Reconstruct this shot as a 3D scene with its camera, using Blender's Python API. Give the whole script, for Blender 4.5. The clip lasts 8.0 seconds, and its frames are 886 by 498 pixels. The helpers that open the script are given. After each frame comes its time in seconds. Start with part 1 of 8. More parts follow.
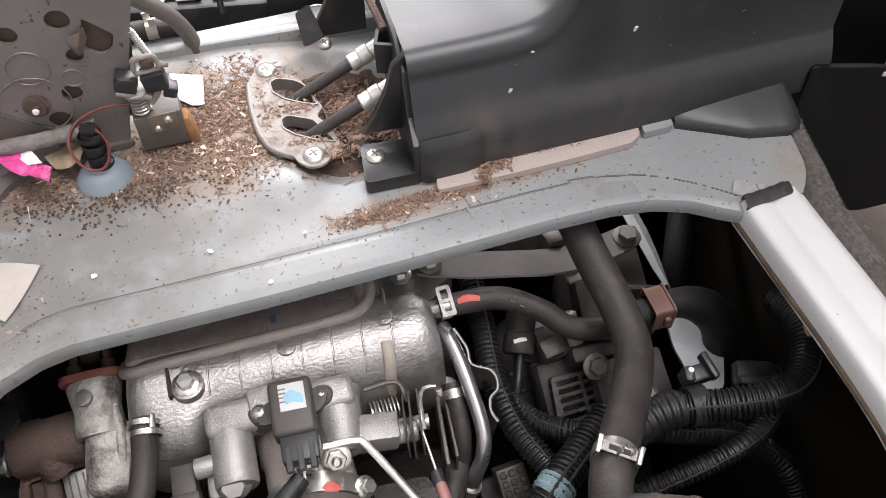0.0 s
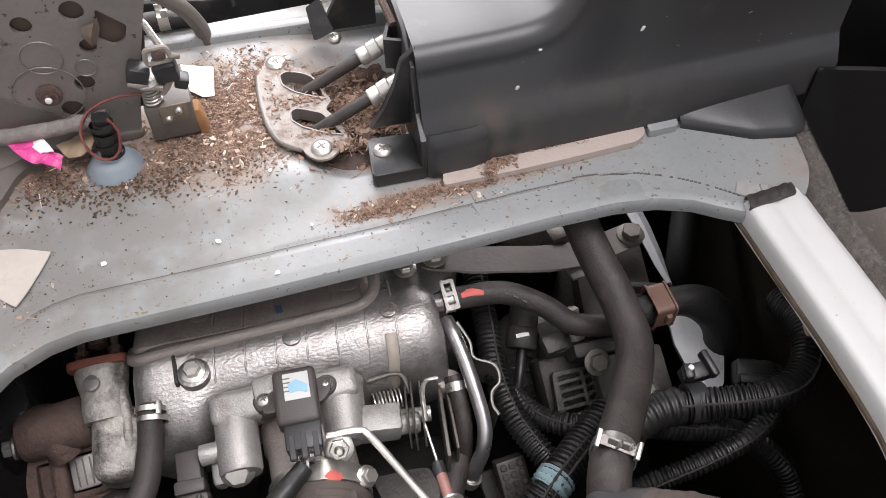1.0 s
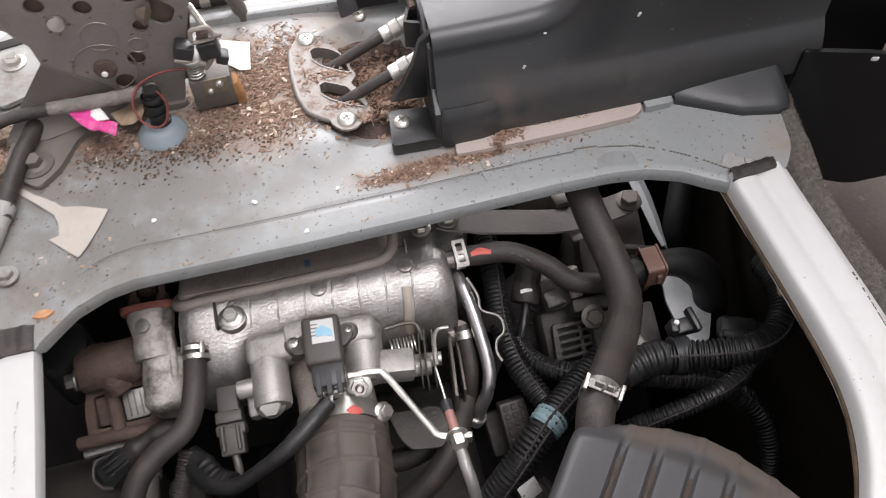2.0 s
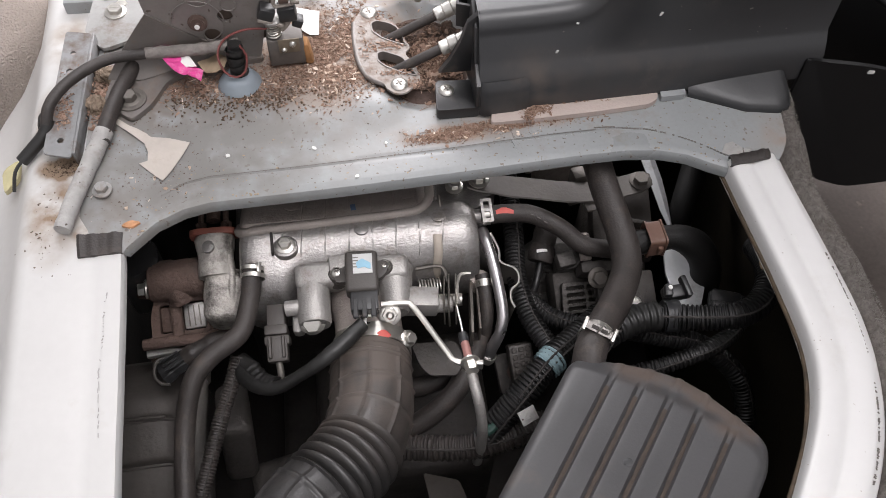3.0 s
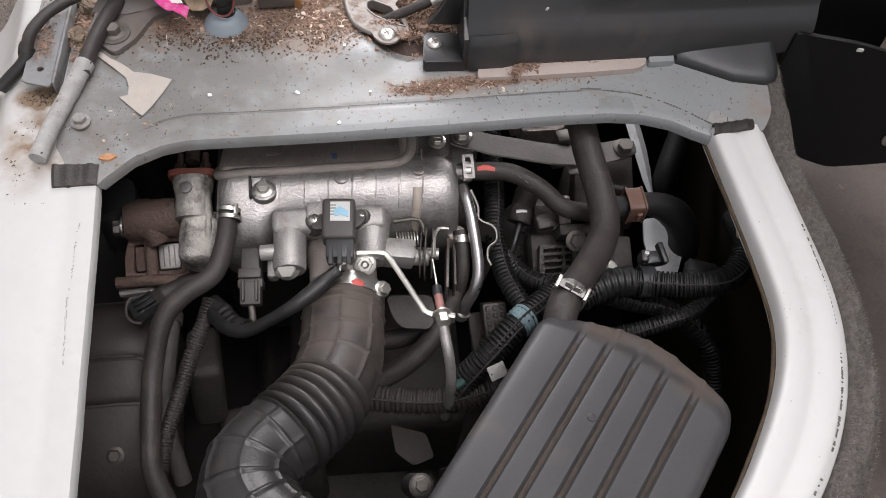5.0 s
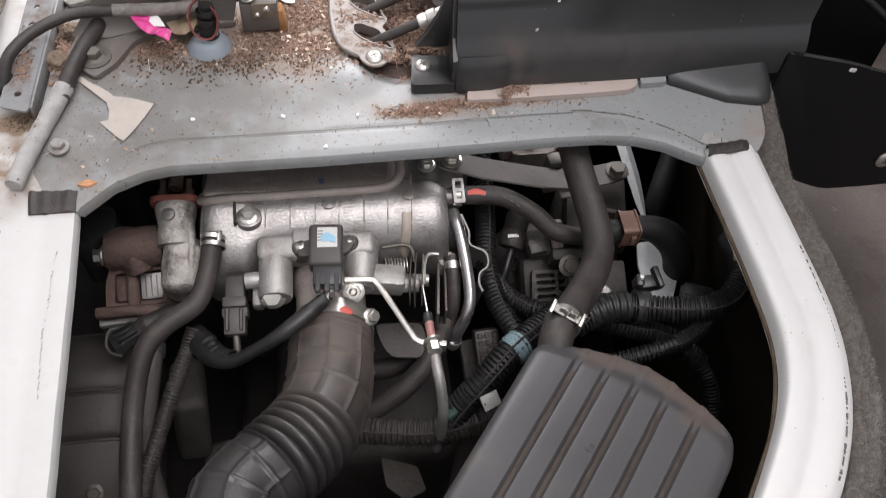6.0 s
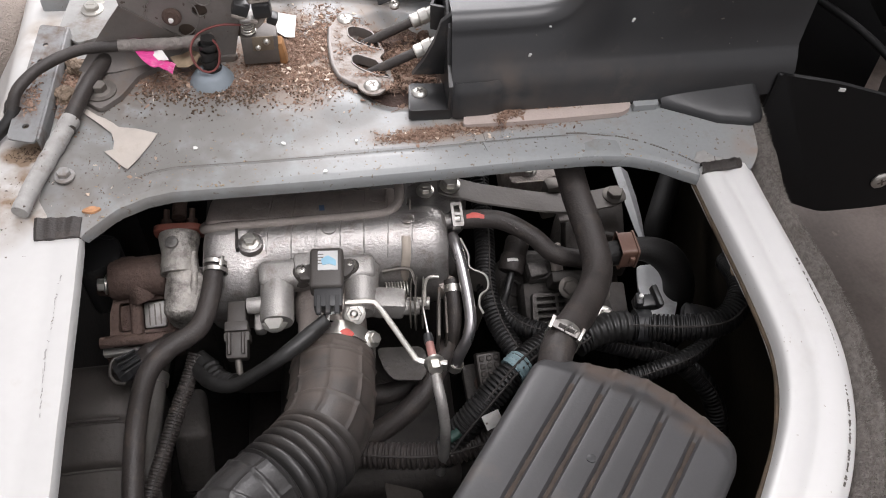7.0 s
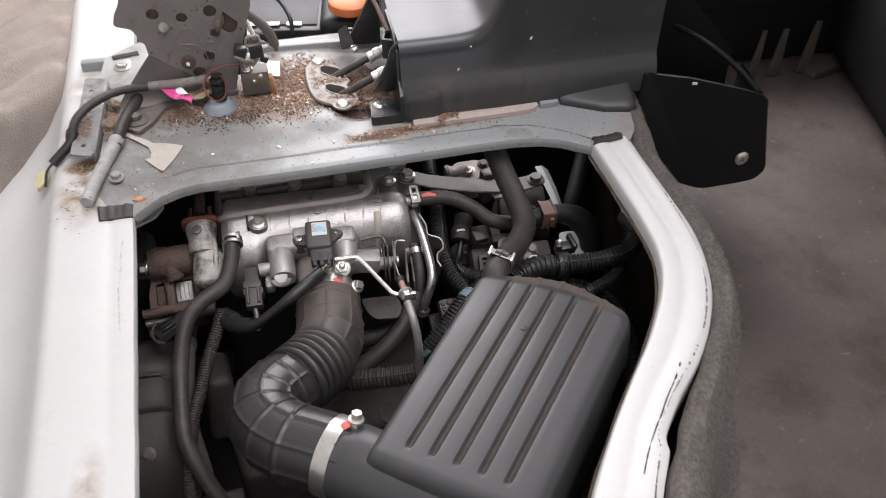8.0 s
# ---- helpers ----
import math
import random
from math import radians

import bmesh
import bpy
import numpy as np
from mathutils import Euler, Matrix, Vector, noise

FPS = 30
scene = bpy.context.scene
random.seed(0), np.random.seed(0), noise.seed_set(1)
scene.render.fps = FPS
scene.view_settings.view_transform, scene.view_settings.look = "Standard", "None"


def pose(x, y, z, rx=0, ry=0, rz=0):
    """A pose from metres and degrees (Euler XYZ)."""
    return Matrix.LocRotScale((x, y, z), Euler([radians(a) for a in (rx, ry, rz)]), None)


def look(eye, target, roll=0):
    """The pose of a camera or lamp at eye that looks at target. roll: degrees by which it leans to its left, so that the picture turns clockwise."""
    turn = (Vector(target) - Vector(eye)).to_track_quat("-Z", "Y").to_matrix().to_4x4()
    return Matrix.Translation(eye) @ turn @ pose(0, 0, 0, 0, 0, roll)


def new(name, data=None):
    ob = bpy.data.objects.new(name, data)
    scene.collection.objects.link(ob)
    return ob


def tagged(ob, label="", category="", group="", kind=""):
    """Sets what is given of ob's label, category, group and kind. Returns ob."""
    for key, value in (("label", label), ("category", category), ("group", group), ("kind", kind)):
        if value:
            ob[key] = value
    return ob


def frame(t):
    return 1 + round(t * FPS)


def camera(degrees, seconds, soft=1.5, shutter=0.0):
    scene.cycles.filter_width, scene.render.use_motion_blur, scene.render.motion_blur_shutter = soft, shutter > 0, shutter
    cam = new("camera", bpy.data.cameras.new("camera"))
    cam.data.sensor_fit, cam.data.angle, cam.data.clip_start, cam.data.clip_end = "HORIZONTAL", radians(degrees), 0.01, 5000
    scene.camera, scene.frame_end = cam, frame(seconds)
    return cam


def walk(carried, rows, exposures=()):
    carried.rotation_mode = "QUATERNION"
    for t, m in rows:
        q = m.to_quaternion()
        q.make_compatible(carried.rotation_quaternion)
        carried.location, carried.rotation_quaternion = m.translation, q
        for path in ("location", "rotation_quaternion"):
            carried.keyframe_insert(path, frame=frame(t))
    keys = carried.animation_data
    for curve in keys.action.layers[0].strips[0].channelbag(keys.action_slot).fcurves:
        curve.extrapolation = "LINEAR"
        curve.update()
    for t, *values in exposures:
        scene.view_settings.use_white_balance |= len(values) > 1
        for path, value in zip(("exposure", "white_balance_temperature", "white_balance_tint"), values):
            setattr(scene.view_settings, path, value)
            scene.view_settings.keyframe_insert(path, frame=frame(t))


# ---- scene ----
cam = camera(55.3, 8.0, 0.9, 0.25)
METRES, EYE, TILT, LEAN, TURN = 0.62, 0.737, -52.6, 0.0, -15.0
ROWS = [
    (0.0, 0.0, 0.0, 0.0, -0.0, 0.0, -0.0),
    (0.5, -0.0015, -0.003, -0.0009, 0.28, -0.32, -0.64),
    (1.0, -0.0002, -0.0114, 0.0005, 0.32, -0.42, -1.05),
    (1.5, 0.0012, -0.0374, 0.0051, 0.31, -1.79, -0.93),
    (1.7, 0.0071, -0.0819, 0.0159, 0.74, -2.31, -0.93),
    (2.0, 0.0154, -0.1257, 0.0083, 1.89, -3.31, -1.97),
    (2.2, 0.0200, -0.1802, -0.0006, 3.56, -4.00, -3.24),
    (3.3, 0.0210, -0.3028, -0.0488, 3.46, -3.66, -7.95),
    (3.5, 0.0271, -0.2929, -0.0509, 3.31, -3.35, -8.56),
    (4.0, 0.0377, -0.2998, -0.0714, 3.61, -3.48, -9.68),
    (4.5, 0.0397, -0.3103, -0.094, 3.46, -4.14, -10.16),
    (4.7, 0.0439, -0.2957, -0.0775, 3.44, -5.23, -10.26),
    (5.8, 0.0423, -0.2851, -0.0932, 2.70, -4.29, -10.00),
    (6.0, 0.0409, -0.2632, -0.0861, 2.55, -3.12, -9.76),
    (6.2, 0.0499, -0.2522, -0.0826, 3.15, -1.40, -9.07),
    (6.5, 0.0599, -0.2608, -0.0862, 2.51, 0.42, -8.6),
    (7.0, 0.0635, -0.2764, -0.1343, 3.13, 0.64, -8.63),
    (7.2, 0.0917, -0.2814, -0.1629, 3.04, 1.81, -7.91),
    (7.5, 0.1335, -0.3452, -0.2242, 2.98, 2.69, -7.35),
    (7.7, 0.1320, -0.4388, -0.2906, 2.36, 4.69, -5.79),
    (8.0, 0.1158, -0.6441, -0.4148, 1.13, 8.26, -3.56),
]
walk(cam, [(t, pose(0, 0, EYE, TILT, LEAN, TURN) @ pose(METRES * x, METRES * y, METRES * z, 90 + pitch, roll, yaw)) for t, x, y, z, yaw, pitch, roll in ROWS],
     exposures=[(0.0, 0.16, 6500, 15), (1.5, 0.14, 6500, 15), (2.0, 0.03, 6500, 15), (3.5, -0.13, 6500, 15), (4.5, -0.15, 6500, 15), (6.5, -0.06, 6500, 15), (7.0, -0.05, 6500, 15), (7.5, 0.03, 6500, 15), (8.0, -0.09, 6500, 15)])

# ---- world and light ----
world = bpy.data.worlds.new("overcast_sky")
scene.world = world
world.use_nodes = True
_nt = world.node_tree
_bg = _nt.nodes["Background"]
_sky = _nt.nodes.new("ShaderNodeTexSky")
_sky.sky_type = "NISHITA"
_sky.sun_disc = False
SUN_EL, SUN_AZ = 75.0, 125.0
_sky.sun_elevation, _sky.sun_rotation = radians(SUN_EL), radians(SUN_AZ)
_sky.air_density, _sky.dust_density = 1.0, 4.0
_hs = _nt.nodes.new("ShaderNodeHueSaturation")
_hs.inputs["Saturation"].default_value = 0.0
_nt.links.new(_sky.outputs[0], _hs.inputs["Color"])
_nt.links.new(_hs.outputs[0], _bg.inputs[0])
_bg.inputs[1].default_value = 0.185
_sd = bpy.data.lights.new("sun", "SUN")
_sd.energy, _sd.angle, _sd.color = 0.85, radians(30), (1.0, 0.985, 0.97)
_so = new("sun", _sd)
_so.matrix_world = look((1.0 * math.sin(radians(SUN_AZ)), 1.0 * math.cos(radians(SUN_AZ)), math.tan(radians(SUN_EL))), (0, 0, 0))


def window_lamp(name, eye, target, w, h, watts, col=(1, 1, 1)):
    d = bpy.data.lights.new(name, "AREA")
    d.shape, d.size, d.size_y, d.energy, d.color = "RECTANGLE", w, h, watts, col
    o = new(name, d)
    o.matrix_world = look(eye, target)
    return o


window_lamp("far_window_light", (0.34, 1.29, 0.86), (0.36, 0.42, 0.34), 1.3, 0.66, 23.0)

# ---- materials ----
def mat(name, col, rough=0.5, metal=0.0, var=0.2, scale=25.0, bump=0.15, bscale=180.0, dirt=None, dirt_amt=0.0, dirt_scale=14.0,
        spots=None, spot_scale=90.0, spot_amt=0.0, rvar=0.15, rand=0.0, dist=0.002, spec=0.5, island=None, stretch=None):
    """A surface with broad tone changes, fine relief, and stains or specks with shapes of their own."""
    m = bpy.data.materials.new(name)
    m.use_nodes = True
    nt = m.node_tree
    b = nt.nodes["Principled BSDF"]
    N, L = nt.nodes.new, nt.links.new
    tc = N("ShaderNodeTexCoord")
    n1 = N("ShaderNodeTexNoise")
    n1.inputs["Scale"].default_value, n1.inputs["Detail"].default_value = scale, 6
    n2 = N("ShaderNodeTexNoise")
    n2.inputs["Scale"].default_value, n2.inputs["Detail"].default_value = bscale, 5
    L(tc.outputs["Object"], n1.inputs["Vector"])
    if stretch:
        mp = N("ShaderNodeMapping")
        mp.inputs["Scale"].default_value = stretch
        L(tc.outputs["Object"], mp.inputs["Vector"])
        L(mp.outputs[0], n2.inputs["Vector"])
    else:
        L(tc.outputs["Object"], n2.inputs["Vector"])
    mix = N("ShaderNodeMix")
    mix.data_type = "RGBA"
    lo = [max(0.0, c * (1 - var)) for c in col]
    hi = [min(1.0, c * (1 + var)) for c in col]
    mix.inputs["A"].default_value, mix.inputs["B"].default_value = (*lo, 1), (*hi, 1)
    add = N("ShaderNodeMath")
    add.operation = "MULTIPLY_ADD"
    L(n2.outputs["Fac"], add.inputs[0])
    add.inputs[1].default_value = 0.5
    sub = N("ShaderNodeMath")
    sub.operation = "MULTIPLY_ADD"
    L(n1.outputs["Fac"], sub.inputs[0])
    sub.inputs[1].default_value, sub.inputs[2].default_value = 1.4, -0.45
    L(sub.outputs[0], add.inputs[2])
    add.use_clamp = True
    L(add.outputs[0], mix.inputs["Factor"])
    out = mix.outputs["Result"]
    if rand:
        oi = N("ShaderNodeObjectInfo")
        hsv = N("ShaderNodeHueSaturation")
        mr = N("ShaderNodeMapRange")
        mr.inputs["To Min"].default_value, mr.inputs["To Max"].default_value = 1 - rand, 1 + rand
        L(oi.outputs["Random"], mr.inputs["Value"])
        L(mr.outputs[0], hsv.inputs["Value"])
        L(out, hsv.inputs["Color"])
        out = hsv.outputs[0]
    if island:
        ge = N("ShaderNodeNewGeometry")
        cr = N("ShaderNodeValToRGB")
        cr.color_ramp.elements[0].color, cr.color_ramp.elements[1].color = (*island[0], 1), (*island[-1], 1)
        for k, c in enumerate(island[1:-1]):
            e = cr.color_ramp.elements.new((k + 1) / (len(island) - 1))
            e.color = (*c, 1)
        L(ge.outputs["Random Per Island"], cr.inputs["Fac"])
        out = cr.outputs["Color"]
    if dirt:
        n3 = N("ShaderNodeTexNoise")
        n3.inputs["Scale"].default_value, n3.inputs["Detail"].default_value, n3.inputs["Roughness"].default_value = dirt_scale, 9, 0.68
        L(tc.outputs["Object"], n3.inputs["Vector"])
        r = N("ShaderNodeMapRange")
        r.inputs["From Min"].default_value, r.inputs["From Max"].default_value = 0.62 - 0.25 * dirt_amt, 0.78 - 0.2 * dirt_amt
        L(n3.outputs["Fac"], r.inputs["Value"])
        mx = N("ShaderNodeMix")
        mx.data_type = "RGBA"
        mx.inputs["B"].default_value = (*dirt, 1)
        L(out, mx.inputs["A"])
        sc = N("ShaderNodeMath")
        sc.operation = "MULTIPLY"
        sc.inputs[1].default_value = min(1.0, 0.45 + dirt_amt)
        L(r.outputs[0], sc.inputs[0])
        L(sc.outputs[0], mx.inputs["Factor"])
        out = mx.outputs["Result"]
    if spots:
        v = N("ShaderNodeTexNoise")
        v.inputs["Scale"].default_value, v.inputs["Detail"].default_value = spot_scale, 2
        L(tc.outputs["Object"], v.inputs["Vector"])
        r2 = N("ShaderNodeMapRange")
        r2.inputs["From Min"].default_value, r2.inputs["From Max"].default_value = 0.72 - 0.12 * spot_amt, 0.75 - 0.12 * spot_amt
        L(v.outputs["Fac"], r2.inputs["Value"])
        mx2 = N("ShaderNodeMix")
        mx2.data_type = "RGBA"
        mx2.inputs["B"].default_value = (*spots, 1)
        L(out, mx2.inputs["A"])
        L(r2.outputs[0], mx2.inputs["Factor"])
        out = mx2.outputs["Result"]
    L(out, b.inputs["Base Color"])
    rr = N("ShaderNodeMapRange")
    rr.inputs["To Min"].default_value, rr.inputs["To Max"].default_value = max(0.03, rough - rvar), min(1.0, rough + rvar)
    L(n1.outputs["Fac"], rr.inputs["Value"])
    L(rr.outputs[0], b.inputs["Roughness"])
    b.inputs["Metallic"].default_value = metal
    b.inputs["Specular IOR Level"].default_value = spec
    if bump:
        bp = N("ShaderNodeBump")
        bp.inputs["Strength"].default_value, bp.inputs["Distance"].default_value = bump, dist
        L(n2.outputs["Fac"], bp.inputs["Height"])
        L(bp.outputs[0], b.inputs["Normal"])
    return m


RUST = (0.13, 0.06, 0.03)
M_PAN = mat("grey_body_paint", (0.280, 0.292, 0.295), 0.32, 0.0, 0.14, 9, 0.05, 260, dirt=(0.23, 0.20, 0.17), dirt_amt=0.30, dirt_scale=30, spots=(0.16, 0.13, 0.105), spot_scale=230, spot_amt=0.42, spec=0.5)
M_PANB = mat("dirty_grey_steel", (0.31, 0.308, 0.300), 0.42, 0.0, 0.15, 20, 0.1, 260, dirt=(0.17, 0.125, 0.095), dirt_amt=0.42, dirt_scale=34)
M_PANC = mat("stained_grey_bracket", (0.225, 0.228, 0.230), 0.42, 0.0, 0.2, 20, 0.1, 260, dirt=(0.11, 0.074, 0.055), dirt_amt=0.62, dirt_scale=34)
M_WHITE = mat("white_body_paint", (0.69, 0.685, 0.675), 0.36, 0.0, 0.05, 7, 0.07, 90, dirt=(0.60, 0.58, 0.555), dirt_amt=0.16, dirt_scale=16, spots=(0.30, 0.25, 0.20), spot_scale=260, spot_amt=-0.1)
M_SILL = mat("worn_white_sill_paint", (0.545, 0.54, 0.53), 0.33, 0.0, 0.07, 9, 0.06, 120, dirt=(0.44, 0.41, 0.37), dirt_amt=0.10, dirt_scale=18)
M_SEAL = mat("dried_brown_sealant", (0.085, 0.060, 0.038), 0.75, var=0.6, scale=70, bump=0.5)
M_BLACKPL = mat("black_grained_plastic", (0.024, 0.024, 0.025), 0.36, var=0.3, scale=18, bump=0.10, bscale=900, dirt=(0.13, 0.10, 0.08), dirt_amt=0.18, dirt_scale=18, spec=0.5, dist=0.001, rvar=0.12)
M_CONSOLE = mat("dusty_black_console_plastic", (0.029, 0.0295, 0.0315), 0.40, var=0.25, scale=7, bump=0.10, bscale=1100, dirt=(0.085, 0.075, 0.067), dirt_amt=0.12, dirt_scale=26, spec=0.58, dist=0.0008, rvar=0.16)
M_DARKPL = mat("dark_grey_plastic", (0.027, 0.0275, 0.029), 0.40, var=0.2, scale=20, bump=0.08, bscale=500)
M_AIRBOX = mat("satin_black_air_box", (0.050, 0.0495, 0.051), 0.42, var=0.22, scale=12, bump=0.10, bscale=420, dirt=(0.090, 0.077, 0.067), dirt_amt=0.18, dirt_scale=26, spec=0.5, dist=0.001)
M_GROOVE = mat("dusty_groove", (0.050, 0.037, 0.029), 0.8, var=0.5, scale=120, bump=0.3)
M_RUBBER = mat("dusty_black_rubber", (0.037, 0.031, 0.0285), 0.55, var=0.4, scale=40, bump=0.25, bscale=420, dirt=(0.080, 0.064, 0.053), dirt_amt=0.34, dirt_scale=55)
M_DUCT = mat("intake_rubber", (0.026, 0.0245, 0.024), 0.36, var=0.35, scale=16, bump=0.14, bscale=520, dirt=(0.050, 0.042, 0.037), dirt_amt=0.22, dirt_scale=70, spec=0.55)
M_LOOM = mat("black_corrugated_loom", (0.013, 0.0125, 0.0125), 0.42, var=0.3, scale=40, bump=0.05, dirt=(0.05, 0.042, 0.035), dirt_amt=0.15, dirt_scale=50)
M_TAPE = mat("black_tape", (0.016, 0.0155, 0.015), 0.42, var=0.3, scale=60, bump=0.3, bscale=120)
M_ALU = mat("cast_aluminium", (0.345, 0.329, 0.319), 0.38, 0.78, 0.35, 45, 0.62, 430, dirt=(0.175, 0.147, 0.128), dirt_amt=0.40, dirt_scale=52, dist=0.0009, stretch=(0.75, 1.15, 1.0))
M_ALUD = mat("dusty_cast_aluminium", (0.42, 0.368, 0.337), 0.6, 0.2, 0.25, 40, 0.4, 420, dirt=(0.24, 0.195, 0.166), dirt_amt=0.32, dirt_scale=30)
M_ALUB = mat("machined_aluminium", (0.37, 0.355, 0.34), 0.46, 0.5, 0.25, 60, 0.4, 620, dirt=(0.17, 0.14, 0.12), dirt_amt=0.40, dirt_scale=44, dist=0.0012)
M_STEEL = mat("zinc_steel", (0.60, 0.58, 0.54), 0.32, 0.9, 0.2, 60, 0.1, 260, dirt=(0.2, 0.14, 0.09), dirt_amt=0.12, dirt_scale=60)
M_DULL = mat("dull_steel", (0.17, 0.155, 0.14), 0.55, 0.6, 0.25, 40, 0.2, 240, dirt=RUST, dirt_amt=0.12, dirt_scale=30)
M_BRACKET = mat("brown_grey_bracket", (0.225, 0.204, 0.191), 0.45, 0.25, 0.16, 24, 0.12, 260, dirt=(0.12, 0.078, 0.052), dirt_amt=0.20, dirt_scale=34, spots=(0.10, 0.08, 0.065), spot_scale=150, spot_amt=0.2)
M_RUSTY = mat("rusty_cast_iron", (0.112, 0.074, 0.061), 0.75, 0.2, 0.45, 44, 0.9, 260, dirt=(0.06, 0.045, 0.038), dirt_amt=0.35, dirt_scale=26)
M_GASKET = mat("red_gasket_paint", (0.26, 0.085, 0.06), 0.6, var=0.3, scale=50, dirt=(0.12, 0.08, 0.06), dirt_amt=0.2)
M_ENGINE = mat("grimy_engine_metal", (0.055, 0.049, 0.045), 0.65, 0.3, 0.4, 40, 0.5, 160, dirt=(0.025, 0.022, 0.02), dirt_amt=0.4, dirt_scale=16)
# matt rubber, blackened to include the shade deep at the bay's side
M_ELBOW = mat("shaded_black_rubber", (0.012, 0.0112, 0.0108), 0.6, var=0.3, scale=40, bump=0.2, bscale=420, spec=0.35)
M_MOUNT = mat("dark_brown_mounting_iron", (0.030, 0.0245, 0.0205), 0.7, 0.2, 0.35, 40, 0.4, 180, dirt=(0.05, 0.038, 0.03), dirt_amt=0.25, dirt_scale=24)
M_BAY = mat("bay_black", (0.042, 0.038, 0.036), 0.85, var=0.5, scale=14, bump=0.2, spec=0.3)
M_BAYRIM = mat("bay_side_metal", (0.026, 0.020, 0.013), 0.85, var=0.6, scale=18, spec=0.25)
M_CARPET = mat("grey_brown_pile_carpet", (0.265, 0.240, 0.222), 0.97, var=0.5, scale=220, bump=1.0, bscale=700, dirt=(0.16, 0.13, 0.11), dirt_amt=0.28, dirt_scale=30, dist=0.006, spec=0.05)
M_FLOOR = mat("worn_brown_floor_mat", (0.138, 0.114, 0.102), 0.6, var=0.45, scale=5, bump=0.35, bscale=220, dirt=(0.075, 0.056, 0.046), dirt_amt=0.5, dirt_scale=7, spots=(0.20, 0.165, 0.14), spot_scale=60, spot_amt=0.14, dist=0.003)
M_FOAM = mat("pinkish_beige_foam", (0.46, 0.385, 0.35), 0.9, var=0.1, scale=20, bump=0.3, bscale=400, dirt=(0.28, 0.2, 0.15), dirt_amt=0.12)
M_PAPER = mat("torn_beige_card", (0.50, 0.455, 0.41), 0.9, var=0.10, scale=50, bump=0.3, dirt=(0.36, 0.30, 0.24), dirt_amt=0.12, dirt_scale=40)
M_LABEL = mat("white_paper", (0.78, 0.77, 0.75), 0.8, var=0.04, scale=30, bump=0.1)
M_PINK = mat("pink_foil", (0.72, 0.07, 0.30), 0.35, var=0.25, scale=90, bump=0.6, bscale=300, dirt=(0.80, 0.55, 0.65), dirt_amt=0.22, dirt_scale=60)
M_TISSUE = mat("yellowed_tissue", (0.33, 0.25, 0.17), 0.9, var=0.25, scale=60, bump=0.5)
M_GROMMET = mat("grey_blue_rubber", (0.22, 0.255, 0.285), 0.6, var=0.12, scale=50, dirt=(0.2, 0.16, 0.12), dirt_amt=0.15)
M_BROWN = mat("brown_plastic", (0.15, 0.082, 0.060), 0.42, var=0.15, scale=40, dirt=(0.2, 0.14, 0.11), dirt_amt=0.1, dirt_scale=40)
M_BLUE = mat("pale_blue_tape", (0.23, 0.33, 0.36), 0.5, var=0.15, scale=50)
M_REDP = mat("red_paint_mark", (0.62, 0.12, 0.10), 0.55, var=0.1, scale=90)
M_BLUEP = mat("blue_paint_mark", (0.12, 0.2, 0.36), 0.6, var=0.1, scale=90)
M_BLUEL = mat("light_blue_ink", (0.26, 0.47, 0.60), 0.6, var=0.1, scale=90)
M_REDW = mat("red_brown_wire", (0.18, 0.05, 0.045), 0.5, var=0.2, scale=80)
M_GREYTAPE = mat("grey_cloth_tape", (0.35, 0.342, 0.33), 0.7, var=0.22, scale=60, bump=0.5, bscale=260, dirt=(0.19, 0.15, 0.12), dirt_amt=0.28, dirt_scale=50, spots=(0.08, 0.06, 0.05), spot_scale=220, spot_amt=0.25)
M_DEBRIS = mat("brown_husk_debris", (0.16, 0.11, 0.08), 0.95, bump=0.2, island=[(0.105, 0.066, 0.049), (0.21, 0.132, 0.097), (0.33, 0.222, 0.170), (0.25, 0.158, 0.117), (0.36, 0.262, 0.205), (0.18, 0.112, 0.082)], spec=0.2)
M_DEBRISL = mat("pale_chips", (0.55, 0.45, 0.36), 0.9, bump=0.2, island=[(0.38, 0.27, 0.20), (0.55, 0.43, 0.34), (0.72, 0.63, 0.55)])
M_DEBRISD = mat("dark_droppings", (0.09, 0.065, 0.05), 0.9, bump=0.2, island=[(0.085, 0.058, 0.042), (0.13, 0.092, 0.068), (0.20, 0.15, 0.115)], spec=0.2)
M_BEIGE = mat("beige_ribbed_cloth", (0.30, 0.258, 0.228), 0.95, var=0.16, scale=30, bump=1.0, bscale=420, dist=0.004, spec=0.1)
M_ORANGE = mat("orange_cap_plastic", (0.72, 0.20, 0.07), 0.45, var=0.06, scale=20)
M_TANK = mat("smoked_dark_plastic", (0.020, 0.020, 0.021), 0.5, var=0.2, scale=20, dirt=(0.07, 0.06, 0.05), dirt_amt=0.15)
M_CABIN = mat("cabin_lining", (0.35, 0.34, 0.33), 0.85, var=0.06, scale=4)
M_ALT = mat("dark_grey_casting", (0.090, 0.083, 0.078), 0.55, 0.5, 0.3, 40, 0.5, 260, dirt=(0.06, 0.05, 0.043), dirt_amt=0.3, dirt_scale=24)
M_PILE = mat("carpet_fibres", (0.25, 0.24, 0.22), 0.95, bump=0.0, island=[(0.14, 0.125, 0.11), (0.24, 0.22, 0.20), (0.36, 0.34, 0.315)], spec=0.1)
M_PIT = mat("pitted_pale_casting", (0.42, 0.395, 0.365), 0.55, 0.4, 0.35, 60, 1.0, 260, dirt=(0.05, 0.042, 0.038), dirt_amt=0.60, dirt_scale=36, dist=0.0018)
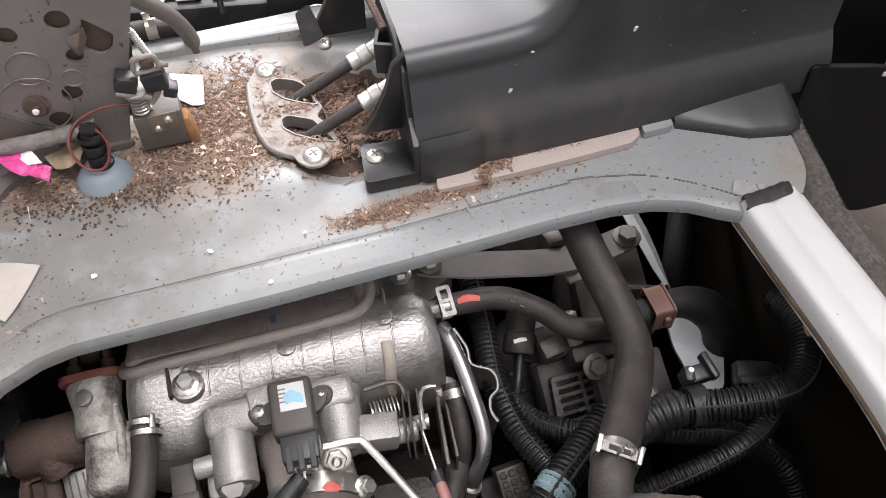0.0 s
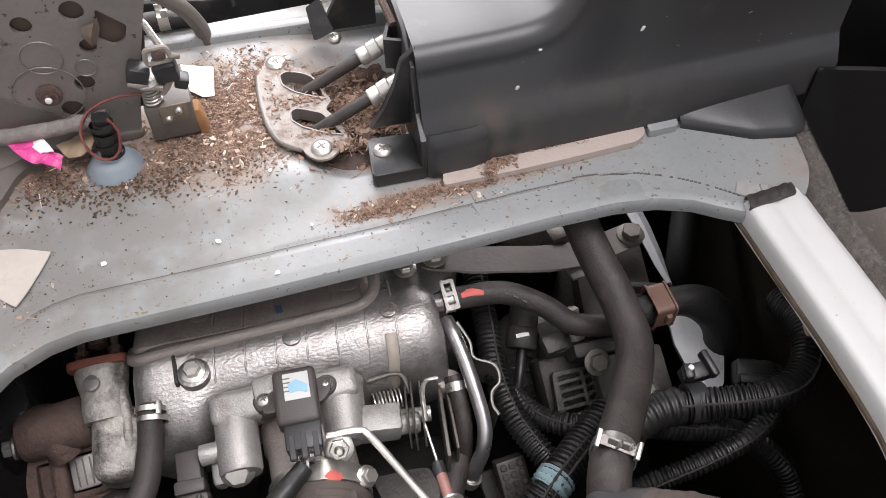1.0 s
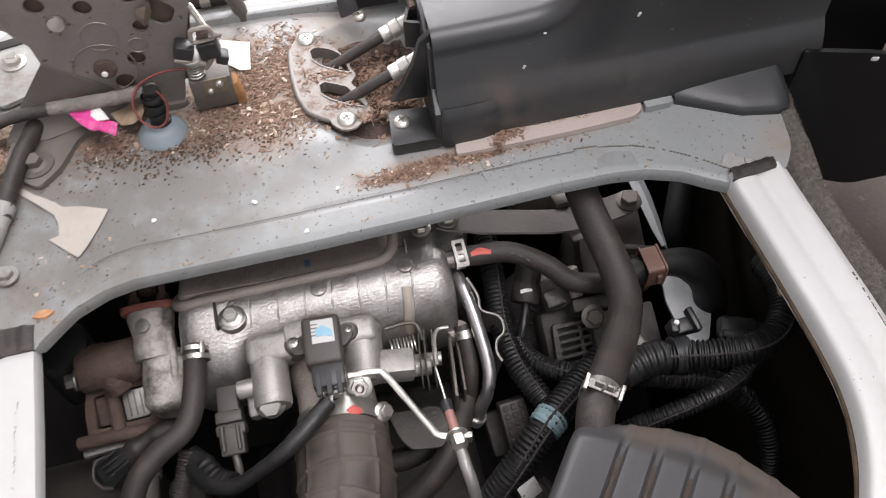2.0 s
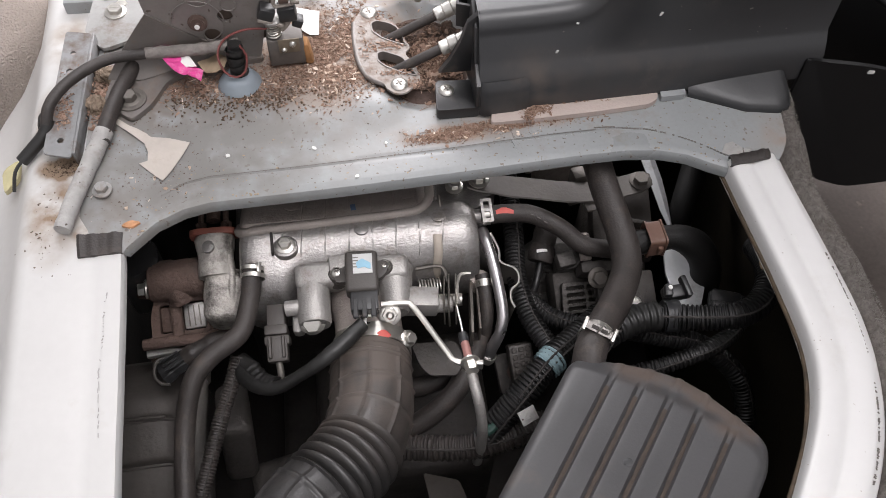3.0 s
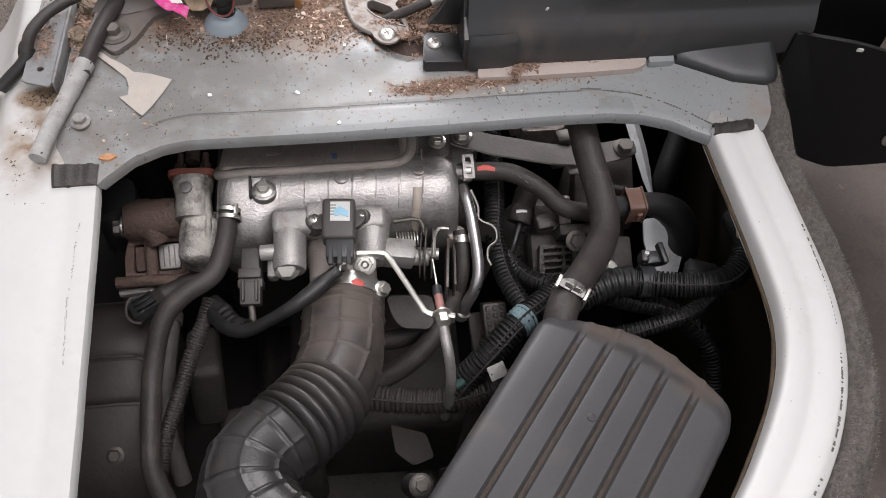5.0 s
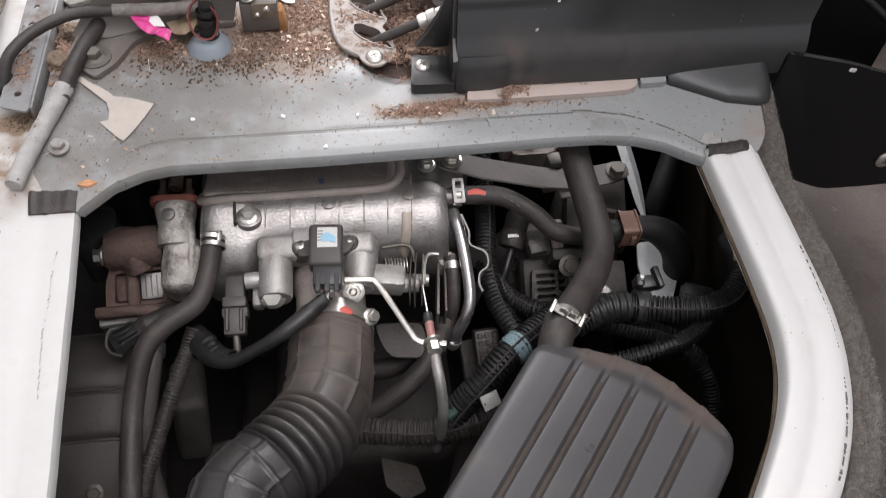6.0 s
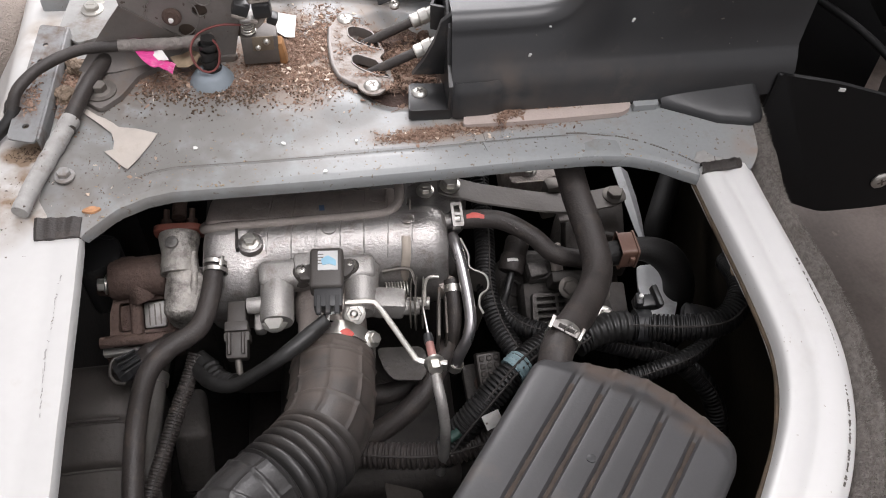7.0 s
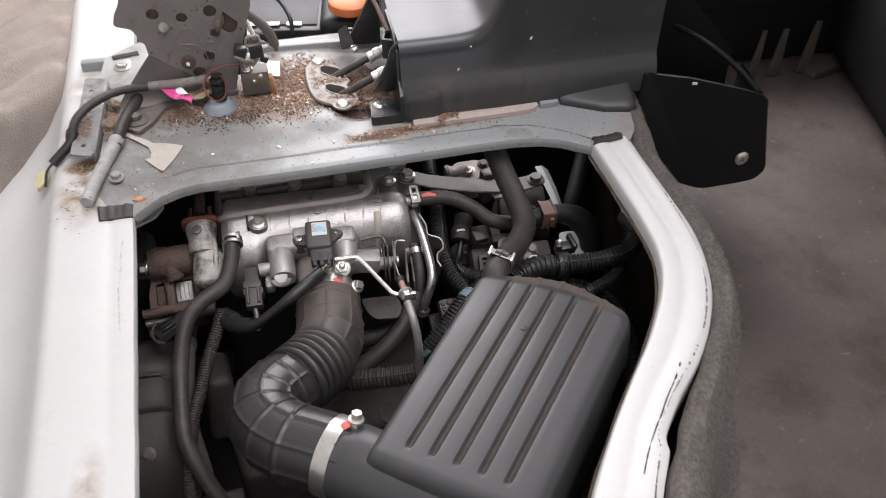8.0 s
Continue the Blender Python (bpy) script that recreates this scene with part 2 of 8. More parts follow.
M_GROUND = mat("grey_ground", (0.2, 0.19, 0.18), 0.9, var=0.2, scale=3)


# ---- shape helpers ----
def smooth(bm, on=True):
    for f in bm.faces:
        f.smooth = on
    return bm


def finish(name, bm, material):
    me = bpy.data.meshes.new(name)
    bmesh.ops.recalc_face_normals(bm, faces=bm.faces)
    bm.to_mesh(me)
    bm.free()
    for mm in (material if isinstance(material, (list, tuple)) else (material,)):
        me.materials.append(mm)
    if hasattr(me, "set_sharp_from_angle"):
        me.set_sharp_from_angle(angle=radians(38))
    return me


def thing(name, base, label, category, group="", kind=""):
    e = new(name)
    e.empty_display_size = 0.02
    e.location = base
    return tagged(e, label, category, group, kind)


def part(name, bm, material, parent, label=""):
    """One mesh, given in world coordinates, under a thing or under a part."""
    ob = new(name, finish(name, bm, material))
    ob.parent = parent
    if parent.type == "EMPTY":
        ob.matrix_parent_inverse = Matrix.Translation(-parent.location)
    else:
        ob.matrix_parent_inverse = (Matrix.Translation(parent.location)).inverted() if parent.parent is None else Matrix.Identity(4)
    if label:
        ob["label"] = label
    return ob


def solid(name, bm, material, label, category, group="", kind=""):
    """A thing of one mesh; its origin goes to the middle of its base."""
    lo = Vector((min(v.co.x for v in bm.verts), min(v.co.y for v in bm.verts), min(v.co.z for v in bm.verts)))
    hi = Vector((max(v.co.x for v in bm.verts), max(v.co.y for v in bm.verts), max(v.co.z for v in bm.verts)))
    c = Vector(((lo.x + hi.x) / 2, (lo.y + hi.y) / 2, lo.z))
    bmesh.ops.translate(bm, vec=-c, verts=bm.verts)
    ob = new(name, finish(name, bm, material))
    ob.location = c
    return tagged(ob, label, category, group, kind)


def spline(pts, step=0.004):
    """Points along a smooth curve through pts, at about even steps."""
    P = [np.array(p, float) for p in pts]
    if len(P) == 2:
        n = max(2, int(np.linalg.norm(P[1] - P[0]) / step))
        return [P[0] + (P[1] - P[0]) * i / n for i in range(n + 1)]
    P = [2 * P[0] - P[1]] + P + [2 * P[-1] - P[-2]]
    out = []
    for i in range(1, len(P) - 2):
        a, b, c, d = P[i - 1:i + 3]
        n = max(2, int(np.linalg.norm(c - b) / step))
        for k in range(n):
            t = k / n
            out.append(0.5 * (2 * b + (c - a) * t + (2 * a - 5 * b + 4 * c - d) * t * t + (3 * b - a - 3 * c + d) * t ** 3))
    out.append(P[-2])
    return out


def tube(pts, r, seg=14, step=0.004, bm=None, flat=1.0, cap=True, ring=None):
    """A round bar along a smooth curve. r: a number, or a function of the length along it; ring: a function (angle, length) -> factor."""
    bm = bm or bmesh.new()
    C = [Vector(p) for p in spline(pts, step)]
    up = None
    rows = []
    s = 0.0
    for i, c in enumerate(C):
        t = (C[min(i + 1, len(C) - 1)] - C[max(i - 1, 0)]).normalized()
        if up is None:
            up = Vector((0, 0, 1)) if abs(t.z) < 0.9 else Vector((0, 1, 0))
        up = (up - t * up.dot(t)).normalized()
        side = t.cross(up)
        if i:
            s += (C[i] - C[i - 1]).length
        rad = r(s) if callable(r) else r
        row = []
        for k in range(seg):
            a = 2 * math.pi * k / seg
            f = ring(a, s) if ring else 1.0
            row.append(bm.verts.new(c + (side * math.cos(a) + up * math.sin(a) * flat) * rad * f))
        rows.append(row)
    for a, b in zip(rows, rows[1:]):
        for k in range(seg):
            bm.faces.new((a[k], a[(k + 1) % seg], b[(k + 1) % seg], b[k])).smooth = True
    if cap:
        bm.faces.new(rows[0])
        bm.faces.new(rows[-1])
    return bm


def corrugated(r, pitch=0.0042, depth=0.12):
    return lambda s: r * (1 - depth * (1 if (s / pitch) % 1.0 > 0.58 else 0))


def rbox(size, m=None, bevel=0.002, seg=2, bm=None):
    """A box with rounded edges, its middle at the origin of m."""
    b2 = bmesh.new()
    bmesh.ops.create_cube(b2, size=1.0)
    bmesh.ops.scale(b2, vec=size, verts=b2.verts)
    if bevel:
        bmesh.ops.bevel(b2, geom=b2.edges[:], offset=min(bevel, min(size) * 0.45), segments=seg, affect="EDGES", profile=0.5)
    if m is not None:
        bmesh.ops.transform(b2, matrix=m, verts=b2.verts)
    smooth(b2)
    if bm is None:
        return b2
    return join(bm, b2)


def join(bm, b2):
    tmp = bpy.data.meshes.new("tmp")
    b2.to_mesh(tmp)
    b2.free()
    bm.from_mesh(tmp)
    bpy.data.meshes.remove(tmp)
    return bm


def lathe(profile, m=None, seg=24, bm=None):
    """Turns (radius, height) pairs round the z axis of m."""
    b2 = bmesh.new()
    rows = []
    for r, h in profile:
        if r < 1e-6:
            rows.append([b2.verts.new((0, 0, h))])
        else:
            rows.append([b2.verts.new((r * math.cos(2 * math.pi * k / seg), r * math.sin(2 * math.pi * k / seg), h)) for k in range(seg)])
    for a, b in zip(rows, rows[1:]):
        for k in range(seg):
            q = [a[k % len(a)], a[(k + 1) % len(a)], b[(k + 1) % len(b)], b[k % len(b)]]
            q = list(dict.fromkeys(q))
            if len(q) > 2:
                b2.faces.new(q).smooth = True
    for row in (rows[0], rows[-1]):
        if len(row) > 2:
            b2.faces.new(row)
    if m is not None:
        bmesh.ops.transform(b2, matrix=m, verts=b2.verts)
    return b2 if bm is None else join(bm, b2)


def aim(p, d):
    """A pose at p whose z axis runs along d."""
    return Matrix.Translation(p) @ Vector(d).to_track_quat("Z", "Y").to_matrix().to_4x4()


def sheet(outer, holes=(), m=None, thick=0.002, bevel=0.0):
    """A flat plate in the xy plane of m, with openings, its top at z = 0."""
    b2 = bmesh.new()
    edges = []
    for loop in (outer, *holes):
        vs = [b2.verts.new((x, y, 0)) for x, y in loop]
        edges += [b2.edges.new((vs[i], vs[(i + 1) % len(vs)])) for i in range(len(vs))]
    bmesh.ops.triangle_fill(b2, use_beauty=True, use_dissolve=False, edges=edges)
    g = bmesh.ops.extrude_face_region(b2, geom=b2.faces[:])
    bmesh.ops.translate(b2, vec=(0, 0, -thick), verts=[v for v in g["geom"] if isinstance(v, bmesh.types.BMVert)])
    if m is not None:
        bmesh.ops.transform(b2, matrix=m, verts=b2.verts)
    return b2


def circle(x, y, r, n=20, ry=None):
    return [(x + r * math.cos(2 * math.pi * k / n), y + (ry or r) * math.sin(2 * math.pi * k / n)) for k in range(n)]


def rounded(pts, r, n=5):
    """The outline pts with its corners rounded."""
    out = []
    for i, p in enumerate(pts):
        p, a, b = Vector(p), Vector(pts[i - 1]), Vector(pts[(i + 1) % len(pts)])
        da, db = (a - p), (b - p)
        k = min(r, da.length * 0.45, db.length * 0.45)
        s, e = p + da.normalized() * k, p + db.normalized() * k
        for j in range(n + 1):
            t = j / n
            q = s * (1 - t) ** 2 + p * 2 * t * (1 - t) + e * t * t
            out.append((q.x, q.y))
    return out


def slab(outline, z0, z1, bevel=0.002, m=None, seg=2):
    """An upright block over an outline, with rounded upper and lower edges."""
    b2 = bmesh.new()
    top = [b2.verts.new((x, y, z1)) for x, y in outline]
    bot = [b2.verts.new((x, y, z0)) for x, y in outline]
    n = len(top)
    ft, fb = b2.faces.new(top), b2.faces.new(bot)
    for i in range(n):
        b2.faces.new((top[i], top[(i + 1) % n], bot[(i + 1) % n], bot[i]))
    if bevel:
        es = list(ft.edges) + list(fb.edges)
        bmesh.ops.bevel(b2, geom=es, offset=bevel, segments=seg, affect="EDGES", profile=0.5)
    bmesh.ops.recalc_face_normals(b2, faces=b2.faces)
    if m is not None:
        bmesh.ops.transform(b2, matrix=m, verts=b2.verts)
    return smooth(b2)


def bolt_mesh(p, d, r=0.006, h=0.005, flange=1.45, cross=False):
    """A hexagon head with its washer face, at p, standing along d."""
    m = aim(p, d)
    b2 = lathe([(r * flange, -0.001), (r * flange, 0.0006), (r * 1.12, 0.0016), (r * 0.9, 0.0017)], m, 18)
    hx = [(r * math.cos(math.pi * k / 3), r * math.sin(math.pi * k / 3)) for k in range(6)]
    join(b2, slab(hx, 0.001, h, 0.0006, m, 1))
    if cross:
        join(b2, rbox((r * 1.1, r * 0.28, 0.0012), m @ pose(0, 0, h), 0.0002, 1))
    return b2


def screw_mesh(p, d, r=0.007):
    """A domed cross-head screw."""
    m = aim(p, d)
    b2 = lathe([(r, -0.001), (r, 0.0004), (r * 0.85, 0.0018), (r * 0.5, 0.0027), (0, 0.003)], m, 20)
    return b2


def screw_cross(p, d, r=0.007):
    m = aim(p, d) @ pose(0, 0, 0.0026, 0, 0, 25)
    b2 = rbox((r * 0.9, r * 0.2, 0.001), m, 0.0002, 1)
    return join(b2, rbox((r * 0.2, r * 0.9, 0.0011), m, 0.0002, 1))


def screw(p, d, r, parent, name="screw", material=None):
    s = part(name, screw_mesh(p, d, r), material or M_STEEL, parent, "")
    part("cross_slot", screw_cross(p, d, r), M_DULL, parent if parent.parent else s)
    return s


def bolt(p, d, r, h, parent, material=None, cross=False, name="bolt", flange=1.45):
    return part(name, bolt_mesh(p, d, r, h, flange, cross), material or M_STEEL, parent)


def strap_ring(p, d, r, w, t=0.0012, seg=32):
    """A flat metal band round an axis."""
    return lathe([(r, -w / 2), (r + t, -w / 2), (r + t, w / 2), (r, w / 2), (r, -w / 2)], aim(p, d), seg)


def spring_clip(p, d, r, up, parent, name="hose_clip"):
    """A spring band with two ears that stand up from the hose."""
    d, up = Vector(d).normalized(), Vector(up).normalized()
    b2 = strap_ring(p, d, r, 0.009, 0.001, 28)
    side = d.cross(up).normalized()
    for s in (-1, 1):
        m = Matrix.Translation(Vector(p) + up * (r + 0.0035) + side * s * 0.004 + d * s * 0.002)
        fr = Matrix((side, d, up)).transposed().to_4x4()
        join(b2, rbox((0.0013, 0.006, 0.008), m @ fr, 0.0003, 1))
    return part(name, b2, M_STEEL, parent, "bright steel spring clip")


def dust_shade_film(m, blobs, col, lo=0.32, hi=0.62, dull=0.95):
    """A film lying in patches on a surface: brown dust, and shade painted on the pan."""
    nt = m.node_tree
    N, L = nt.nodes.new, nt.links.new
    b = nt.nodes["Principled BSDF"]
    old = b.inputs["Base Color"].links[0].from_socket
    tc = N("ShaderNodeTexCoord")
    wn = N("ShaderNodeTexNoise")
    wn.inputs["Scale"].default_value, wn.inputs["Detail"].default_value = 45.0, 8
    L(tc.outputs["Object"], wn.inputs["Vector"])
    total = None
    for x, y, rx, ry, amt in blobs:
        mp = N("ShaderNodeMapping")
        mp.vector_type = "TEXTURE"
        mp.inputs["Location"].default_value, mp.inputs["Scale"].default_value = (x, y, 0.27), (rx, ry, 1.0)
        L(tc.outputs["Object"], mp.inputs["Vector"])
        gr = N("ShaderNodeTexGradient")
        gr.gradient_type = "SPHERICAL"
        L(mp.outputs[0], gr.inputs["Vector"])
        ml = N("ShaderNodeMath")
        ml.operation = "MULTIPLY"
        ml.inputs[1].default_value = amt
        L(gr.outputs["Fac"], ml.inputs[0])
        if total is None:
            total = ml.outputs[0]
        else:
            ad = N("ShaderNodeMath")
            ad.operation = "MAXIMUM"
            L(total, ad.inputs[0])
            L(ml.outputs[0], ad.inputs[1])
            total = ad.outputs[0]
    pr = N("ShaderNodeMath")
    pr.operation = "MULTIPLY"
    mr = N("ShaderNodeMapRange")
    mr.inputs["From Min"].default_value, mr.inputs["From Max"].default_value = lo, hi
    mr.inputs["To Max"].default_value = 1.5
    L(wn.outputs["Fac"], mr.inputs["Value"])
    L(mr.outputs[0], pr.inputs[0])
    L(total, pr.inputs[1])
    pr.use_clamp = True
    mx = N("ShaderNodeMix")
    mx.data_type = "RGBA"
    mx.inputs["B"].default_value = (*col, 1)
    L(pr.outputs[0], mx.inputs["Factor"])
    L(old, mx.inputs["A"])
    L(mx.outputs["Result"], b.inputs["Base Color"])
    # the film dulls the gloss
    ro_ = N("ShaderNodeMix")
    L(pr.outputs[0], ro_.inputs["Factor"])
    L(b.inputs["Roughness"].links[0].from_socket, ro_.inputs[2])
    ro_.inputs[3].default_value = dull
    L(ro_.outputs[0], b.inputs["Roughness"])


M_PAN_SHEET = M_PAN.copy()
# brown dirt; its dark tone and wide last patch also imitate weaker light leftward
dust_shade_film(M_PAN_SHEET, [(-0.14, 0.465, 0.13, 0.05, 1.5), (-0.20, 0.37, 0.10, 0.08, 0.5), (-0.22, 0.46, 0.08, 0.08, 1.6), (-0.235, 0.34, 0.09, 0.10, 0.55), (-0.245, 0.345, 0.018, 0.022, 0.8), (-0.16, 0.425, 0.16, 0.10, 0.5)], (0.185, 0.138, 0.108))
dust_shade_film(M_PAN_SHEET, [(-0.06, 0.50, 0.09, 0.09, 2.2), (0.065, 0.390, 0.09, 0.018, 1.1), (0.14, 0.402, 0.10, 0.016, 1.1), (0.055, 0.49, 0.06, 0.07, 2.4), (0.378, 0.352, 0.045, 0.045, 0.5), (0.0, 0.40, 0.20, 0.06, 0.15), (0.0, 0.56, 0.10, 0.05, 0.8)], (0.32, 0.245, 0.195))

# grey patch that paints the dimmer light over the pan's left into the colour
dust_shade_film(M_PAN_SHEET, [(-0.17, 0.39, 0.20, 0.13, 0.95)], (0.205, 0.200, 0.190), 0.25, 0.60, 0.6)
M_SILL_SHEET = M_SILL.copy()
dust_shade_film(M_SILL_SHEET, [(-0.290, 0.34, 0.035, 0.07, 0.9), (-0.286, 0.385, 0.03, 0.020, 2.4), (-0.300, 0.44, 0.03, 0.06, 1.0), (-0.247, -0.045, 0.016, 0.05, 0.75), (-0.30, 0.55, 0.03, 0.05, 0.7), (-0.262, 0.312, 0.02, 0.014, 0.9)], (0.25, 0.18, 0.125))
dust_shade_film(M_DUCT, [(-0.03, 0.235, 0.16, 0.14, 1.25)], (0.088, 0.071, 0.061), 0.20, 0.62, 0.70)
dust_shade_film(M_CONSOLE, [(0.145, 0.413, 0.05, 0.02, 0.42), (0.24, 0.420, 0.14, 0.012, 0.16), (0.22, 0.47, 0.05, 0.04, 0.2)], (0.12, 0.095, 0.078))


def loft(rows, bm=None, close=False):
    """Faces between rows of points."""
    bm = bm or bmesh.new()
    V = [[bm.verts.new(p) for p in row] for row in rows]
    n = len(V[0])
    for a, b in zip(V, V[1:]):
        for k in range(n if close else n - 1):
            bm.faces.new((a[k], a[(k + 1) % n], b[(k + 1) % n], b[k])).smooth = True
    return bm


def thicken(bm, t):
    """Gives an open sheet thickness, away from its face normals."""
    bmesh.ops.recalc_face_normals(bm, faces=bm.faces)
    bmesh.ops.solidify(bm, geom=bm.faces[:], thickness=t)
    return bm


# ---- ground, cabin shell ----
solid("ground", rbox((400, 400, 0.1), pose(0, 0, -0.75), 0), M_GROUND, "grey paved ground under the van", "ground", kind="structure")
# unseen partial roof, added only to keep light off the rear
solid("ceiling", rbox((2.0, 2.0, 0.03), pose(1.65, 0.35, 1.1), 0.005), M_CABIN, "light grey unseen roof panel added to darken the rear", "ceiling", kind="structure")
# far side: lower panel, pillars and header round a window opening
bm = rbox((3.8, 0.05, 1.15), pose(0.75, 1.32, -0.15), 0.004)
for x in (1.08, 2.55):
    rbox((0.14, 0.05, 0.70), pose(x, 1.32, 0.76), 0.004, bm=bm)
solid("wall_far", bm, M_CABIN, "light grey far side wall of the van with window openings", "wall", kind="structure")
bm = rbox((0.05, 2.0, 1.2), pose(-1.12, 0.35, -0.15), 0.004)
solid("wall_front", bm, M_CABIN, "dark van bulkhead under the windscreen opening", "wall", kind="structure")
solid("wall_rear", rbox((0.05, 2.0, 2.0), pose(2.62, 0.35, 0.35), 0.004), M_BAY, "dark rear end of the van", "wall", kind="structure")

# ---- engine bay ----
solid("bay_floor", rbox((1.0, 1.2, 0.02), pose(0.06, 0.2, -0.42), 0.0), M_BAY, "black grimy undertray below the engine", "floor", kind="structure")
solid("bay_wall_front", rbox((0.85, 0.012, 0.62), pose(0.10, 0.655, -0.10), 0.0), M_BAY, "black inner wall of the engine bay", "wall", kind="structure")
solid("bay_wall_near", rbox((0.9, 0.012, 0.66), pose(0.06, -0.36, -0.08), 0.0), M_BAY, "black inner wall of the engine bay", "wall", kind="structure")
solid("bay_wall_left", rbox((0.012, 1.0, 0.64), pose(-0.315, 0.14, -0.09), 0.0), M_BAY, "black inner wall of the engine bay", "wall", kind="structure")

# ---- right rim: white rim with a rounded inner edge, and the carpet outside it ----
RIM_IN = [(0.312, 0.330), (0.314, 0.300), (0.318, 0.247), (0.322, 0.173), (0.319, 0.127), (0.304, 0.082), (0.270, 0.026), (0.233, -0.022), (0.194, -0.075), (0.155, -0.135), (0.10, -0.235), (0.06, -0.33)]
RIM_OUT = [(0.366, 0.336), (0.368, 0.300), (0.373, 0.237), (0.377, 0.158), (0.366, 0.094), (0.343, 0.040), (0.311, -0.006), (0.2735, -0.0457), (0.2440, -0.0835), (0.2425, -0.097), (0.2200, -0.138), (0.19, -0.205), (0.15, -0.28), (0.12, -0.35)]
CARPET_LINE = [(0.366, 0.336), (0.368, 0.300), (0.373, 0.237), (0.377, 0.158), (0.367, 0.094), (0.347, 0.040), (0.313, -0.010), (0.272, -0.065), (0.225, -0.145), (0.19, -0.21), (0.15, -0.28), (0.12, -0.35)]
rim_in = spline([(x, y, 0) for x, y in RIM_IN], 0.006)
n_in = 130
def resample(c, n):
    c = np.array(c)
    s = np.r_[0, np.cumsum(np.linalg.norm(np.diff(c, axis=0), axis=1))]
    q = np.linspace(0, s[-1], n)
    return np.stack([np.interp(q, s, c[:, k]) for k in range(3)], 1)
ri = resample(rim_in, n_in)
ro = resample(spline([(x, y, 0) for x, y in RIM_OUT], 0.006), n_in)
RIM_PROFILE = [(0.0, 0.246), (-0.010, 0.253), (-0.010, 0.259), (-0.004, 0.2645), (0.012, 0.2685), (0.035, 0.2708), (0.07, 0.2718), (0.12, 0.2721), (0.20, 0.2719), (0.29, 0.2713), (0.36, 0.2700), (0.42, 0.2684), (0.47, 0.2680), (0.53, 0.2688), (0.60, 0.2700), (0.70, 0.2704), (0.79, 0.2700), (0.86, 0.2684), (0.92, 0.2655), (0.955, 0.2645), (0.985, 0.2625), (1.0, 0.255), (1.0, 0.22)]
bm = loft([[(*(a + (b - a) * w)[:2], z) for w, z in RIM_PROFILE] for a, b in zip(ri, ro)])
rim_right = thing("seat_box_rim", (0.33, 0.1, 0.215), "white painted curved metal rim of the engine opening, chipped", "rim", kind="structure")
part("rim_panel", thicken(bm, 0.0015), M_WHITE, rim_right)
part("edge_seal", tube([(p[0] - 0.001 + 0.0006 * math.sin(i * 1.7), p[1], 0.2525) for i, p in enumerate(ri[::4])], 0.0022, 8, 0.008), M_SEAL, rim_right, "yellowed dried sealant along the inner edge")
# sealant bead of short dark dashes along the outer top edge
bm = bmesh.new()
fi, fo_ = resample(ri, 420), resample(ro, 420)
for i in range(60, 400):
    w = 0.84 + 0.03 * math.sin(i * 0.045)
    p = fi[i] + (fo_[i] - fi[i]) * w
    if random.random() < 0.5 + 0.35 * math.sin(i * 0.09):
        rbox((0.0007 + random.random() * 0.0008, 0.0012 + random.random() * 0.001, 0.0006), pose(p[0], p[1], 0.2692, 0, 0, random.uniform(-40, 40)), 0, 1, bm)
part("seam_bead", bm, M_DULL, rim_right, "broken grey seam line")
CH = [(0.286, -0.0115), (0.2729, -0.0291), (0.2565, -0.0487), (0.2466, -0.0624), (0.2339, -0.0781), (0.2196, -0.0986), (0.2077, -0.1185)]
part("torn_seam", tube([(x, y, 0.2700) for x, y in CH], lambda s: 0.0009 + 0.0009 * noise.noise((s * 130, 1, 0)), 6, 0.0015, flat=0.4), M_BAY, rim_right, "dark torn seam along the outer edge")
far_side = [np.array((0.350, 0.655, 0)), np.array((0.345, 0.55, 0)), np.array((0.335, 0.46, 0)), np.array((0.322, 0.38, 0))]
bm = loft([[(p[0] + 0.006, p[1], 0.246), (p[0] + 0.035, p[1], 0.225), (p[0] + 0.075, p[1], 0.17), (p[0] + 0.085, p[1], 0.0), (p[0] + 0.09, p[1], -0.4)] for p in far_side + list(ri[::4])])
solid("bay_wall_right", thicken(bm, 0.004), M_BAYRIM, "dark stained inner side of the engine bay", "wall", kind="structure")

CARPET_PROFILE = [(-0.005, 0.252), (-0.001, 0.264), (0.005, 0.270), (0.014, 0.268), (0.026, 0.252), (0.037, 0.205), (0.046, 0.14), (0.056, 0.07), (0.070, 0.022), (0.092, 0.004)]
rows = []
co = [np.array((0.395, 0.62, 0)), np.array((0.392, 0.5, 0)), np.array((0.386, 0.42, 0)), np.array((0.378, 0.37, 0))] + [np.array((x, y, 0)) for x, y in CARPET_LINE[1:]]
co = resample(spline(co, 0.006), 120)
for i, p in enumerate(co):
    t = co[min(i + 1, len(co) - 1)] - co[max(i - 1, 0)]
    nrm = np.array((-t[1], t[0], 0)) / np.linalg.norm(t)
    if nrm[0] < 0:
        nrm = -nrm
    row = []
    for o, z in CARPET_PROFILE:
        k = 0.004 * noise.noise((p[0] * 30, p[1] * 30, o * 60))
        q = p + nrm * (o + k)
        row.append((q[0], q[1], z + 0.6 * k))
    rows.append(row)
solid("carpet", thicken(loft(rows), 0.006), M_CARPET, "grey-brown pile carpet wrapped down the side of the seat box", "carpet", kind="structure")

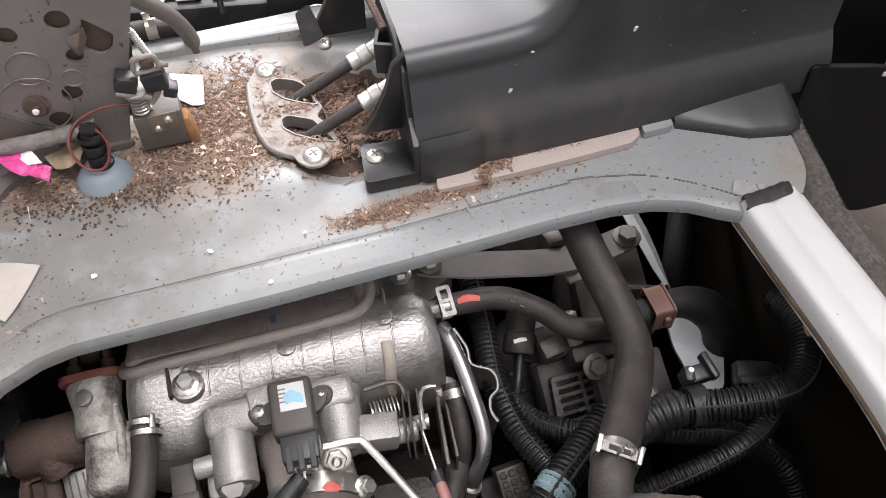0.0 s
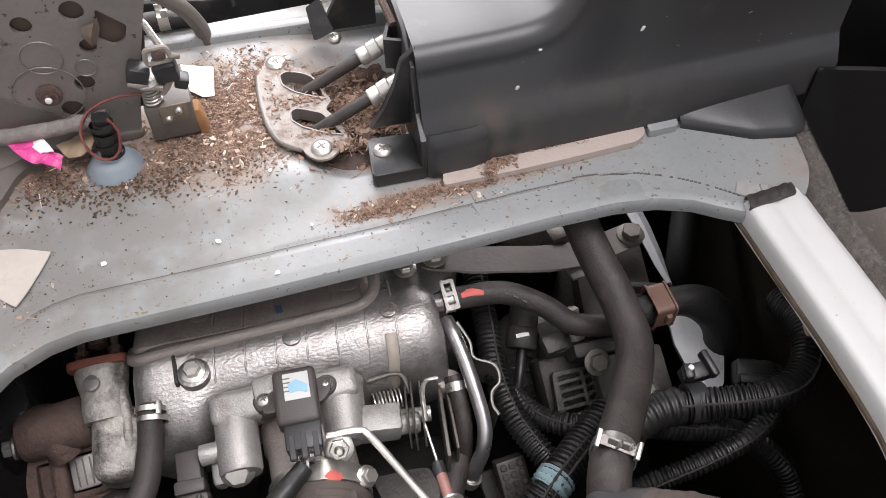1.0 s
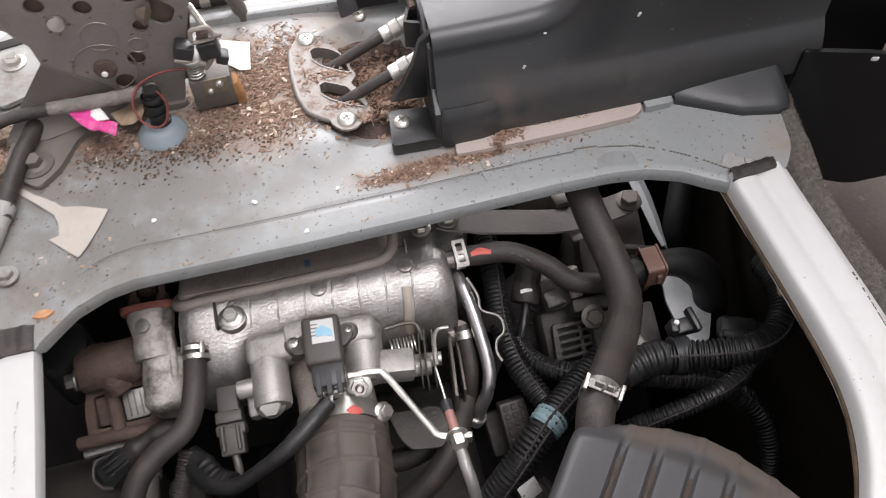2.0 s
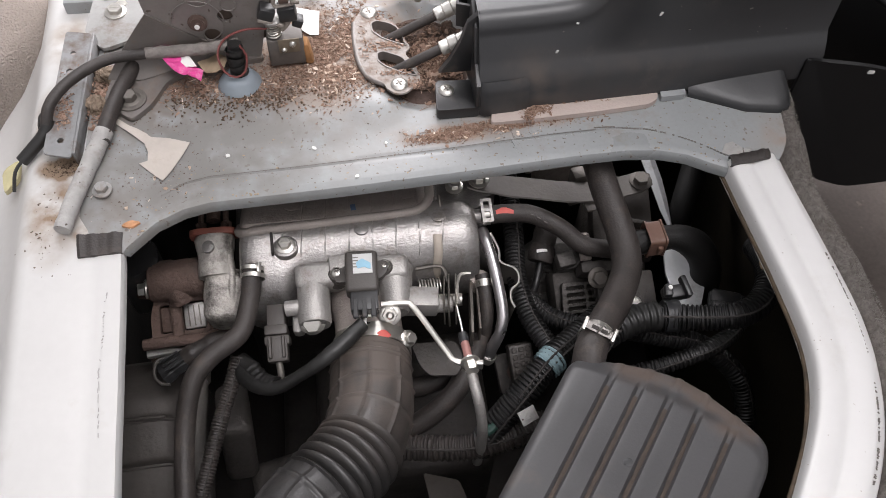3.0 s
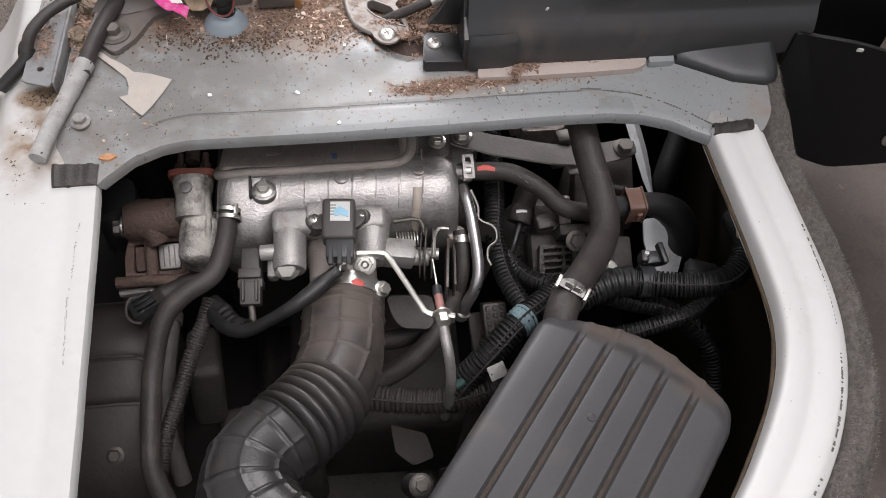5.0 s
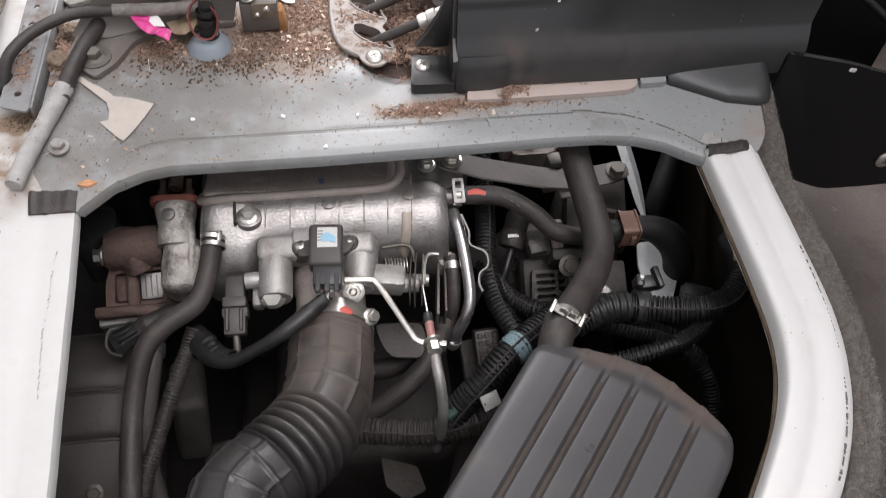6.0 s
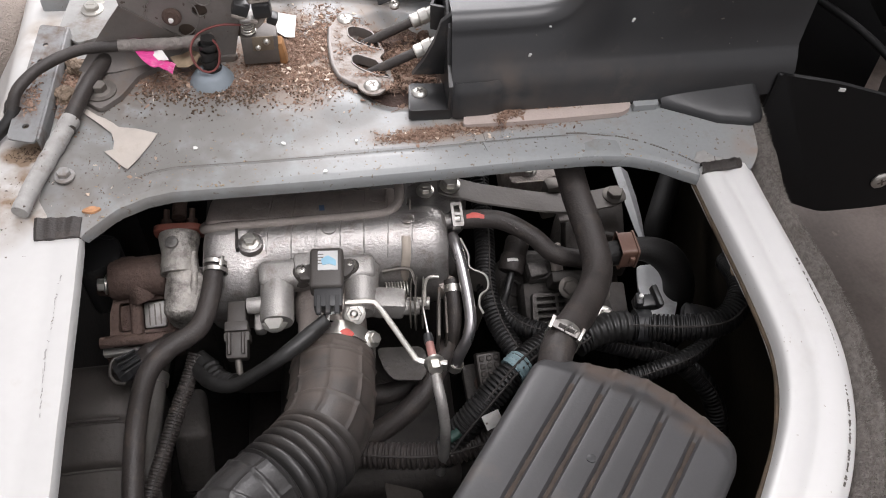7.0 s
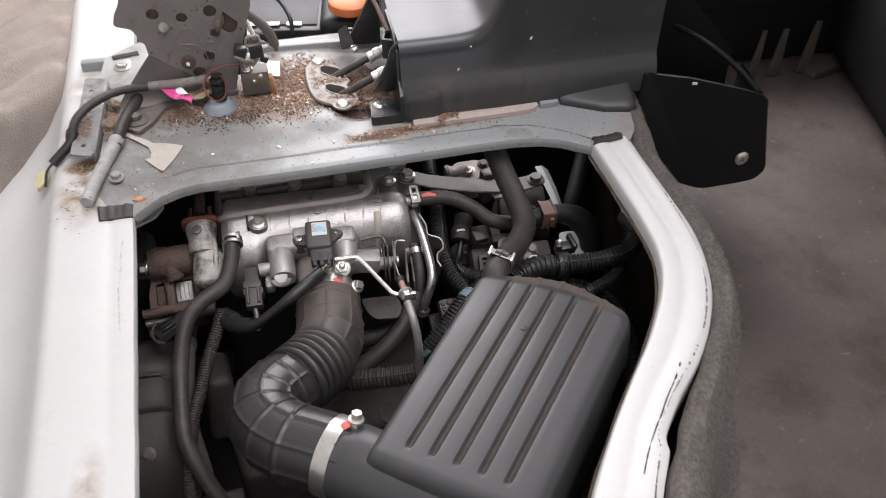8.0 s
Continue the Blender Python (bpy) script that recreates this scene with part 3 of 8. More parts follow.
rows = []
cy_, cx_ = [p[1] for p in co][::-1], [p[0] for p in co][::-1]
for y in np.linspace(-0.75, 1.3, 60):
    x0 = float(np.interp(y, cy_, cx_)) + 0.040
    rows.append([(x0 + (2.6 - x0) * t, y, 0.004 * noise.noise((3 * (x0 + 2 * t), y * 3, 0))) for t in np.linspace(0, 1, 70) ** 1.3])
solid("floor", thicken(loft(rows), 0.01), M_FLOOR, "worn grey-brown cabin floor mat with scuffs and dirt", "floor", kind="structure")

# ---- left sill ----
rows = []
for y in np.linspace(-0.36, 0.95, 70):
    xi = np.interp(y, [-0.36, -0.06, 0.11, 0.285, 0.30, 0.95], [-0.190, -0.207, -0.217, -0.2275, -0.23, -0.26])
    xo = np.interp(y, [-0.36, -0.045, 0.1, 0.287, 0.43, 0.6, 0.95], [-0.282, -0.298, -0.306, -0.317, -0.324, -0.330, -0.348])
    prof = [(xi - 0.001, 0.252), (xi, 0.264), (xi - 0.0015, 0.268), (xi - 0.02, 0.2685), (xi - 0.024, 0.2675), (xi - 0.028, 0.2685), (xo + 0.012, 0.269), (xo + 0.004, 0.266),
            (xo - 0.004, 0.258), (xo - 0.014, 0.240), (xo - 0.035, 0.218), (xo - 0.065, 0.200), (xo - 0.105, 0.186), (xo - 0.15, 0.172), (xo - 0.2, 0.15), (xo - 0.21, -0.1)]
    rows.append([(x + 0.0006 * noise.noise((x * 20, y * 20, 3)), y, z) for x, z in prof])
dsill = thing("door_sill", (-0.27, 0.3, 0.10), "white painted metal sill panel, scuffed and rust-stained", "sill", kind="structure")
part("sill_panel", thicken(loft(rows), 0.002), M_SILL_SHEET, dsill)
rng = random.Random(5)
SCR = [(-0.2376, 0.2499), (-0.2376, 0.2260), (-0.2366, 0.2050), (-0.2364, 0.1704), (-0.2319, 0.1238)]
bm = bmesh.new()
for (xa, ya), (xb, yb) in zip(SCR, SCR[1:]):
    for k in range(9):
        t0 = k / 9 + rng.uniform(0, 0.04)
        if rng.random() < 0.35:
            continue
        t1 = t0 + rng.uniform(0.02, 0.16)
        p0 = (xa + (xb - xa) * t0 + rng.uniform(-0.0008, 0.0008), ya + (yb - ya) * t0, 0.2691)
        p1 = (xa + (xb - xa) * t1 + rng.uniform(-0.0008, 0.0008), ya + (yb - ya) * t1, 0.2691)
        tube([p0, p1], rng.uniform(0.0002, 0.0006), 5, 0.003, bm=bm, flat=0.4)
part("scratch", bm, M_GREYTAPE, dsill, "dark broken scratch")

# ---- floor pan: pressed sheet with a rolled front edge ----
PX = [-0.228, -0.203, -0.18, -0.159, -0.122, -0.034, 0.068, 0.174, 0.222, 0.254, 0.279, 0.298, 0.312, 0.322, 0.366]
PY = [0.289, 0.315, 0.327, 0.332, 0.3335, 0.337, 0.343, 0.3505, 0.352, 0.349, 0.341, 0.329, 0.3215, 0.3275, 0.329]
def pan_front(x):
    if x < -0.228:
        return 0.288
    return float(np.interp(x, PX, PY))
def pan_z(x, y):
    """Height of the pressed sheet."""
    d = y - pan_front(x)
    z = 0.2685
    k = 1 / (1 + math.exp(-(x + 0.02 - 0.25 * (y - 0.42)) * -60))
    s = min(1.0, max(0.0, (d - 0.045) / 0.04))
    z += 0.008 * k * s * s * (3 - 2 * s)
    if 0.028 < d < 0.031 and -0.2 < x < 0.25:
        z -= 0.0012
    b = math.hypot((x + 0.005) / 0.035, (y - 0.43) / 0.03)
    if b < 1:
        z += 0.006 * (1 - b * b) ** 2
    q = math.hypot((x - 0.045) / 0.045, (y - 0.50) / 0.062)
    if q < 1.25:
        z -= 0.012 * min(1.0, max(0.0, (1.25 - q) / 0.35))
    z += 0.0008 * noise.noise((x * 14, y * 14, 1.0))
    return z
rows = []
for x in np.linspace(-0.268, 0.383, 200):
    yf = pan_front(x)
    yb = 0.60 if x < 0.12 else 0.46
    lip = [(x, yf + 0.003, 0.2545), (x, yf + 0.0003, 0.2555), (x, yf, 0.260), (x, yf + 0.0006, 0.2645), (x, yf + 0.0022, 0.2672)]
    if x < -0.2285 or x > 0.318:
        lip = [(x, yf, 0.267 - 0.001 * k) for k in (4, 3, 2, 1, 0)]
    top = [(x, yf + 0.008 + (yb - yf - 0.008) * t, pan_z(x, yf + 0.008 + (yb - yf - 0.008) * t)) for t in np.linspace(0, 1, 90) ** 1.15]
    def end_x(y):
        t = min(1.0, max(0.0, (y - 0.322) / 0.06))
        return 0.383 - 0.026 * (1 - t) ** 2.2
    rows.append([(min(px_, end_x(py_)), py_, pz_) for px_, py_, pz_ in lip + top])
floor_pan = thing("floor_pan", (0.06, 0.45, 0.25), "grey painted pressed-steel floor pan, dirty and speckled with rust", "floor pan", kind="structure")
part("pan_sheet", thicken(loft(rows), 0.0012), M_PAN_SHEET, floor_pan)
# rear flange of the pan and the channel behind it
bm = rbox((0.5, 0.012, 0.03), pose(-0.06, 0.598, 0.268), 0.003)
part("rear_flange", bm, M_PAN, floor_pan)
# thin dark line laid along the pressed crease
bm = tube([(x, pan_front(x) + 0.0305, pan_z(x, pan_front(x) + 0.0275) + 0.0002) for x in np.linspace(-0.19, 0.20, 60)], 0.00035, 6, 0.006, flat=0.5)
part("crease_line", bm, M_DULL, floor_pan, "thin dark line along the crease")
bm = bmesh.new()
for i in range(46):
    t = i / 45
    x = 0.20 + 0.115 * t
    y = 0.384 - 0.048 * t ** 2.2
    if random.random() < 0.8:
        rbox((0.0025, 0.0014, 0.0008), pose(x, y, pan_z(x, y) + 0.0002, 0, 0, -30 * t + random.uniform(-15, 15)), 0.0002, 1, bm)
part("seam_bead", bm, M_DULL, floor_pan, "broken dark seam line")
rng = random.Random(19)
bm = bmesh.new()
for _ in range(110):
    x = rng.uniform(-0.22, 0.33)
    if rng.random() < 0.45:
        x = rng.uniform(-0.225, -0.08)
    y = pan_front(x) + 0.004 + 0.06 * rng.random() ** 2
    s = rng.uniform(0.0003, 0.0011)
    ring = [(x + s * rng.uniform(0.5, 1.6) * math.cos(a), y + s * rng.uniform(0.4, 1.0) * math.sin(a)) for a in np.linspace(0, 2 * math.pi, 7)[:6]]
    join(bm, slab(ring, pan_z(x, y) - 0.0004, pan_z(x, y) + 0.00022, 0))
part("rust_fleck", bm, M_TISSUE, floor_pan, "small rust flecks in the paint")
for (x, y), r in (((-0.249, 0.352), 0.006),):
    bolt((x, y, pan_z(x, y) + 0.002), (0, 0, 1), r, 0.006, floor_pan, M_PANB)
bolt((-0.250, 0.585, pan_z(-0.25, 0.585) + 0.002), (0, 0, 1), 0.0065, 0.006, floor_pan)

# ---- engine: large forms ----
block = thing("engine_block", (-0.03, 0.3, -0.32), "grimy dark engine block deep in the bay", "engine")
part("cylinder_head", rbox((0.28, 0.26, 0.24), pose(-0.03, 0.48, -0.02), 0.02, 3), M_ENGINE, block)
part("crankcase", rbox((0.20, 0.18, 0.18), pose(0.0, 0.27, -0.14), 0.02, 3), M_ENGINE, block)
part("sump", rbox((0.24, 0.5, 0.10), pose(-0.04, 0.3, -0.27), 0.02, 3), M_ENGINE, block)

# intake plenum
plenum = thing("intake_plenum", (-0.03, 0.34, 0.11), "cast aluminium intake plenum, rough and shiny, dusty at the back", "intake manifold")
def plenum_axis(x):
    return 0.322 + 0.006 * (x + 0.14) / 0.22
prof = [(0.026, 0.2045), (0.014, 0.2065), (0.002, 0.2045), (-0.010, 0.198), (-0.020, 0.188), (-0.027, 0.174), (-0.032, 0.158), (-0.034, 0.140), (-0.028, 0.124), (0.0, 0.115), (0.03, 0.115), (0.045, 0.13), (0.048, 0.17), (0.040, 0.196)]
def plenum_row(x, k):
    yc, zc = plenum_axis(x), 0.165
    e = min(1.0, max(0.0, (-0.082 - x) / 0.026))
    e = e * e * (3 - 2 * e)
    return [(x, yc + (y - (0.020 * e if y < 0 else 0.0) + (0.008 * e if y < 0.01 else 0)) * k, zc + (z - zc) * k + 0.0006 * noise.noise((x * 60, y * 60, z * 60))) for y, z in prof]
rows = [plenum_row(x, k) for x, k in [(-0.1455, 0.55), (-0.1450, 0.72), (-0.1430, 0.85), (-0.1395, 0.93), (-0.134, 0.98), (-0.128, 1.0)] + [(x, 1.0) for x in np.linspace(-0.122, 0.060, 70)] + [(0.070, 0.985), (0.078, 0.94), (0.083, 0.84), (0.085, 0.62)]]
bm = loft(rows, close=True)
bm.verts.ensure_lookup_table()
n = len(prof)
bm.faces.new(bm.verts[:n])
bm.faces.new(bm.verts[-n:])
part("casting", bm, M_ALU, plenum)
part("pocket_wall", rbox((0.0025, 0.024, 0.006), pose(-0.1125, 0.327, 0.2055, 0, 0, 3), 0.0008), M_BAY, plenum)
# dusty plate behind, with a rolled bead round it
COVER = [(0.348, 0.150), (0.3485, 0.190), (0.350, 0.1992), (0.3545, 0.2022), (0.361, 0.2010), (0.370, 0.1970), (0.380, 0.1925), (0.391, 0.1878), (0.401, 0.1828), (0.408, 0.1765), (0.412, 0.168), (0.413, 0.150), (0.413, 0.12)]
def cover_row(x):
    d = min(x + 0.1475, 0.0455 - x)
    k = 1 - max(0.0, 1 - d / 0.010) ** 2
    return [(x, 0.366 + (y - 0.366) * (0.86 + 0.14 * k), 0.12 + (z - 0.12) * (0.72 + 0.28 * math.sqrt(max(0.0, k))) + 0.0005 * noise.noise((x * 70, y * 70, 2))) for y, z in COVER]
bm = loft([cover_row(x) for x in [-0.1475, -0.1465, -0.1448, -0.142, -0.138] + list(np.linspace(-0.134, 0.033, 50)) + [0.0365, 0.040, 0.0432, 0.0447, 0.0455]])
part("rear_cover", bm, M_ALUD, plenum, "sloping rear cover brown with dust")
# same dust as the cover; colour darkened to offset the stronger light in front
part("bead", tube([(-0.1455, 0.362, 0.186), (-0.1445, 0.350, 0.196), (-0.137, 0.3435, 0.2035), (-0.118, 0.3435, 0.2055), (-0.058, 0.346, 0.2055), (0.012, 0.3495, 0.2050), (0.030, 0.3535, 0.2050), (0.0395, 0.364, 0.2065), (0.0410, 0.380, 0.2085), (0.0400, 0.396, 0.2060), (0.039, 0.415, 0.195)], 0.0048, 14), mat("dimmed_dusty_pipe", (0.27, 0.238, 0.218), 0.6, 0.25, 0.25, 40, 0.4, 420), plenum, "dusty rounded pipe bead")
for x in np.linspace(-0.085, 0.05, 7):
    y = plenum_axis(x)
    part("cast_rib", tube([(x + 0.002, y + 0.020, 0.2056), (x, y + 0.010, 0.2062), (x - 0.001, y - 0.004, 0.2016), (x - 0.002, y - 0.018, 0.1905)], 0.0008, 6), M_ALU, plenum)
    part("cover_rib", tube([(x, 0.3545, 0.2023), (x + 0.001, 0.370, 0.1972), (x + 0.002, 0.391, 0.1880), (x + 0.003, 0.406, 0.1785)], 0.0010, 6), M_ALUD, plenum)
for x, y, z, r, tilt in ((-0.0935, 0.378, 0.1938, 0.0085, -24), (0.021, 0.381, 0.1925, 0.0085, -24), (-0.028, 0.335, 0.2065, 0.007, -4), (0.046, 0.342, 0.2065, 0.007, -4)):
    part("boss", lathe([(r, -0.002), (r, 0.0006), (r - 0.0012, 0.0012), (0, 0.0012)], pose(x, y, z - 0.0004, tilt), 24), M_ALUD if y > 0.35 else M_ALU, plenum)
part("casting_mark", tube([(0.0435, plenum_axis(0.043) - 0.004, 0.2032), (0.043, plenum_axis(0.043) - 0.018, 0.194), (0.041, plenum_axis(0.043) - 0.0262, 0.176), (0.040, plenum_axis(0.043) - 0.030, 0.155)], 0.0042, 8, flat=0.30), mat("pale_tan_drip", (0.40, 0.35, 0.30), 0.6, 0.3, 0.15, 80), plenum, "pale tan vertical drip seam")
part("paint_mark", rbox((0.005, 0.011, 0.0006), pose(-0.0345, 0.3665, 0.1990, -22, 0, 5), 0.0002, 1), M_BLUEP, plenum, "blue paint dab")
part("right_boss", slab(rounded([(0.046, 0.362), (0.052, 0.398), (0.085, 0.402), (0.112, 0.395), (0.108, 0.372), (0.086, 0.362), (0.082, 0.345)], 0.008), 0.14, 0.196, 0.004), M_ALU, plenum)
part("lug", slab(rounded([(0.074, 0.312), (0.090, 0.305), (0.094, 0.297), (0.088, 0.290), (0.074, 0.292)], 0.004), 0.140, 0.158, 0.003), M_ALUD, plenum)
bolt((-0.100, 0.322, 0.2085), (0, -0.1, 1), 0.0062, 0.0065, plenum, M_STEEL, True)
part("bolt_pocket", lathe([(0.0115, -0.006), (0.0115, 0.0005), (0.010, 0.0012), (0, 0.0012)], pose(-0.100, 0.322, 0.2065), 24), M_ALU, plenum)
bolt((0.067, 0.379, 0.2025), (0, 0, 1), 0.0062, 0.006, plenum, M_STEEL, True)
bolt((0.092, 0.384, 0.2035), (0, 0, 1), 0.0072, 0.0075, plenum, M_STEEL)
part("stud", rbox((0.022, 0.006, 0.008), pose(0.082, 0.405, 0.203, 0, 0, 8), 0.001), M_STEEL, plenum)
part("hose_spigot", tube([(0.080, 0.349, 0.190), (0.104, 0.347, 0.193)], 0.0075, 18), M_ALU, plenum)

fr = thing("fuel_rail", (-0.05, 0.44, 0.12), "dull steel rail with stubs behind the plenum, dusty", "fuel rail")
part("rail", tube([(-0.15, 0.437, 0.158), (-0.06, 0.440, 0.160), (0.04, 0.444, 0.160)], 0.009, 16), M_DULL, fr)
for x in (-0.112, -0.052, 0.008):
    part("stub", lathe([(0.010, 0), (0.0105, 0.004), (0.008, 0.010), (0.008, 0.022), (0, 0.023)], aim((x, 0.436, 0.158), (0.05, -0.35, 0.94)), 16), M_ALUD, fr)
    part("clip", strap_ring((x, 0.4305, 0.172), (0.05, -0.35, 0.94), 0.0082, 0.004, 0.0012, 18), M_STEEL, fr)
th = thing("thermostat_housing", (0.195, 0.47, 0.07), "pale cast thermostat housing with a cross-head bolt", "housing")
part("neck", lathe([(0.016, 0), (0.017, 0.004), (0.014, 0.010), (0.014, 0.024), (0.016, 0.027), (0.016, 0.032), (0, 0.032)], aim((0.163, 0.474, 0.118), (1, 0.02, 0.05)), 26), M_ALUD, th)
part("flange", slab(rounded([(0.172, 0.452), (0.222, 0.454), (0.232, 0.474), (0.220, 0.496), (0.176, 0.494)], 0.008), 0.09, 0.126, 0.003), M_ALUD, th)
bolt((0.195, 0.470, 0.127), (0, -0.2, 1), 0.0075, 0.006, th, M_STEEL, True)
bolt((0.220, 0.482, 0.127), (0, -0.2, 1), 0.006, 0.006, th, M_DULL)

# ---- intake hose ----
DUCT = [(-0.028, 0.238, 0.152), (-0.031, 0.205, 0.156), (-0.034, 0.165, 0.163), (-0.047, 0.128, 0.175), (-0.072, 0.096, 0.188), (-0.100, 0.066, 0.199), (-0.104, 0.036, 0.206), (-0.085, 0.008, 0.212), (-0.052, -0.014, 0.216), (-0.030, -0.028, 0.216)]
duct = thing("intake_hose", (-0.06, 0.1, 0.13), "dusty black ribbed rubber air intake hose with two bends", "air hose")
total = sum((Vector(a) - Vector(b)).length for a, b in zip(DUCT, DUCT[1:]))
def duct_r(s):
    if s < 0.014:
        return 0.0345
    if s < 0.020:
        return 0.0375
    if 0.110 < s < 0.170:
        return 0.0285 + 0.0107 * abs(math.cos(math.pi * (s - 0.110) / 0.0100)) ** 0.5
    k = 0.0365
    near = min(abs(s - q) for q in (0.028, 0.054, 0.082, 0.184, 0.206, 0.229, 0.252, 0.275))
    k += 0.0017 * max(0.0, 1 - (near / 0.0026) ** 2)
    return k
def duct_ring(a, s):
    if s < 0.02 or 0.110 < s < 0.170:
        return 1.0
    return 1.0 + 0.034 * max(0.0, math.cos(a * 8)) ** 12
part("hose", tube(DUCT, duct_r, 160, 0.0011, ring=duct_ring), M_DUCT, duct)
def clamp_band(p, d, r, parent, up, red=True):
    d, up = Vector(d).normalized(), Vector(up).normalized()
    b = part("clamp", strap_ring(p, d, r, 0.015, 0.0012, 48), M_STEEL, parent, "bright steel worm-drive clamp")
    return b
clamp_band((-0.028, 0.233, 0.1525), (-0.05, -1, 0.1), 0.0355, duct, (0, 0, 1))
clamp_band((-0.043, -0.020, 0.216), (0.8, -0.55, 0.05), 0.0375, duct, (0, 0, 1))

# ---- air cleaner ----
A0 = Vector((0.1428, 0.1585, 0.244))
UX = Vector((0.7866, -0.6054, 0.1213)).normalized()
VX = Vector((-0.6150, -0.7856, 0.0673)).normalized()
NX = UX.cross(VX).normalized()
if NX.z < 0:
    NX = -NX
VX = (VX - UX * VX.dot(UX)).normalized()
AIR = Matrix.Translation(A0) @ Matrix((UX, VX, NX)).transposed().to_4x4()
air = thing("air_cleaner", tuple(A0 + VX * 0.14 + UX * 0.08 - NX * 0.12), "satin black plastic air cleaner box with ribbed lid", "air cleaner")
LID = rounded([(-0.004, 0.004), (0.02, -0.012), (0.075, -0.026), (0.12, -0.018), (0.152, 0.0), (0.158, 0.03), (0.158, 0.266), (0.002, 0.266)], 0.014, 5)
rows = []
NV = 120
def far_edge(u):
    return float(np.interp(u, [-0.012, -0.006, 0.005, 0.020, 0.035, 0.050, 0.065, 0.080, 0.095, 0.120, 0.135, 0.147, 0.155, 0.160], [-0.002, -0.009, -0.014, -0.0185, -0.0235, -0.0275, -0.030, -0.0305, -0.0285, -0.021, -0.016, -0.011, -0.004, 0.008]))
def panel_end(u):
    return float(np.interp(u, [-0.01, 0.02, 0.049, 0.074, 0.10, 0.126, 0.146, 0.160], [0.004, -0.002, -0.0045, -0.005, -0.004, 0.0, 0.006, 0.016]))
RIB_TOP, RIB_END = (0.0272, 0.0507, 0.0750, 0.0989, 0.1261), (0.0322, 0.0544, 0.0777, 0.1010, 0.1241)
LID_WIDE, LID_LONG, RIB_LONG = 0.160, 0.268, 0.245
def rib_u(k, v):
    t = max(-0.2, v / 0.28)
    return RIB_TOP[k] * (1 - t) + RIB_END[k] * t
ROUND = (0.0, 0.0008, 0.0022, 0.0042, 0.0068, 0.0105)
GROOVE = (-0.0046, -0.0038, -0.0027, -0.0014, 0.0014, 0.0027, 0.0038, 0.0046)
def lid_columns(v):
    """Where the columns of the lid's skin lie at v: they follow the edges and the grooves."""
    left = -0.010 + 0.0103 * max(0.0, v) / 0.29
    ribs = [rib_u(k, v) for k in range(5)]
    out = [left + r for r in ROUND]
    last = out[-1]
    for r in ribs:
        lo = r + GROOVE[0]
        out += [last + (lo - last) * t for t in (0.33, 0.67)] + [r + g for g in GROOVE]
        last = out[-1]
    hi = LID_WIDE - ROUND[-1]
    return out + [last + (hi - last) * t for t in (0.25, 0.5, 0.75)] + [LID_WIDE - r for r in ROUND[::-1]], left
NU = len(lid_columns(0.0)[0]) - 1
for i in range(NU + 1):
    vf = far_edge(lid_columns(0.0)[0][i])
    row = []
    for j in range(NV + 1):
        v = vf + (LID_LONG - vf) * (j / NV) ** 1.25
        cols, left = lid_columns(v)
        u = cols[i]
        du = min(u - left, LID_WIDE - u)
        dv = min(v - vf, LID_LONG - v)
        z = 0.0
        for d, rr in ((du, 0.011), (dv, 0.012)):
            if d < rr:
                z -= rr - math.sqrt(max(0.0, rr * rr - (rr - d) ** 2))
        lip = min(1.0, max(0.0, (panel_end(u) - v) / 0.019 + 0.5))
        z -= 0.007 * lip * lip * (3 - 2 * lip)
        if v < RIB_LONG:
            for k in range(5):
                e = min(1.0, max(0.0, (0.0042 - abs(u - rib_u(k, v))) / 0.0028)) * min(1.0, (RIB_LONG - v) / 0.006)
                z -= (0.0036 * (1 - lip) - 0.0015 * lip) * e * e * (3 - 2 * e)
        row.append(tuple(AIR @ Vector((u, v, z))))
    rows.append(row)
bm = loft(rows)
bm.verts.ensure_lookup_table()
rim_idx = [i * (NV + 1) for i in range(NU + 1)] + [NU * (NV + 1) + j for j in range(1, NV + 1)] + [i * (NV + 1) + NV for i in range(NU - 1, -1, -1)] + [j for j in range(NV - 1, 0, -1)]
ring = [bm.verts[i] for i in rim_idx]
low = [bm.verts.new(v.co - NX * 0.05) for v in ring]
for k in range(len(ring)):
    bm.faces.new((ring[k], ring[(k + 1) % len(ring)], low[(k + 1) % len(low)], low[k])).smooth = True
M_LID = M_AIRBOX.copy()
dust_shade_film(M_LID, [tuple(A0 + UX * u + VX * v)[:2] + (0.034, 0.026, 1.5) for u, v in ((0.045, -0.022), (0.075, -0.024), (0.105, -0.020), (0.130, -0.012))], (0.085, 0.066, 0.056))
part("lid", bm, M_LID, air, "ribbed lid")
part("rim_flange", slab([(x * 1.02 - 0.002, y * 1.01) for x, y in LID], -0.066, -0.058, 0.002, AIR), M_AIRBOX, air)
part("lower_case", slab([(0.006 + x * 0.93, y * 0.97 + 0.004) for x, y in LID], -0.16, -0.064, 0.006, AIR), M_AIRBOX, air)
NECK = [(-0.048, -0.017, 0.216), (-0.015, -0.040, 0.217), (0.03, -0.072, 0.218), (0.06, -0.095, 0.22)]
part("inlet_neck", tube(NECK, lambda s: 0.0365 + 0.0012 * (s > 0.02) + 0.02 * max(0, s - 0.05), 32), M_AIRBOX, air, "round neck that takes the intake hose")
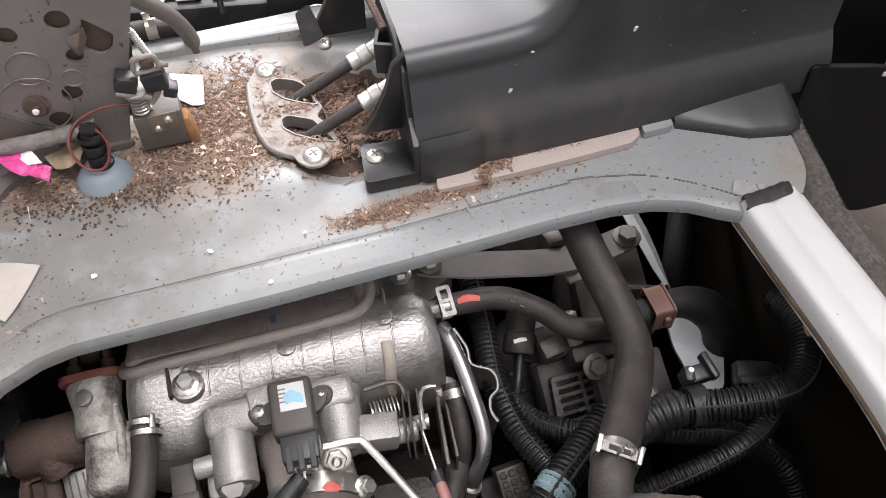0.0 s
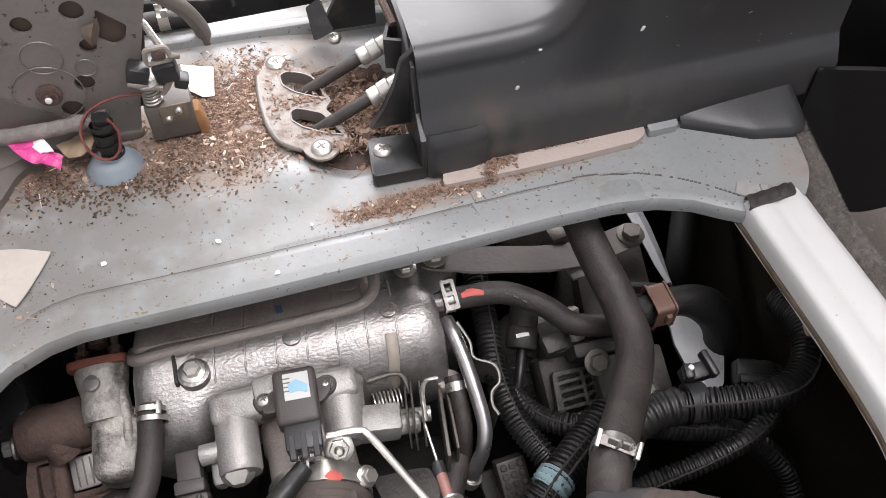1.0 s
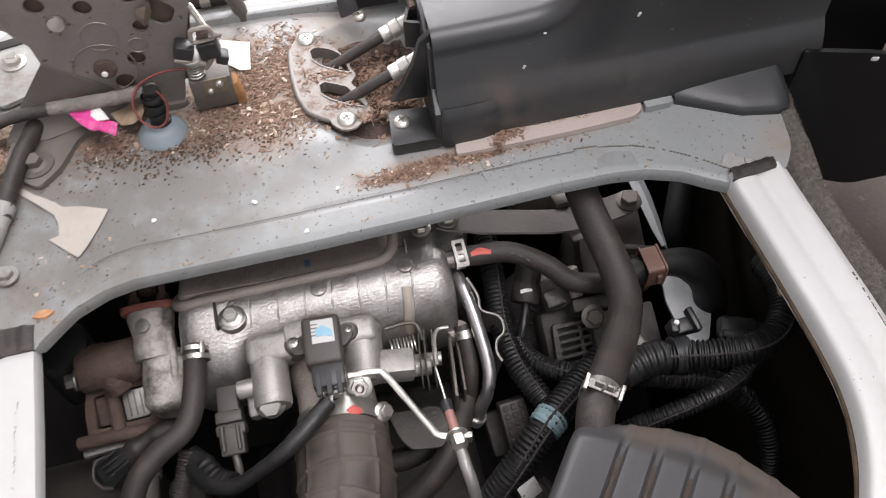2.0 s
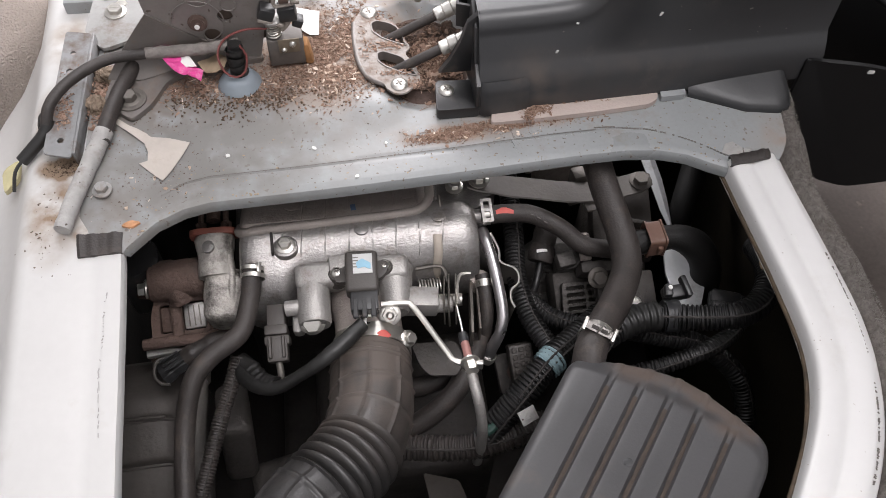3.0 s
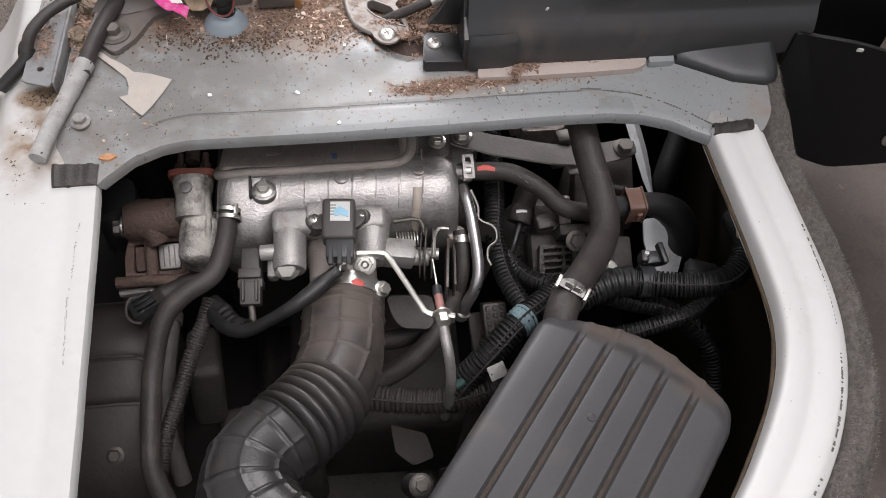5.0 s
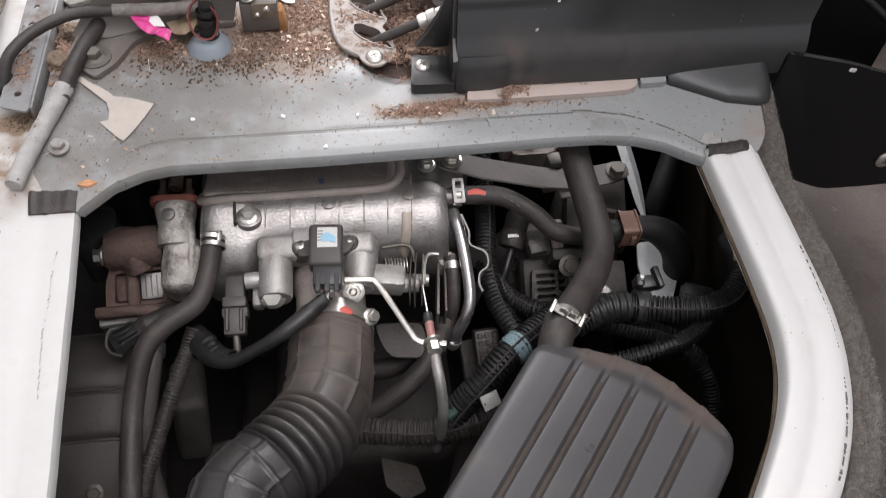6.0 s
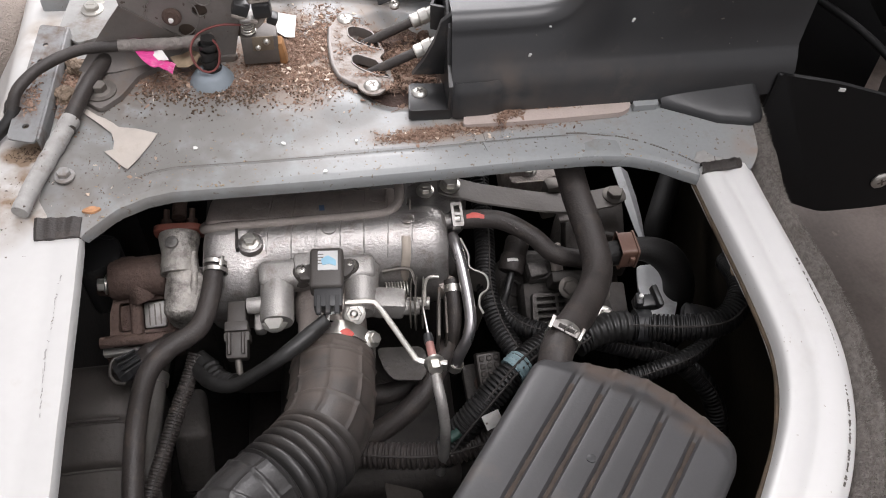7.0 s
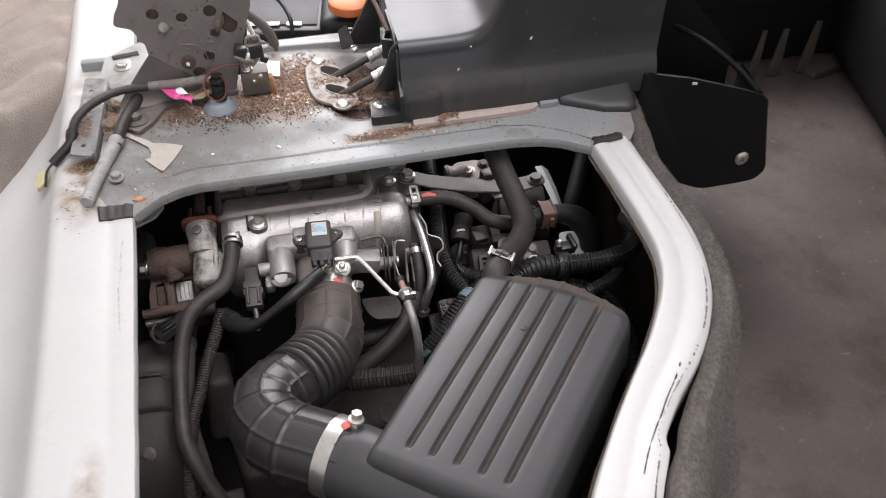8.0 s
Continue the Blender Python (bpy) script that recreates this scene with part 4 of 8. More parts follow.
for k in range(5):
    part("groove_dust", tube([tuple(AIR @ Vector((rib_u(k, v), v, -0.0033))) for v in np.linspace(panel_end(RIB_TOP[k]) + 0.014, RIB_LONG - 0.004, 9)], lambda s: 0.0017 + 0.0007 * noise.noise((s * 70, 0, 0)), 6, 0.004, flat=0.35), M_GROOVE, air, "brown dust lying in the groove")
part("drain_plug", lathe([(0.0035, 0), (0.0035, 0.0008), (0.0022, 0.0012), (0, 0.0012)], AIR @ pose(0.0676, 0.0662, -0.0002), 16), M_DARKPL, air)

# ---- black console over the brake cables ----
console = thing("console_cover", (0.25, 0.5, 0.262), "black grained plastic console cover, dusty, over the cable tunnel", "console")
rows = []
for x in np.linspace(0.092, 0.43, 60):
    rise = 1 / (1 + math.exp(-(x - 0.235) / 0.012))
    top = 0.362 + 0.24 * rise
    bot_y = float(np.interp(x, [0.092, 0.3, 0.43], [0.409, 0.419, 0.425]))
    fil = 0.016 + 0.02 * rise
    row = [(x, bot_y - 0.001, 0.272), (x, bot_y, 0.300), (x, bot_y + 0.006, 0.3115), (x, bot_y + 0.0105, 0.318)]
    row += [(x, bot_y + 0.013 + 0.012 * t, 0.322 + (top - fil - 0.322) * t) for t in np.linspace(0, 1, 8)]
    cy, cz = bot_y + 0.025 + fil, top - fil
    row += [(x, cy - fil * math.cos(a), cz + fil * math.sin(a)) for a in np.linspace(0.2, math.pi / 2, 7)]
    row += [(x, cy + d, top - 0.02 * d) for d in np.linspace(0.02, 0.32, 8)]
    rows.append(row)
part("cover", thicken(loft(rows), 0.003), M_CONSOLE, console)

# ---- throttle body in front of the plenum ----
tb = thing("throttle_unit", (-0.03, 0.26, 0.11), "aluminium throttle body with two stub arms", "throttle body")
part("shoulder", rbox((0.106, 0.024, 0.030), pose(-0.040, 0.2965, 0.187, 12, 0, 1), 0.006, 3), M_ALUB, tb)
part("shoulder_pad", rbox((0.030, 0.018, 0.012), pose(-0.046, 0.300, 0.200, 10, 0, 2), 0.003, 2), M_ALUB, tb)
part("left_arm", lathe([(0.0145, 0), (0.015, 0.002), (0.0152, 0.006), (0.0152, 0.048), (0.0140, 0.051), (0, 0.051)], aim((-0.0775, 0.300, 0.186), (0, -0.98, -0.10)), 28), M_ALUB, tb)
part("right_arm", lathe([(0.0175, 0), (0.018, 0.002), (0.0165, 0.006), (0.0150, 0.040), (0.011, 0.047), (0, 0.047)], aim((0.000, 0.302, 0.184), (-0.05, -0.98, -0.12)), 28), M_ALUB, tb)
bolt((-0.080, 0.2520, 0.1830), (0, -0.7, 0.7), 0.0085, 0.008, tb, M_STEEL)
part("barrel", lathe([(0.034, 0), (0.034, 0.03), (0.032, 0.034), (0.032, 0.07), (0, 0.07)], aim((-0.031, 0.305, 0.148), (0.03, -1, 0.06)), 40), M_ALUD, tb)
part("side_block", rbox((0.034, 0.022, 0.022), pose(0.021, 0.267, 0.176, 0, 6, -4), 0.003, 2), M_ALUB, tb)
part("shaft_boss", lathe([(0.008, 0), (0.008, 0.02), (0.007, 0.022), (0, 0.022)], aim((0.030, 0.265, 0.172), (1, -0.1, 0)), 20), M_ALUB, tb)
part("acorn_nut", bolt_mesh((-0.009, 0.250, 0.1865), (0, -0.55, 0.8), 0.0072, 0.009), M_STEEL, tb)
part("stud_tip", lathe([(0.0036, 0), (0.0036, 0.008), (0.002, 0.010), (0, 0.010)], aim((-0.009, 0.2455, 0.1935), (0, -0.55, 0.8)), 14), M_STEEL, tb)
# pressure sensor
M_SENSOR = mat("dusty_brown_grey_plastic", (0.060, 0.053, 0.048), 0.5, var=0.2, scale=40, bump=0.1, bscale=500)
SEAT = pose(-0.032, 0.283, 0.209, 8, 0, -2)
SE = SEAT @ pose(0.001, 0, 0) @ Matrix.Diagonal((1.22, 1.22, 1.1, 1))
se = thing("pressure_sensor", (-0.032, 0.285, 0.195), "dark grey plastic sensor with white and blue label", "sensor")
part("body", rbox((0.0245, 0.033, 0.019), SE @ pose(0, 0, -0.002), 0.003, 3), M_SENSOR, se)
part("ear", slab(rounded([(-0.024, -0.006), (-0.024, 0.004), (-0.017, 0.010), (0.017, 0.014), (0.025, 0.014), (0.026, 0.005), (0.018, -0.004)], 0.004), -0.011, -0.004, 0.001, SEAT), M_SENSOR, se)
part("sticker", rbox((0.0145, 0.016, 0.0005), SE @ pose(0.001, 0.005, 0.0077), 0.0001, 1), mat("grubby_white_sticker", (0.55, 0.55, 0.54), 0.6, var=0.08, scale=60), se, "white label with unreadable small print")
part("blue_mark", slab(rounded([(-0.003, 0.001), (-0.004, 0.006), (0.001, 0.009), (0.007, 0.005), (0.007, 0.0), (0.002, 0.002)], 0.001, 3), 0.0078, 0.0084, 0, SE), M_BLUEL, se, "light blue ink smear")
for k in range(4):
    part("print_bar", rbox((0.004, 0.0008, 0.0005), SE @ pose(-0.0042, 0.010 - 0.0025 * k, 0.00785), 0, 1), M_DULL, se)
part("plug", rbox((0.0205, 0.018, 0.0135), SE @ pose(0.001, -0.022, -0.002), 0.0016, 2), M_BLACKPL, se, "black connector plug")
for k in (-1, 0, 1):
    part("latch_rib", rbox((0.0042, 0.015, 0.004), SE @ pose(0.001 + k * 0.0066, -0.029, 0.003), 0.0008, 1), M_BLACKPL, se)
    part("wire", tube([tuple(SE @ Vector((0.001 + k * 0.005, -0.034, 0.0))), (-0.0347 + k * 0.004, 0.2428, 0.1990), (-0.0337 + k * 0.002, 0.2348, 0.1980)], 0.0011, 8), M_LABEL if k else M_DARKPL, se)
for x, y in ((-0.054, 0.290), (-0.010, 0.293)):
    part("screw_boss", lathe([(0.0085, -0.016), (0.0080, -0.0008), (0.0070, 0.0), (0, 0.0)], pose(x, y, 0.2030), 20), M_SENSOR, se)
screw((-0.054, 0.290, 0.2035), (0, 0, 1), 0.0058, se)
screw((-0.010, 0.293, 0.2035), (0, 0, 1), 0.0058, se)

# throttle linkage
lk = thing("throttle_linkage", (0.05, 0.26, 0.13), "steel throttle pulley with spring, bracket and cable", "linkage")
for x, r in ((0.045, 0.023), (0.0495, 0.0255), (0.056, 0.024)):
    part("disc", lathe([(r, -0.0007), (r + 0.0006, 0.0), (r, 0.0007), (0, 0.0007)], aim((x, 0.272, 0.165), (1, -0.12, 0.05)), 40), M_STEEL if x > 0.05 else M_DULL, lk)
part("hub", lathe([(0.006, -0.012), (0.006, 0.012), (0, 0.012)], aim((0.05, 0.272, 0.165), (1, -0.12, 0.05)), 16), M_STEEL, lk)
coil = []
for k in range(0, 105):
    a = k * 2 * math.pi / 14
    coil.append((0.022 + 0.021 * k / 105, 0.287 + 0.0085 * math.cos(a), 0.165 + 0.0085 * math.sin(a)))
part("spring", tube(coil, 0.0009, 6, 0.002), M_STEEL, lk)
part("hook", tube([(0.020, 0.300, 0.180), (0.040, 0.300, 0.183), (0.047, 0.296, 0.182), (0.049, 0.285, 0.176)], 0.0018, 8), M_DULL, lk)
part("hook", tube([(0.056, 0.260, 0.176), (0.058, 0.282, 0.180), (0.063, 0.290, 0.180), (0.072, 0.291, 0.178)], 0.0018, 8), M_STEEL, lk)
part("stay", rbox((0.003, 0.055, 0.03), pose(0.070, 0.262, 0.150, 0, 0, -6), 0.001), M_DULL, lk)
part("stay", rbox((0.0025, 0.05, 0.03), pose(0.078, 0.268, 0.140, 0, 0, -4), 0.001), M_DULL, lk)
part("lever", tube([(-0.016, 0.256, 0.1965), (0.006, 0.2545, 0.1975), (0.014, 0.248, 0.1965), (0.038, 0.203, 0.193), (0.045, 0.1935, 0.192), (0.068, 0.189, 0.191)], 0.0029, 10, flat=0.7), M_STEEL, lk, "bent bright steel bar")
part("yoke", rbox((0.017, 0.005, 0.011), pose(0.060, 0.190, 0.190, 0, 0, -10), 0.001), M_STEEL, lk)
part("cable_nut", bolt_mesh((0.057, 0.1905, 0.1925), (0.05, -0.9, 0.3), 0.0062, 0.011), M_STEEL, lk)
part("inner_cable", tube([(0.0535, 0.262, 0.180), (0.0548, 0.235, 0.1845), (0.0552, 0.222, 0.1865)], 0.0010, 6), M_STEEL, lk)
part("cable_end", lathe([(0.0042, 0), (0.0046, 0.004), (0.0046, 0.009), (0.0036, 0.011), (0, 0.011)], aim((0.055, 0.223, 0.1862), (0.02, -0.95, 0.1)), 14), M_DARKPL, lk)
part("red_sleeve", tube([(0.0555, 0.213, 0.1875), (0.0565, 0.196, 0.190)], 0.0040, 12), mat("worn_red_sleeve", (0.34, 0.17, 0.15), 0.5, 0.2, 0.25, 60), lk, "faded red cable sleeve")
part("cable_pipe", tube([(0.057, 0.188, 0.191), (0.0585, 0.170, 0.187), (0.061, 0.157, 0.178), (0.0635, 0.147, 0.155), (0.064, 0.142, 0.12), (0.062, 0.14, 0.08)], 0.0048, 14), M_ALUB, lk, "dull metal cable pipe")

# clamp screws of the intake hose
def worm(p, d, parent, red=None):
    b = part("clamp_screw", bolt_mesh(p, d, 0.0055, 0.0075), M_STEEL, parent)
    p, d = Vector(p), Vector(d).normalized()
    part("clamp_housing", rbox((0.010, 0.014, 0.009), aim(p - d * 0.006, d), 0.002), M_STEEL, parent)
worm((0.006, 0.231, 0.172), (0.5, -0.35, 0.8), duct)
worm((-0.022, -0.008, 0.2535), (0.2, 0.3, 0.95), duct)
part("red_mark", tube([(-0.022, 0.2305, 0.1888), (-0.016, 0.230, 0.1872), (-0.010, 0.2295, 0.1848)], lambda s: 0.0012 + 0.0034 * max(0.0, math.sin(math.pi * min(1.0, s / 0.0125))), 10, 0.001, flat=0.22), M_REDP, duct, "red paint mark on the clamp")
part("red_mark", tube([(-0.036, -0.012, 0.2545), (-0.028, -0.0152, 0.2548)], lambda s: 0.001 + 0.0034 * max(0.0, math.sin(math.pi * min(1.0, s / 0.0085))), 10, 0.001, flat=0.22), M_REDP, duct, "red paint mark on the clamp")

# ---- hoses ----
rh = thing("radiator_hose", (0.19, 0.27, 0.18), "thick matt black rubber hose bending down to the air cleaner", "hose")
part("hose", tube([(0.206, 0.420, 0.224), (0.208, 0.384, 0.224), (0.211, 0.350, 0.217), (0.2185, 0.306, 0.204), (0.217, 0.270, 0.199), (0.194, 0.228, 0.208), (0.160, 0.181, 0.228), (0.151, 0.160, 0.224), (0.146, 0.140, 0.205)], 0.0142, 24), M_RUBBER, rh)
def clip(p, d, r, up, parent):
    spring_clip(p, d, r, up, parent)
clip((0.163, 0.185, 0.228), (-0.55, -0.75, 0.33), 0.0145, (0.2, -0.2, 1), rh)
part("clip_plate", rbox((0.023, 0.0070, 0.0012), pose(0.163, 0.184, 0.2435, 10, 6, -34), 0.0004), M_ALUB, rh)
part("clip_plate", rbox((0.014, 0.0035, 0.0014), pose(0.163, 0.184, 0.2440, 10, 6, -34), 0.0003), M_BAY, rh)
part("clip_ear", rbox((0.003, 0.012, 0.006), pose(0.174, 0.177, 0.2425, 10, 10, -34), 0.0006), M_STEEL, rh)
part("clip_ear", rbox((0.003, 0.012, 0.006), pose(0.1525, 0.1915, 0.2430, 10, 0, -34), 0.0006), M_STEEL, rh)

bh = thing("breather_hose", (0.16, 0.33, 0.16), "black rubber breather hose with a red paint mark", "hose")
part("hose", tube([(0.090, 0.348, 0.193), (0.104, 0.347, 0.194), (0.138, 0.345, 0.192), (0.168, 0.332, 0.182), (0.190, 0.317, 0.170), (0.222, 0.311, 0.165)], 0.0092, 20), M_RUBBER, bh)
part("red_mark", tube([(0.1035, 0.345, 0.2015), (0.112, 0.345, 0.2022), (0.121, 0.344, 0.2010)], 0.0036, 8, flat=0.4), M_REDP, bh, "red paint dab")
for k in range(5):
    part("print_bar", rbox((0.0035, 0.0012, 0.0006), pose(0.1275 + 0.006 * k, 0.3435 - 0.0014 * k - 0.0004 * k * k, 0.2014 - 0.0009 * k - 0.0002 * k * k, 14, 8 + 3 * k, -8 - 5 * k), 0), M_ALT, bh)
part("clip_band", strap_ring((0.0945, 0.348, 0.193), (1, -0.03, 0.05), 0.0094, 0.008, 0.0008, 24), M_STEEL, bh, "bright steel spring clip")
part("clip_frame", sheet(rounded([(-0.0055, -0.012), (0.0055, -0.012), (0.0055, 0.012), (-0.0055, 0.012)], 0.0015, 2), [[(-0.0028, -0.008), (0.0028, -0.008), (0.0028, -0.001), (-0.0028, -0.001)], [(-0.0028, 0.002), (0.0028, 0.002), (0.0028, 0.009), (-0.0028, 0.009)]], pose(0.0945, 0.344, 0.2060, 22, 3, 4), 0.0014), M_ALUB, bh)

oh = thing("outlet_hose", (0.30, 0.31, 0.1), "black rubber elbow hose held by a brown clip", "hose")
part("hose", tube([(0.222, 0.311, 0.163), (0.262, 0.319, 0.166), (0.290, 0.320, 0.163), (0.312, 0.315, 0.150), (0.326, 0.306, 0.125), (0.332, 0.300, 0.085), (0.336, 0.297, 0.03)], lambda s: 0.0122 + 0.004 * min(1.0, max(0.0, (s - 0.06) / 0.03)), 20), M_ELBOW, oh)
BC = pose(0.2625, 0.319, 0.167, 0, 0, 2) @ Matrix.Diagonal((0.86, 0.86, 0.86, 1))
rows = []
for x, r in ((-0.0105, 0.0182), (-0.0085, 0.0182), (-0.0080, 0.0168), (0.0080, 0.0168), (0.0085, 0.0182), (0.0105, 0.0182)):
    rows.append([tuple(BC @ Vector((x, y * r / 0.0168, z * r / 0.0168))) for y, z in rounded([(-0.0168, -0.014), (0.0150, -0.014), (0.0150, 0.0165), (-0.0168, 0.0165)], 0.005, 6)])
bm = thicken(loft(rows, close=True), 0.0016)
rbox((0.006, 0.005, 0.012), BC @ pose(0.003, -0.0185, 0.002), 0.001, 1, bm)
part("hose_clip", bm, M_BROWN, oh, "brown plastic clip")

ap = thing("water_pipe", (0.09, 0.27, 0.09), "bare aluminium water pipe curving down beside a scalloped bracket", "pipe")
part("pipe", tube([(0.0905, 0.338, 0.180), (0.0925, 0.325, 0.181), (0.097, 0.298, 0.172), (0.1005, 0.262, 0.154), (0.097, 0.246, 0.142), (0.089, 0.238, 0.122), (0.084, 0.236, 0.100)], 0.0058, 16), mat("bare_tinted_pipe", (0.50, 0.48, 0.49), 0.3, 0.9, 0.2, 40, 0.05, 260, dirt=(0.2, 0.16, 0.14), dirt_amt=0.15, dirt_scale=40), ap)
part("rubber_sleeve", tube([(0.086, 0.300, 0.160), (0.087, 0.275, 0.148), (0.084, 0.255, 0.128), (0.078, 0.245, 0.09)], 0.0075, 14), M_RUBBER, ap)
part("pipe_collar", strap_ring((0.0855, 0.2365, 0.106), (0.3, 0.1, 1), 0.0062, 0.008, 0.0018, 20), M_STEEL, ap)
part("clip_band", strap_ring((0.0865, 0.292, 0.156), (0, 1, 0.4), 0.0076, 0.007, 0.001, 20), M_STEEL, ap)
SC = [(0.098, 0.334), (0.104, 0.318), (0.1045, 0.306), (0.117, 0.299), (0.1205, 0.292), (0.119, 0.284), (0.112, 0.279), (0.110, 0.270), (0.113, 0.262)]
part("bracket_edge", tube([(x, y, 0.181 - 0.36 * (0.334 - y)) for x, y in SC], 0.0013, 8, 0.002), M_STEEL, ap, "bright scalloped edge of the bracket")
part("bracket", loft([[(x, y, 0.181 - 0.36 * (0.334 - y)) for x, y in SC], [(x - 0.004, y, 0.150 - 0.36 * (0.334 - y)) for x, y in SC]]), M_DULL, ap)

# ---- wiring looms ----
def loom(pts, r, label, pitch=0.0042, split=False, material=None):
    o = thing("wiring_loom", tuple(Vector(pts[0]) - Vector((0, 0, r))), label, "wiring loom")
    part("conduit", tube(pts, corrugated(r, pitch, 0.15), 18, pitch / 4), material or M_LOOM, o)
    P = [Vector(p) for p in pts]
    off = []
    for i, p in enumerate(P):
        t = (P[min(i + 1, len(P) - 1)] - P[max(i - 1, 0)]).normalized()
        u = Vector((0.3, -0.5, 0.9))
        u = (u - t * u.dot(t)).normalized()
        off.append(p + u * r * 0.94)
    part("split_seam", tube(off, r * 0.10, 6, 0.006), M_BAY, o, "lengthwise slit")
    return o
loom([(0.135, 0.460, 0.16), (0.131, 0.425, 0.160), (0.127, 0.351, 0.150), (0.122, 0.302, 0.145), (0.127, 0.263, 0.140), (0.139, 0.231, 0.138), (0.155, 0.205, 0.13)], 0.0105, "black corrugated wiring loom running down beside the plenum")
l2 = loom([(0.193, 0.219, 0.158), (0.214, 0.231, 0.160), (0.240, 0.2345, 0.160), (0.286, 0.224, 0.168), (0.3135, 0.2194, 0.175), (0.334, 0.2245, 0.176), (0.350, 0.2385, 0.176), (0.361, 0.258, 0.174), (0.368, 0.282, 0.166), (0.372, 0.31, 0.150)], 0.0128, "thick black corrugated loom crossing to the side of the bay")
part("tape_wrap", tube([(0.204, 0.227, 0.1595), (0.226, 0.2335, 0.1605), (0.246, 0.2345, 0.160)], lambda s: 0.0145 + 0.0006 * math.sin(s * 900), 18, 0.001), M_TAPE, l2, "shiny black tape wrap")
part("loom_band", strap_ring((0.259, 0.2335, 0.160), (1, -0.05, -0.05), 0.0142, 0.014, 0.0016, 24), M_DARKPL, l2, "grey plastic band")
l3 = loom([(0.196, 0.246, 0.150), (0.176, 0.232, 0.152), (0.1348, 0.2000, 0.156), (0.104, 0.175, 0.142), (0.080, 0.159, 0.120), (0.064, 0.149, 0.092)], 0.0136, "thick black split loom taped in pale blue")
part("split_line", tube([(0.170, 0.2255, 0.1650), (0.1348, 0.1985, 0.1700), (0.108, 0.175, 0.1576), (0.089, 0.162, 0.1405)], 0.0012, 6), M_BAY, l3)
part("blue_tape", tube([(0.1403, 0.2045, 0.1559), (0.1348, 0.2000, 0.156), (0.1303, 0.1965, 0.1552)], lambda s: 0.0143 + 0.0007 * math.sin(s * 1500), 20, 0.0007), M_BLUE, l3, "pale blue tape band")
loom([(-0.03, 0.165, 0.085), (0.002, 0.157, 0.090), (0.055, 0.148, 0.100), (0.097, 0.151, 0.110), (0.130, 0.160, 0.11)], 0.0125, "dusty corrugated loom low in the bay", 0.005, material=M_RUBBER)
loom([(0.136, 0.292, 0.118), (0.139, 0.276, 0.128), (0.149, 0.259, 0.136), (0.170, 0.245, 0.142), (0.196, 0.240, 0.146)], 0.0095, "short corrugated loom from the alternator plug")
loom([(0.215, 0.236, 0.140), (0.255, 0.228, 0.130), (0.285, 0.222, 0.125), (0.310, 0.210, 0.115), (0.335, 0.190, 0.092), (0.348, 0.165, 0.05), (0.352, 0.15, 0.0)], 0.0105, "black corrugated loom looping down at the side")
loom([(0.170, 0.185, 0.06), (0.200, 0.194, 0.108), (0.262, 0.197, 0.136), (0.300, 0.206, 0.142), (0.332, 0.228, 0.135), (0.352, 0.262, 0.12)], 0.0085, "thin corrugated loom behind the air cleaner")
loom([(-0.152, 0.240, 0.152), (-0.160, 0.218, 0.142), (-0.170, 0.194, 0.131), (-0.184, 0.148, 0.118), (-0.193, 0.115, 0.108), (-0.20, 0.06, 0.08), (-0.2, 0.0, 0.0)], 0.0075, "thin dusty corrugated conduit beside the rubber hose", 0.0030, material=M_RUBBER)

ch = thing("taped_cable", (-0.09, 0.22, 0.12), "black taped cable sagging from the sensor plug", "cable")
part("cable", tube([(-0.0337, 0.2368, 0.1980), (-0.0525, 0.2194, 0.1980), (-0.0722, 0.2064, 0.1930), (-0.0909, 0.2015, 0.1810), (-0.1144, 0.1983, 0.1660), (-0.1341, 0.2067, 0.1560), (-0.1479, 0.2221, 0.1500), (-0.1532, 0.2376, 0.1480)], lambda s: 0.0064 + 0.0008 * math.sin(s * 60) + 0.0004 * noise.noise((s * 200, 0, 0)), 16, 0.002), M_TAPE, ch)
lh = thing("vacuum_hose", (-0.18, 0.2, 0.05), "dusty black rubber hose clipped to the plenum", "hose")
part("hose", tube([(-0.1305, 0.300, 0.208), (-0.131, 0.292, 0.207), (-0.1345, 0.274, 0.196), (-0.144, 0.244, 0.190), (-0.170, 0.226, 0.185), (-0.188, 0.207, 0.175), (-0.198, 0.171, 0.152), (-0.200, 0.118, 0.130), (-0.197, 0.088, 0.115), (-0.180, 0.056, 0.085), (-0.15, 0.02, 0.03), (-0.13, 0.0, -0.06)], 0.0090, 18), M_RUBBER, lh)
for dy in (0.0034, -0.0034):
    part("clip_band", strap_ring((-0.1295 - 0.1 * dy, 0.2945 + dy, 0.2085 + 0.27 * dy), (-0.1, -0.9, -0.25), 0.0094, 0.0036, 0.0014, 26), M_STEEL, lh, "bright steel clip band")
part("clip_ear", rbox((0.004, 0.010, 0.0035), pose(-0.123, 0.2945, 0.2170, 10, 30, 0), 0.0008), M_STEEL, lh)

# ---- left side: valve and rusty housings ----
ev = thing("valve_housing", (-0.167, 0.33, 0.12), "pitted aluminium valve housing with a red-brown flange on top", "valve")
part("body", lathe([(0.0185, 0), (0.0195, 0.003), (0.0185, 0.010), (0.0165, 0.020), (0.0175, 0.030), (0.0175, 0.040)], aim((-0.171, 0.357, 0.182), (0.02, -0.92, -0.36)), 32), M_PIT, ev)
bm = rbox((0.042, 0.056, 0.044), pose(-0.164, 0.305, 0.152, 20, 4, -4), 0.014, 4)
bmesh.ops.subdivide_edges(bm, edges=bm.edges[:], cuts=3, use_grid_fill=True)
